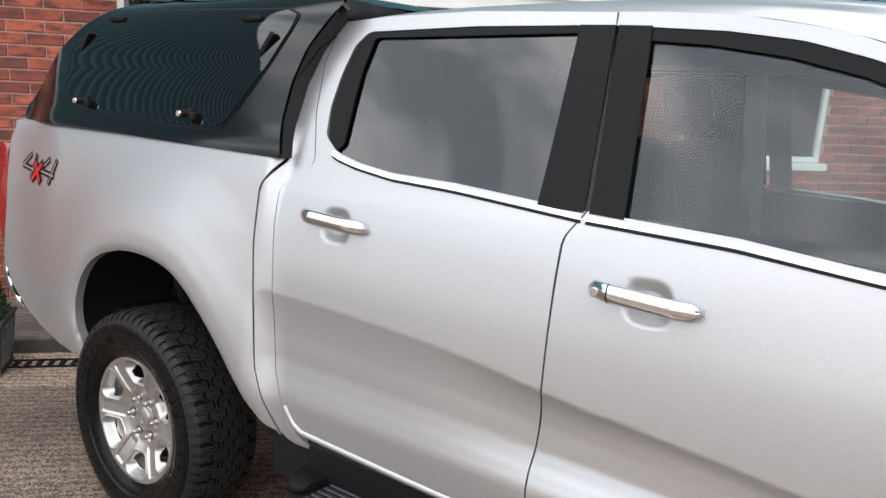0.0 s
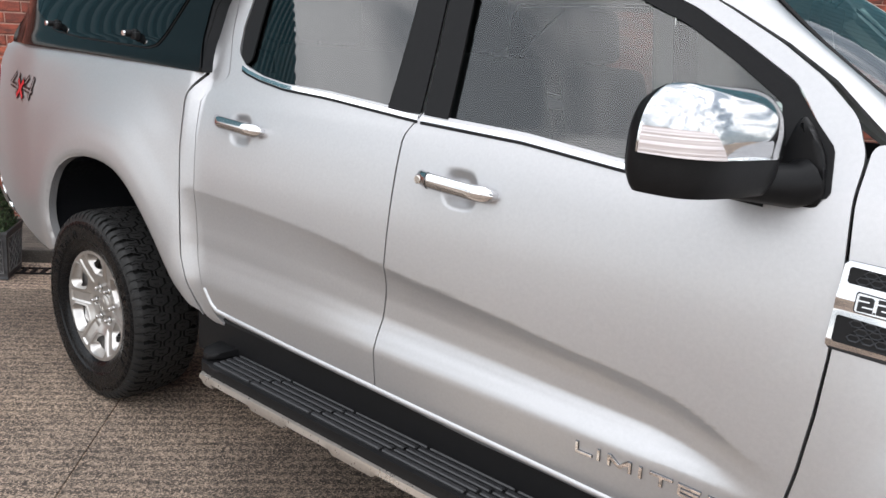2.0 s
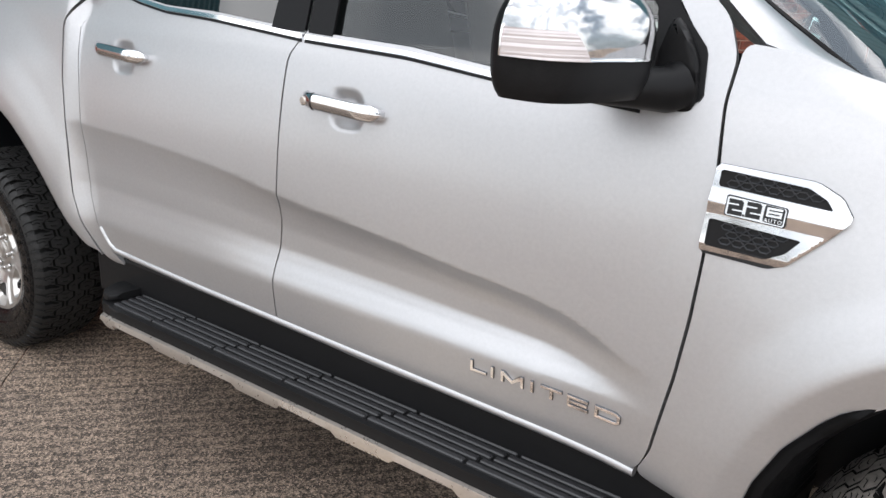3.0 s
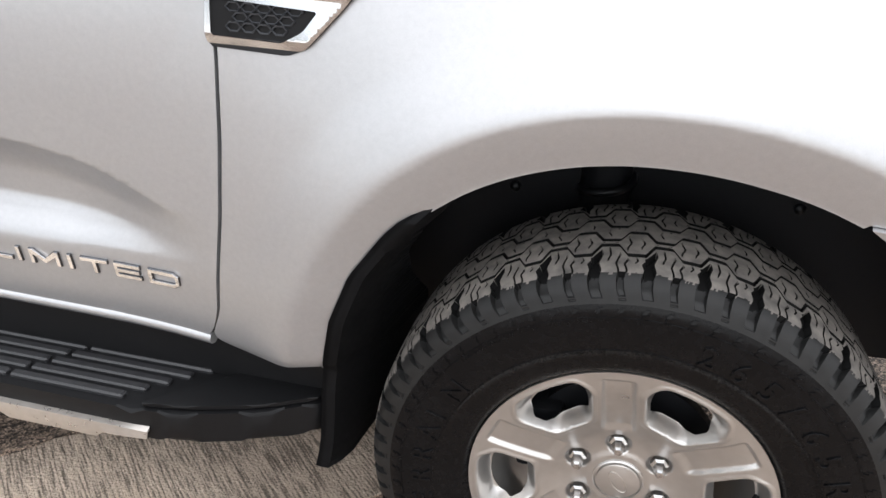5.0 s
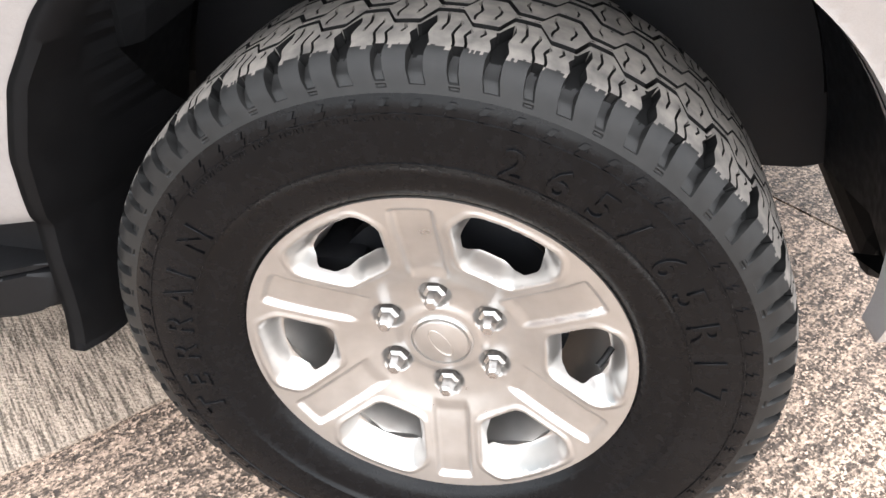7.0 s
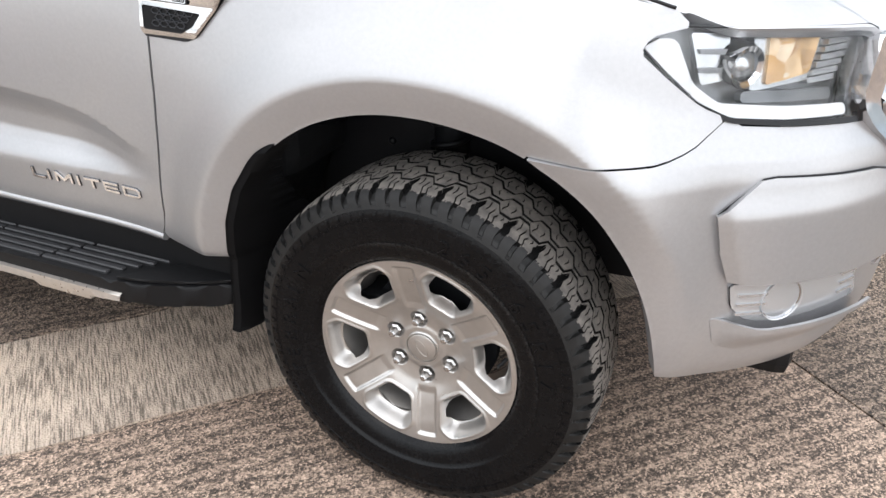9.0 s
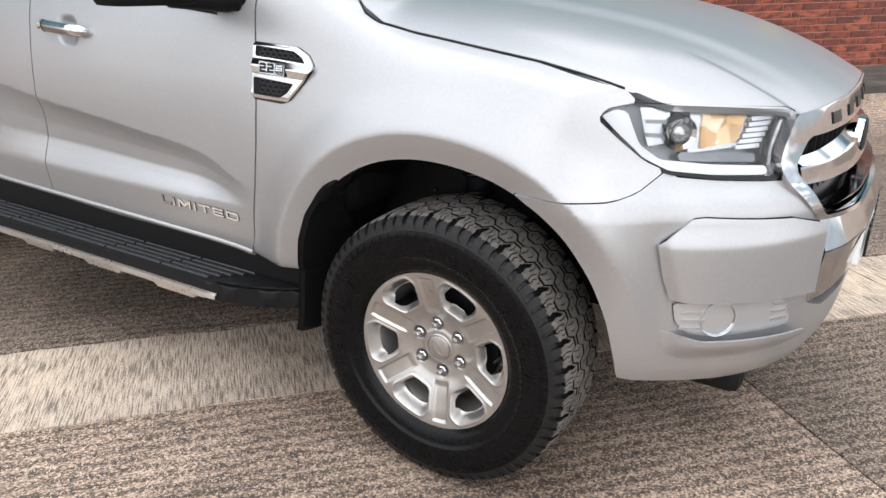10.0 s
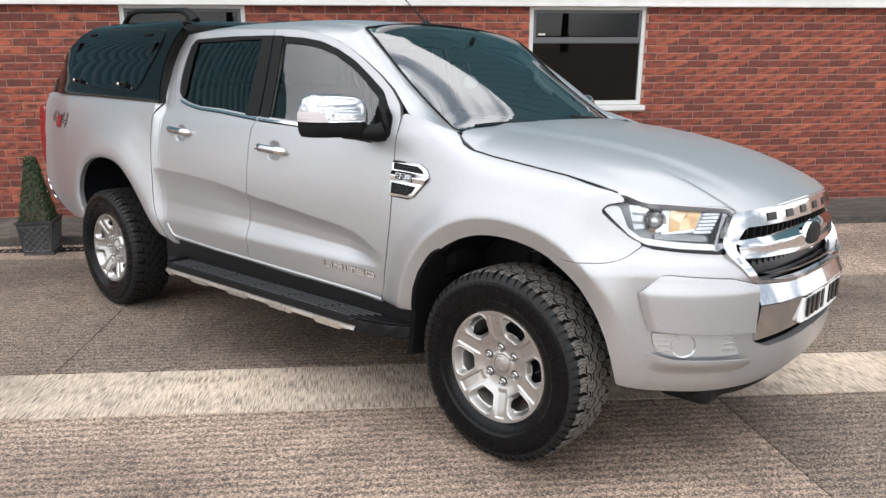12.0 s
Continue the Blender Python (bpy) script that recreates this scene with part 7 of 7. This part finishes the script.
# ---- planter with a clipped box obelisk ----
LEAD = mat("lead_effect_resin", (0.07, 0.072, 0.075), 0.5, 0.4)
grain(LEAD, 30, (0.022, 0.023, 0.025), (0.085, 0.086, 0.09), 0.4, 0.6, 0.3, 0.001)
LEADEDGE = mat("rubbed_lead_edges", (0.16, 0.16, 0.165), 0.42, 0.5)
grain(LEADEDGE, 40, (0.09, 0.09, 0.093), (0.24, 0.24, 0.245), 0.35, 0.55)
LEAF = mat("box_leaves", (0.03, 0.06, 0.02), 0.5)
n_, l_, b_ = nodes_of(LEAF)
ge = n_.new("ShaderNodeNewGeometry")
l_.new(ramp(LEAF, ge.outputs["Random Per Island"], [(0.0, (0.012, 0.028, 0.010)), (0.6, (0.035, 0.065, 0.022)), (1.0, (0.10, 0.14, 0.055))]), b_.inputs["Base Color"])
BARK = mat("bark", (0.08, 0.06, 0.045), 0.9)
grain(BARK, 20, (0.05, 0.038, 0.03), (0.13, 0.10, 0.08), 0.85, 1.0, 0.6, 0.01, (1, 1, 0.2))


def planter(u, v):
    x, y = -3.214 + u * 0.679 + v * 0.734, -0.359 + u * 0.734 - v * 0.679
    m = Matrix.Translation((x, y, ground_z(x, y) + 0.004)) @ Matrix.Rotation(math.atan2(0.734, 0.679) + 0.06, 4, "Z")
    bm = bmesh.new()
    prof = [(0.118, 0.0), (0.122, 0.012), (0.119, 0.02), (0.142, 0.285), (0.152, 0.292), (0.152, 0.308), (0.138, 0.308), (0.132, 0.27)]
    rows = [[(sx * a, sy * a, z) for sx, sy in ((-1, -1), (1, -1), (1, 1), (-1, 1))] for a, z in prof]
    vs = grid_mesh(bm, rows, False, True)
    bm.faces.new(vs[0])
    bm.faces.new(vs[-1][::-1])
    p = tagged(part("planter", bm, LEAD, None, "", 20), "square lead-grey planter with a lattice pattern, on the concrete", "planter")
    p.matrix_world = m
    for q in range(4):
        R = Matrix.Rotation(q * math.pi / 2, 4, "Z")
        def pt(a, z):
            return R @ Vector((a * (0.119 + 0.023 * z / 0.285), -(0.1195 + 0.0225 * (z - 0.02) / 0.265) - 0.002, z))
        fr_ = [(-0.82, 0.045), (0.82, 0.045), (0.82, 0.262), (-0.82, 0.262), (-0.82, 0.045)]
        bm = bmesh.new()
        tube(bm, [pt(a, z) for a, z in fr_], 0.004, 4, False)
        part("panel_frame", bm, LEADEDGE, p)
        for k in range(-2, 3):
            for s in (1, -1):
                line = []
                for t in np.linspace(-1, 1, 30):
                    a, z = k * 0.41 + s * t * 1.2, 0.153 + t * 0.16
                    if abs(a) <= 0.82 and 0.045 <= z <= 0.262:
                        line.append(pt(a, z))
                if len(line) > 2:
                    bm = bmesh.new()
                    tube(bm, line, 0.003, 4, False)
                    part("lattice_bar", bm, LEADEDGE, p)
    bm = bmesh.new()
    tube(bm, [(0, 0, 0.20), (0.004, 0, 0.5), (0, 0.003, 0.78)], [0.014, 0.010, 0.004], 8)
    box(bm, (-0.13, -0.13, 0.25), (0.13, 0.13, 0.275))
    plant = part("box_topiary", bm, BARK, None, "", 60)
    tagged(plant, "dark green clipped box obelisk growing in the planter", "plant")
    plant.matrix_world = m
    verts, faces = [], []
    rng = random.Random(5)
    for k in range(5200):
        t = rng.random() ** 1.25
        hw = 0.128 + (0.036 - 0.128) * t
        z = 0.285 + 0.56 * t
        a, b = rng.uniform(-1, 1), rng.choice((-1, 1)) * (1 - 0.16 * rng.random() ** 1.3)
        if rng.random() < 0.06:
            b *= 1.06
        px, py = (a * hw, b * hw) if rng.random() < 0.5 else (b * hw, a * hw)
        if t > 0.96:
            px, py = rng.uniform(-hw, hw), rng.uniform(-hw, hw)
        c = Vector((px, py, z + rng.uniform(-0.01, 0.01)))
        d = Vector((px * 3 + rng.gauss(0, 0.5), py * 3 + rng.gauss(0, 0.5), rng.gauss(0.2, 0.5))).normalized()
        s = d.orthogonal().normalized()
        s = Matrix.Rotation(rng.uniform(0, 6.28), 3, d) @ s
        l, w = rng.uniform(0.008, 0.014), rng.uniform(0.004, 0.006)
        t_ = d.cross(s)
        i = len(verts)
        verts += [c - s * l, c + t_ * w + d * 0.002, c + s * l, c - t_ * w + d * 0.002]
        faces += [(i, i + 1, i + 2, i + 3)]
    core = bmesh.new()
    me = bpy.data.meshes.new("crown")
    me.from_pydata([tuple(q) for q in verts], [], faces)
    link_part("crown", me, LEAF, plant, "dense small dark leaves")
    grid_mesh(core, [[(sx * a, sy * a, z) for sx, sy in ((-1, -1), (1, -1), (1, 1), (-1, 1))] for a, z in ((0.112, 0.285), (0.026, 0.84))], False, True)
    part("inner_growth", core, BARK, plant, "dark inner twigs")


planter(0.67, 1.02)

# ---- trees across the yard, seen in the chrome, with more added out of view ----
def tree(x, y, h, seed):
    rng = random.Random(seed)
    bm = bmesh.new()
    tube(bm, [(0, 0, -0.3), (0.1, 0, h * 0.25), (0, 0.1, h * 0.5), (0.1, 0, h * 0.8)], [0.28, 0.22, 0.15, 0.05], 8)
    ends = []
    for k in range(14):
        a, z = rng.uniform(0, 6.28), h * rng.uniform(0.25, 0.75)
        l = h * rng.uniform(0.18, 0.34)
        p = Vector((l * math.cos(a), l * math.sin(a), z + l * rng.uniform(0.4, 1.0)))
        tube(bm, [(0.05, 0.03, z), tuple(Vector((0.05, 0.03, z)).lerp(p, 0.5) + Vector((0, 0, 0.1))), tuple(p)], [0.09, 0.05, 0.02], 6)
        ends.append(p)
    tr = tagged(part("tree", bm, BARK, None, "", 60), "thinly leaved tree across the yard", "tree", "trees across the yard")
    tr.matrix_world = Matrix.Translation((x, y, yard_z(x, y)))
    verts, faces = [], []
    for k in range(2600):
        e = rng.choice(ends)
        c = e + Vector((rng.gauss(0, h * 0.07), rng.gauss(0, h * 0.07), rng.gauss(0, h * 0.06)))
        d = Vector((rng.gauss(0, 1), rng.gauss(0, 1), rng.gauss(0, 1))).normalized()
        s = d.orthogonal().normalized() * rng.uniform(0.05, 0.11)
        t_ = d.cross(s)
        i = len(verts)
        verts += [tuple(c - s), tuple(c + t_ * 0.7), tuple(c + s), tuple(c - t_ * 0.7)]
        faces.append((i, i + 1, i + 2, i + 3))
    me = bpy.data.meshes.new("crown")
    me.from_pydata(verts, [], faces)
    link_part("crown", me, LEAF, tr)


# from the fifth on, added unseen to darken reflections near the horizon
for x, y, h, sd in ((34, -26, 9.5, 1), (40, -17, 11, 2), (26, -34, 8, 3), (46, -30, 12, 4), (16, -40, 9, 5), (4, -38, 8, 6), (-9, -42, 10, 7), (-22, -38, 9, 8), (-34, -30, 10, 9), (33, -41, 11, 10), (56, -12, 11, 11), (52, 6, 10, 12)):
    tree(x, y, h, sd)

# ---- bricks, last ----
def brick_mesh(w):
    bm = bmesh.new()
    box(bm, (0, 0, 0), (w, 0.05, 0.065))
    es = [e for e in bm.edges if all(abs(v.co.y) < 1e-6 for v in e.verts)]
    bmesh.ops.bevel(bm, geom=es, offset=0.004, segments=1, affect="EDGES")
    me = bpy.data.meshes.new("brick")
    bm.to_mesh(me)
    bm.free()
    me.materials.append(BRICKRED)
    return me


shared = {}
rest_v, rest_f = [], []
rng = random.Random(11)
for k in range(33):
    z = ZT - 0.075 * (k + 1) + 0.005
    u = U0 + (0.1125 if k % 2 else 0.0)
    while u < U1 - 0.2:
        a, b = u, u + 0.215
        u += 0.225
        spans = [(a, b)]
        if z + 0.03 > SILL_Z - 0.05:
            for p, q in OPEN:
                nxt = []
                for s, t in spans:
                    if t <= p or s >= q:
                        nxt.append((s, t))
                    else:
                        if s < p - 0.03:
                            nxt.append((s, p - 0.004))
                        if t > q + 0.03:
                            nxt.append((q + 0.004, t))
                spans = nxt
        for s, t in spans:
            w = round(t - s, 3)
            dy, tilt = rng.uniform(-0.0015, 0.0015), rng.gauss(0, 0.0012)
            if 6.45 < s < 8.95 and k < 27:
                if w not in shared:
                    shared[w] = brick_mesh(w)
                o = new("brick", shared[w])
                o.parent = wall
                o.matrix_parent_inverse = Matrix()
                o.location, o.rotation_euler = (s, dy, z), (0, tilt, 0)
            elif s > -4.5 and s < 12:
                i = len(rest_v)
                e = 0.004
                rest_v += [(s, dy + e, z), (t, dy + e, z), (t, dy + e, z + 0.065), (s, dy + e, z + 0.065),
                           (s + e, dy, z + e), (t - e, dy, z + e), (t - e, dy, z + 0.065 - e), (s + e, dy, z + 0.065 - e),
                           (s, 0.02, z), (t, 0.02, z), (t, 0.02, z + 0.065), (s, 0.02, z + 0.065)]
                rest_f += [(i + 4, i + 5, i + 6, i + 7)]
                for c, d in ((0, 1), (1, 2), (2, 3), (3, 0)):
                    rest_f += [(i + c, i + d, i + 4 + d, i + 4 + c), (i + 8 + c, i + 8 + d, i + d, i + c)]
me = bpy.data.meshes.new("brickwork")
me.from_pydata(rest_v, [], rest_f)
o = link_part("brickwork", me, BRICKRED, wall, "red bricks in stretcher bond")
o["kind"] = "stuff"
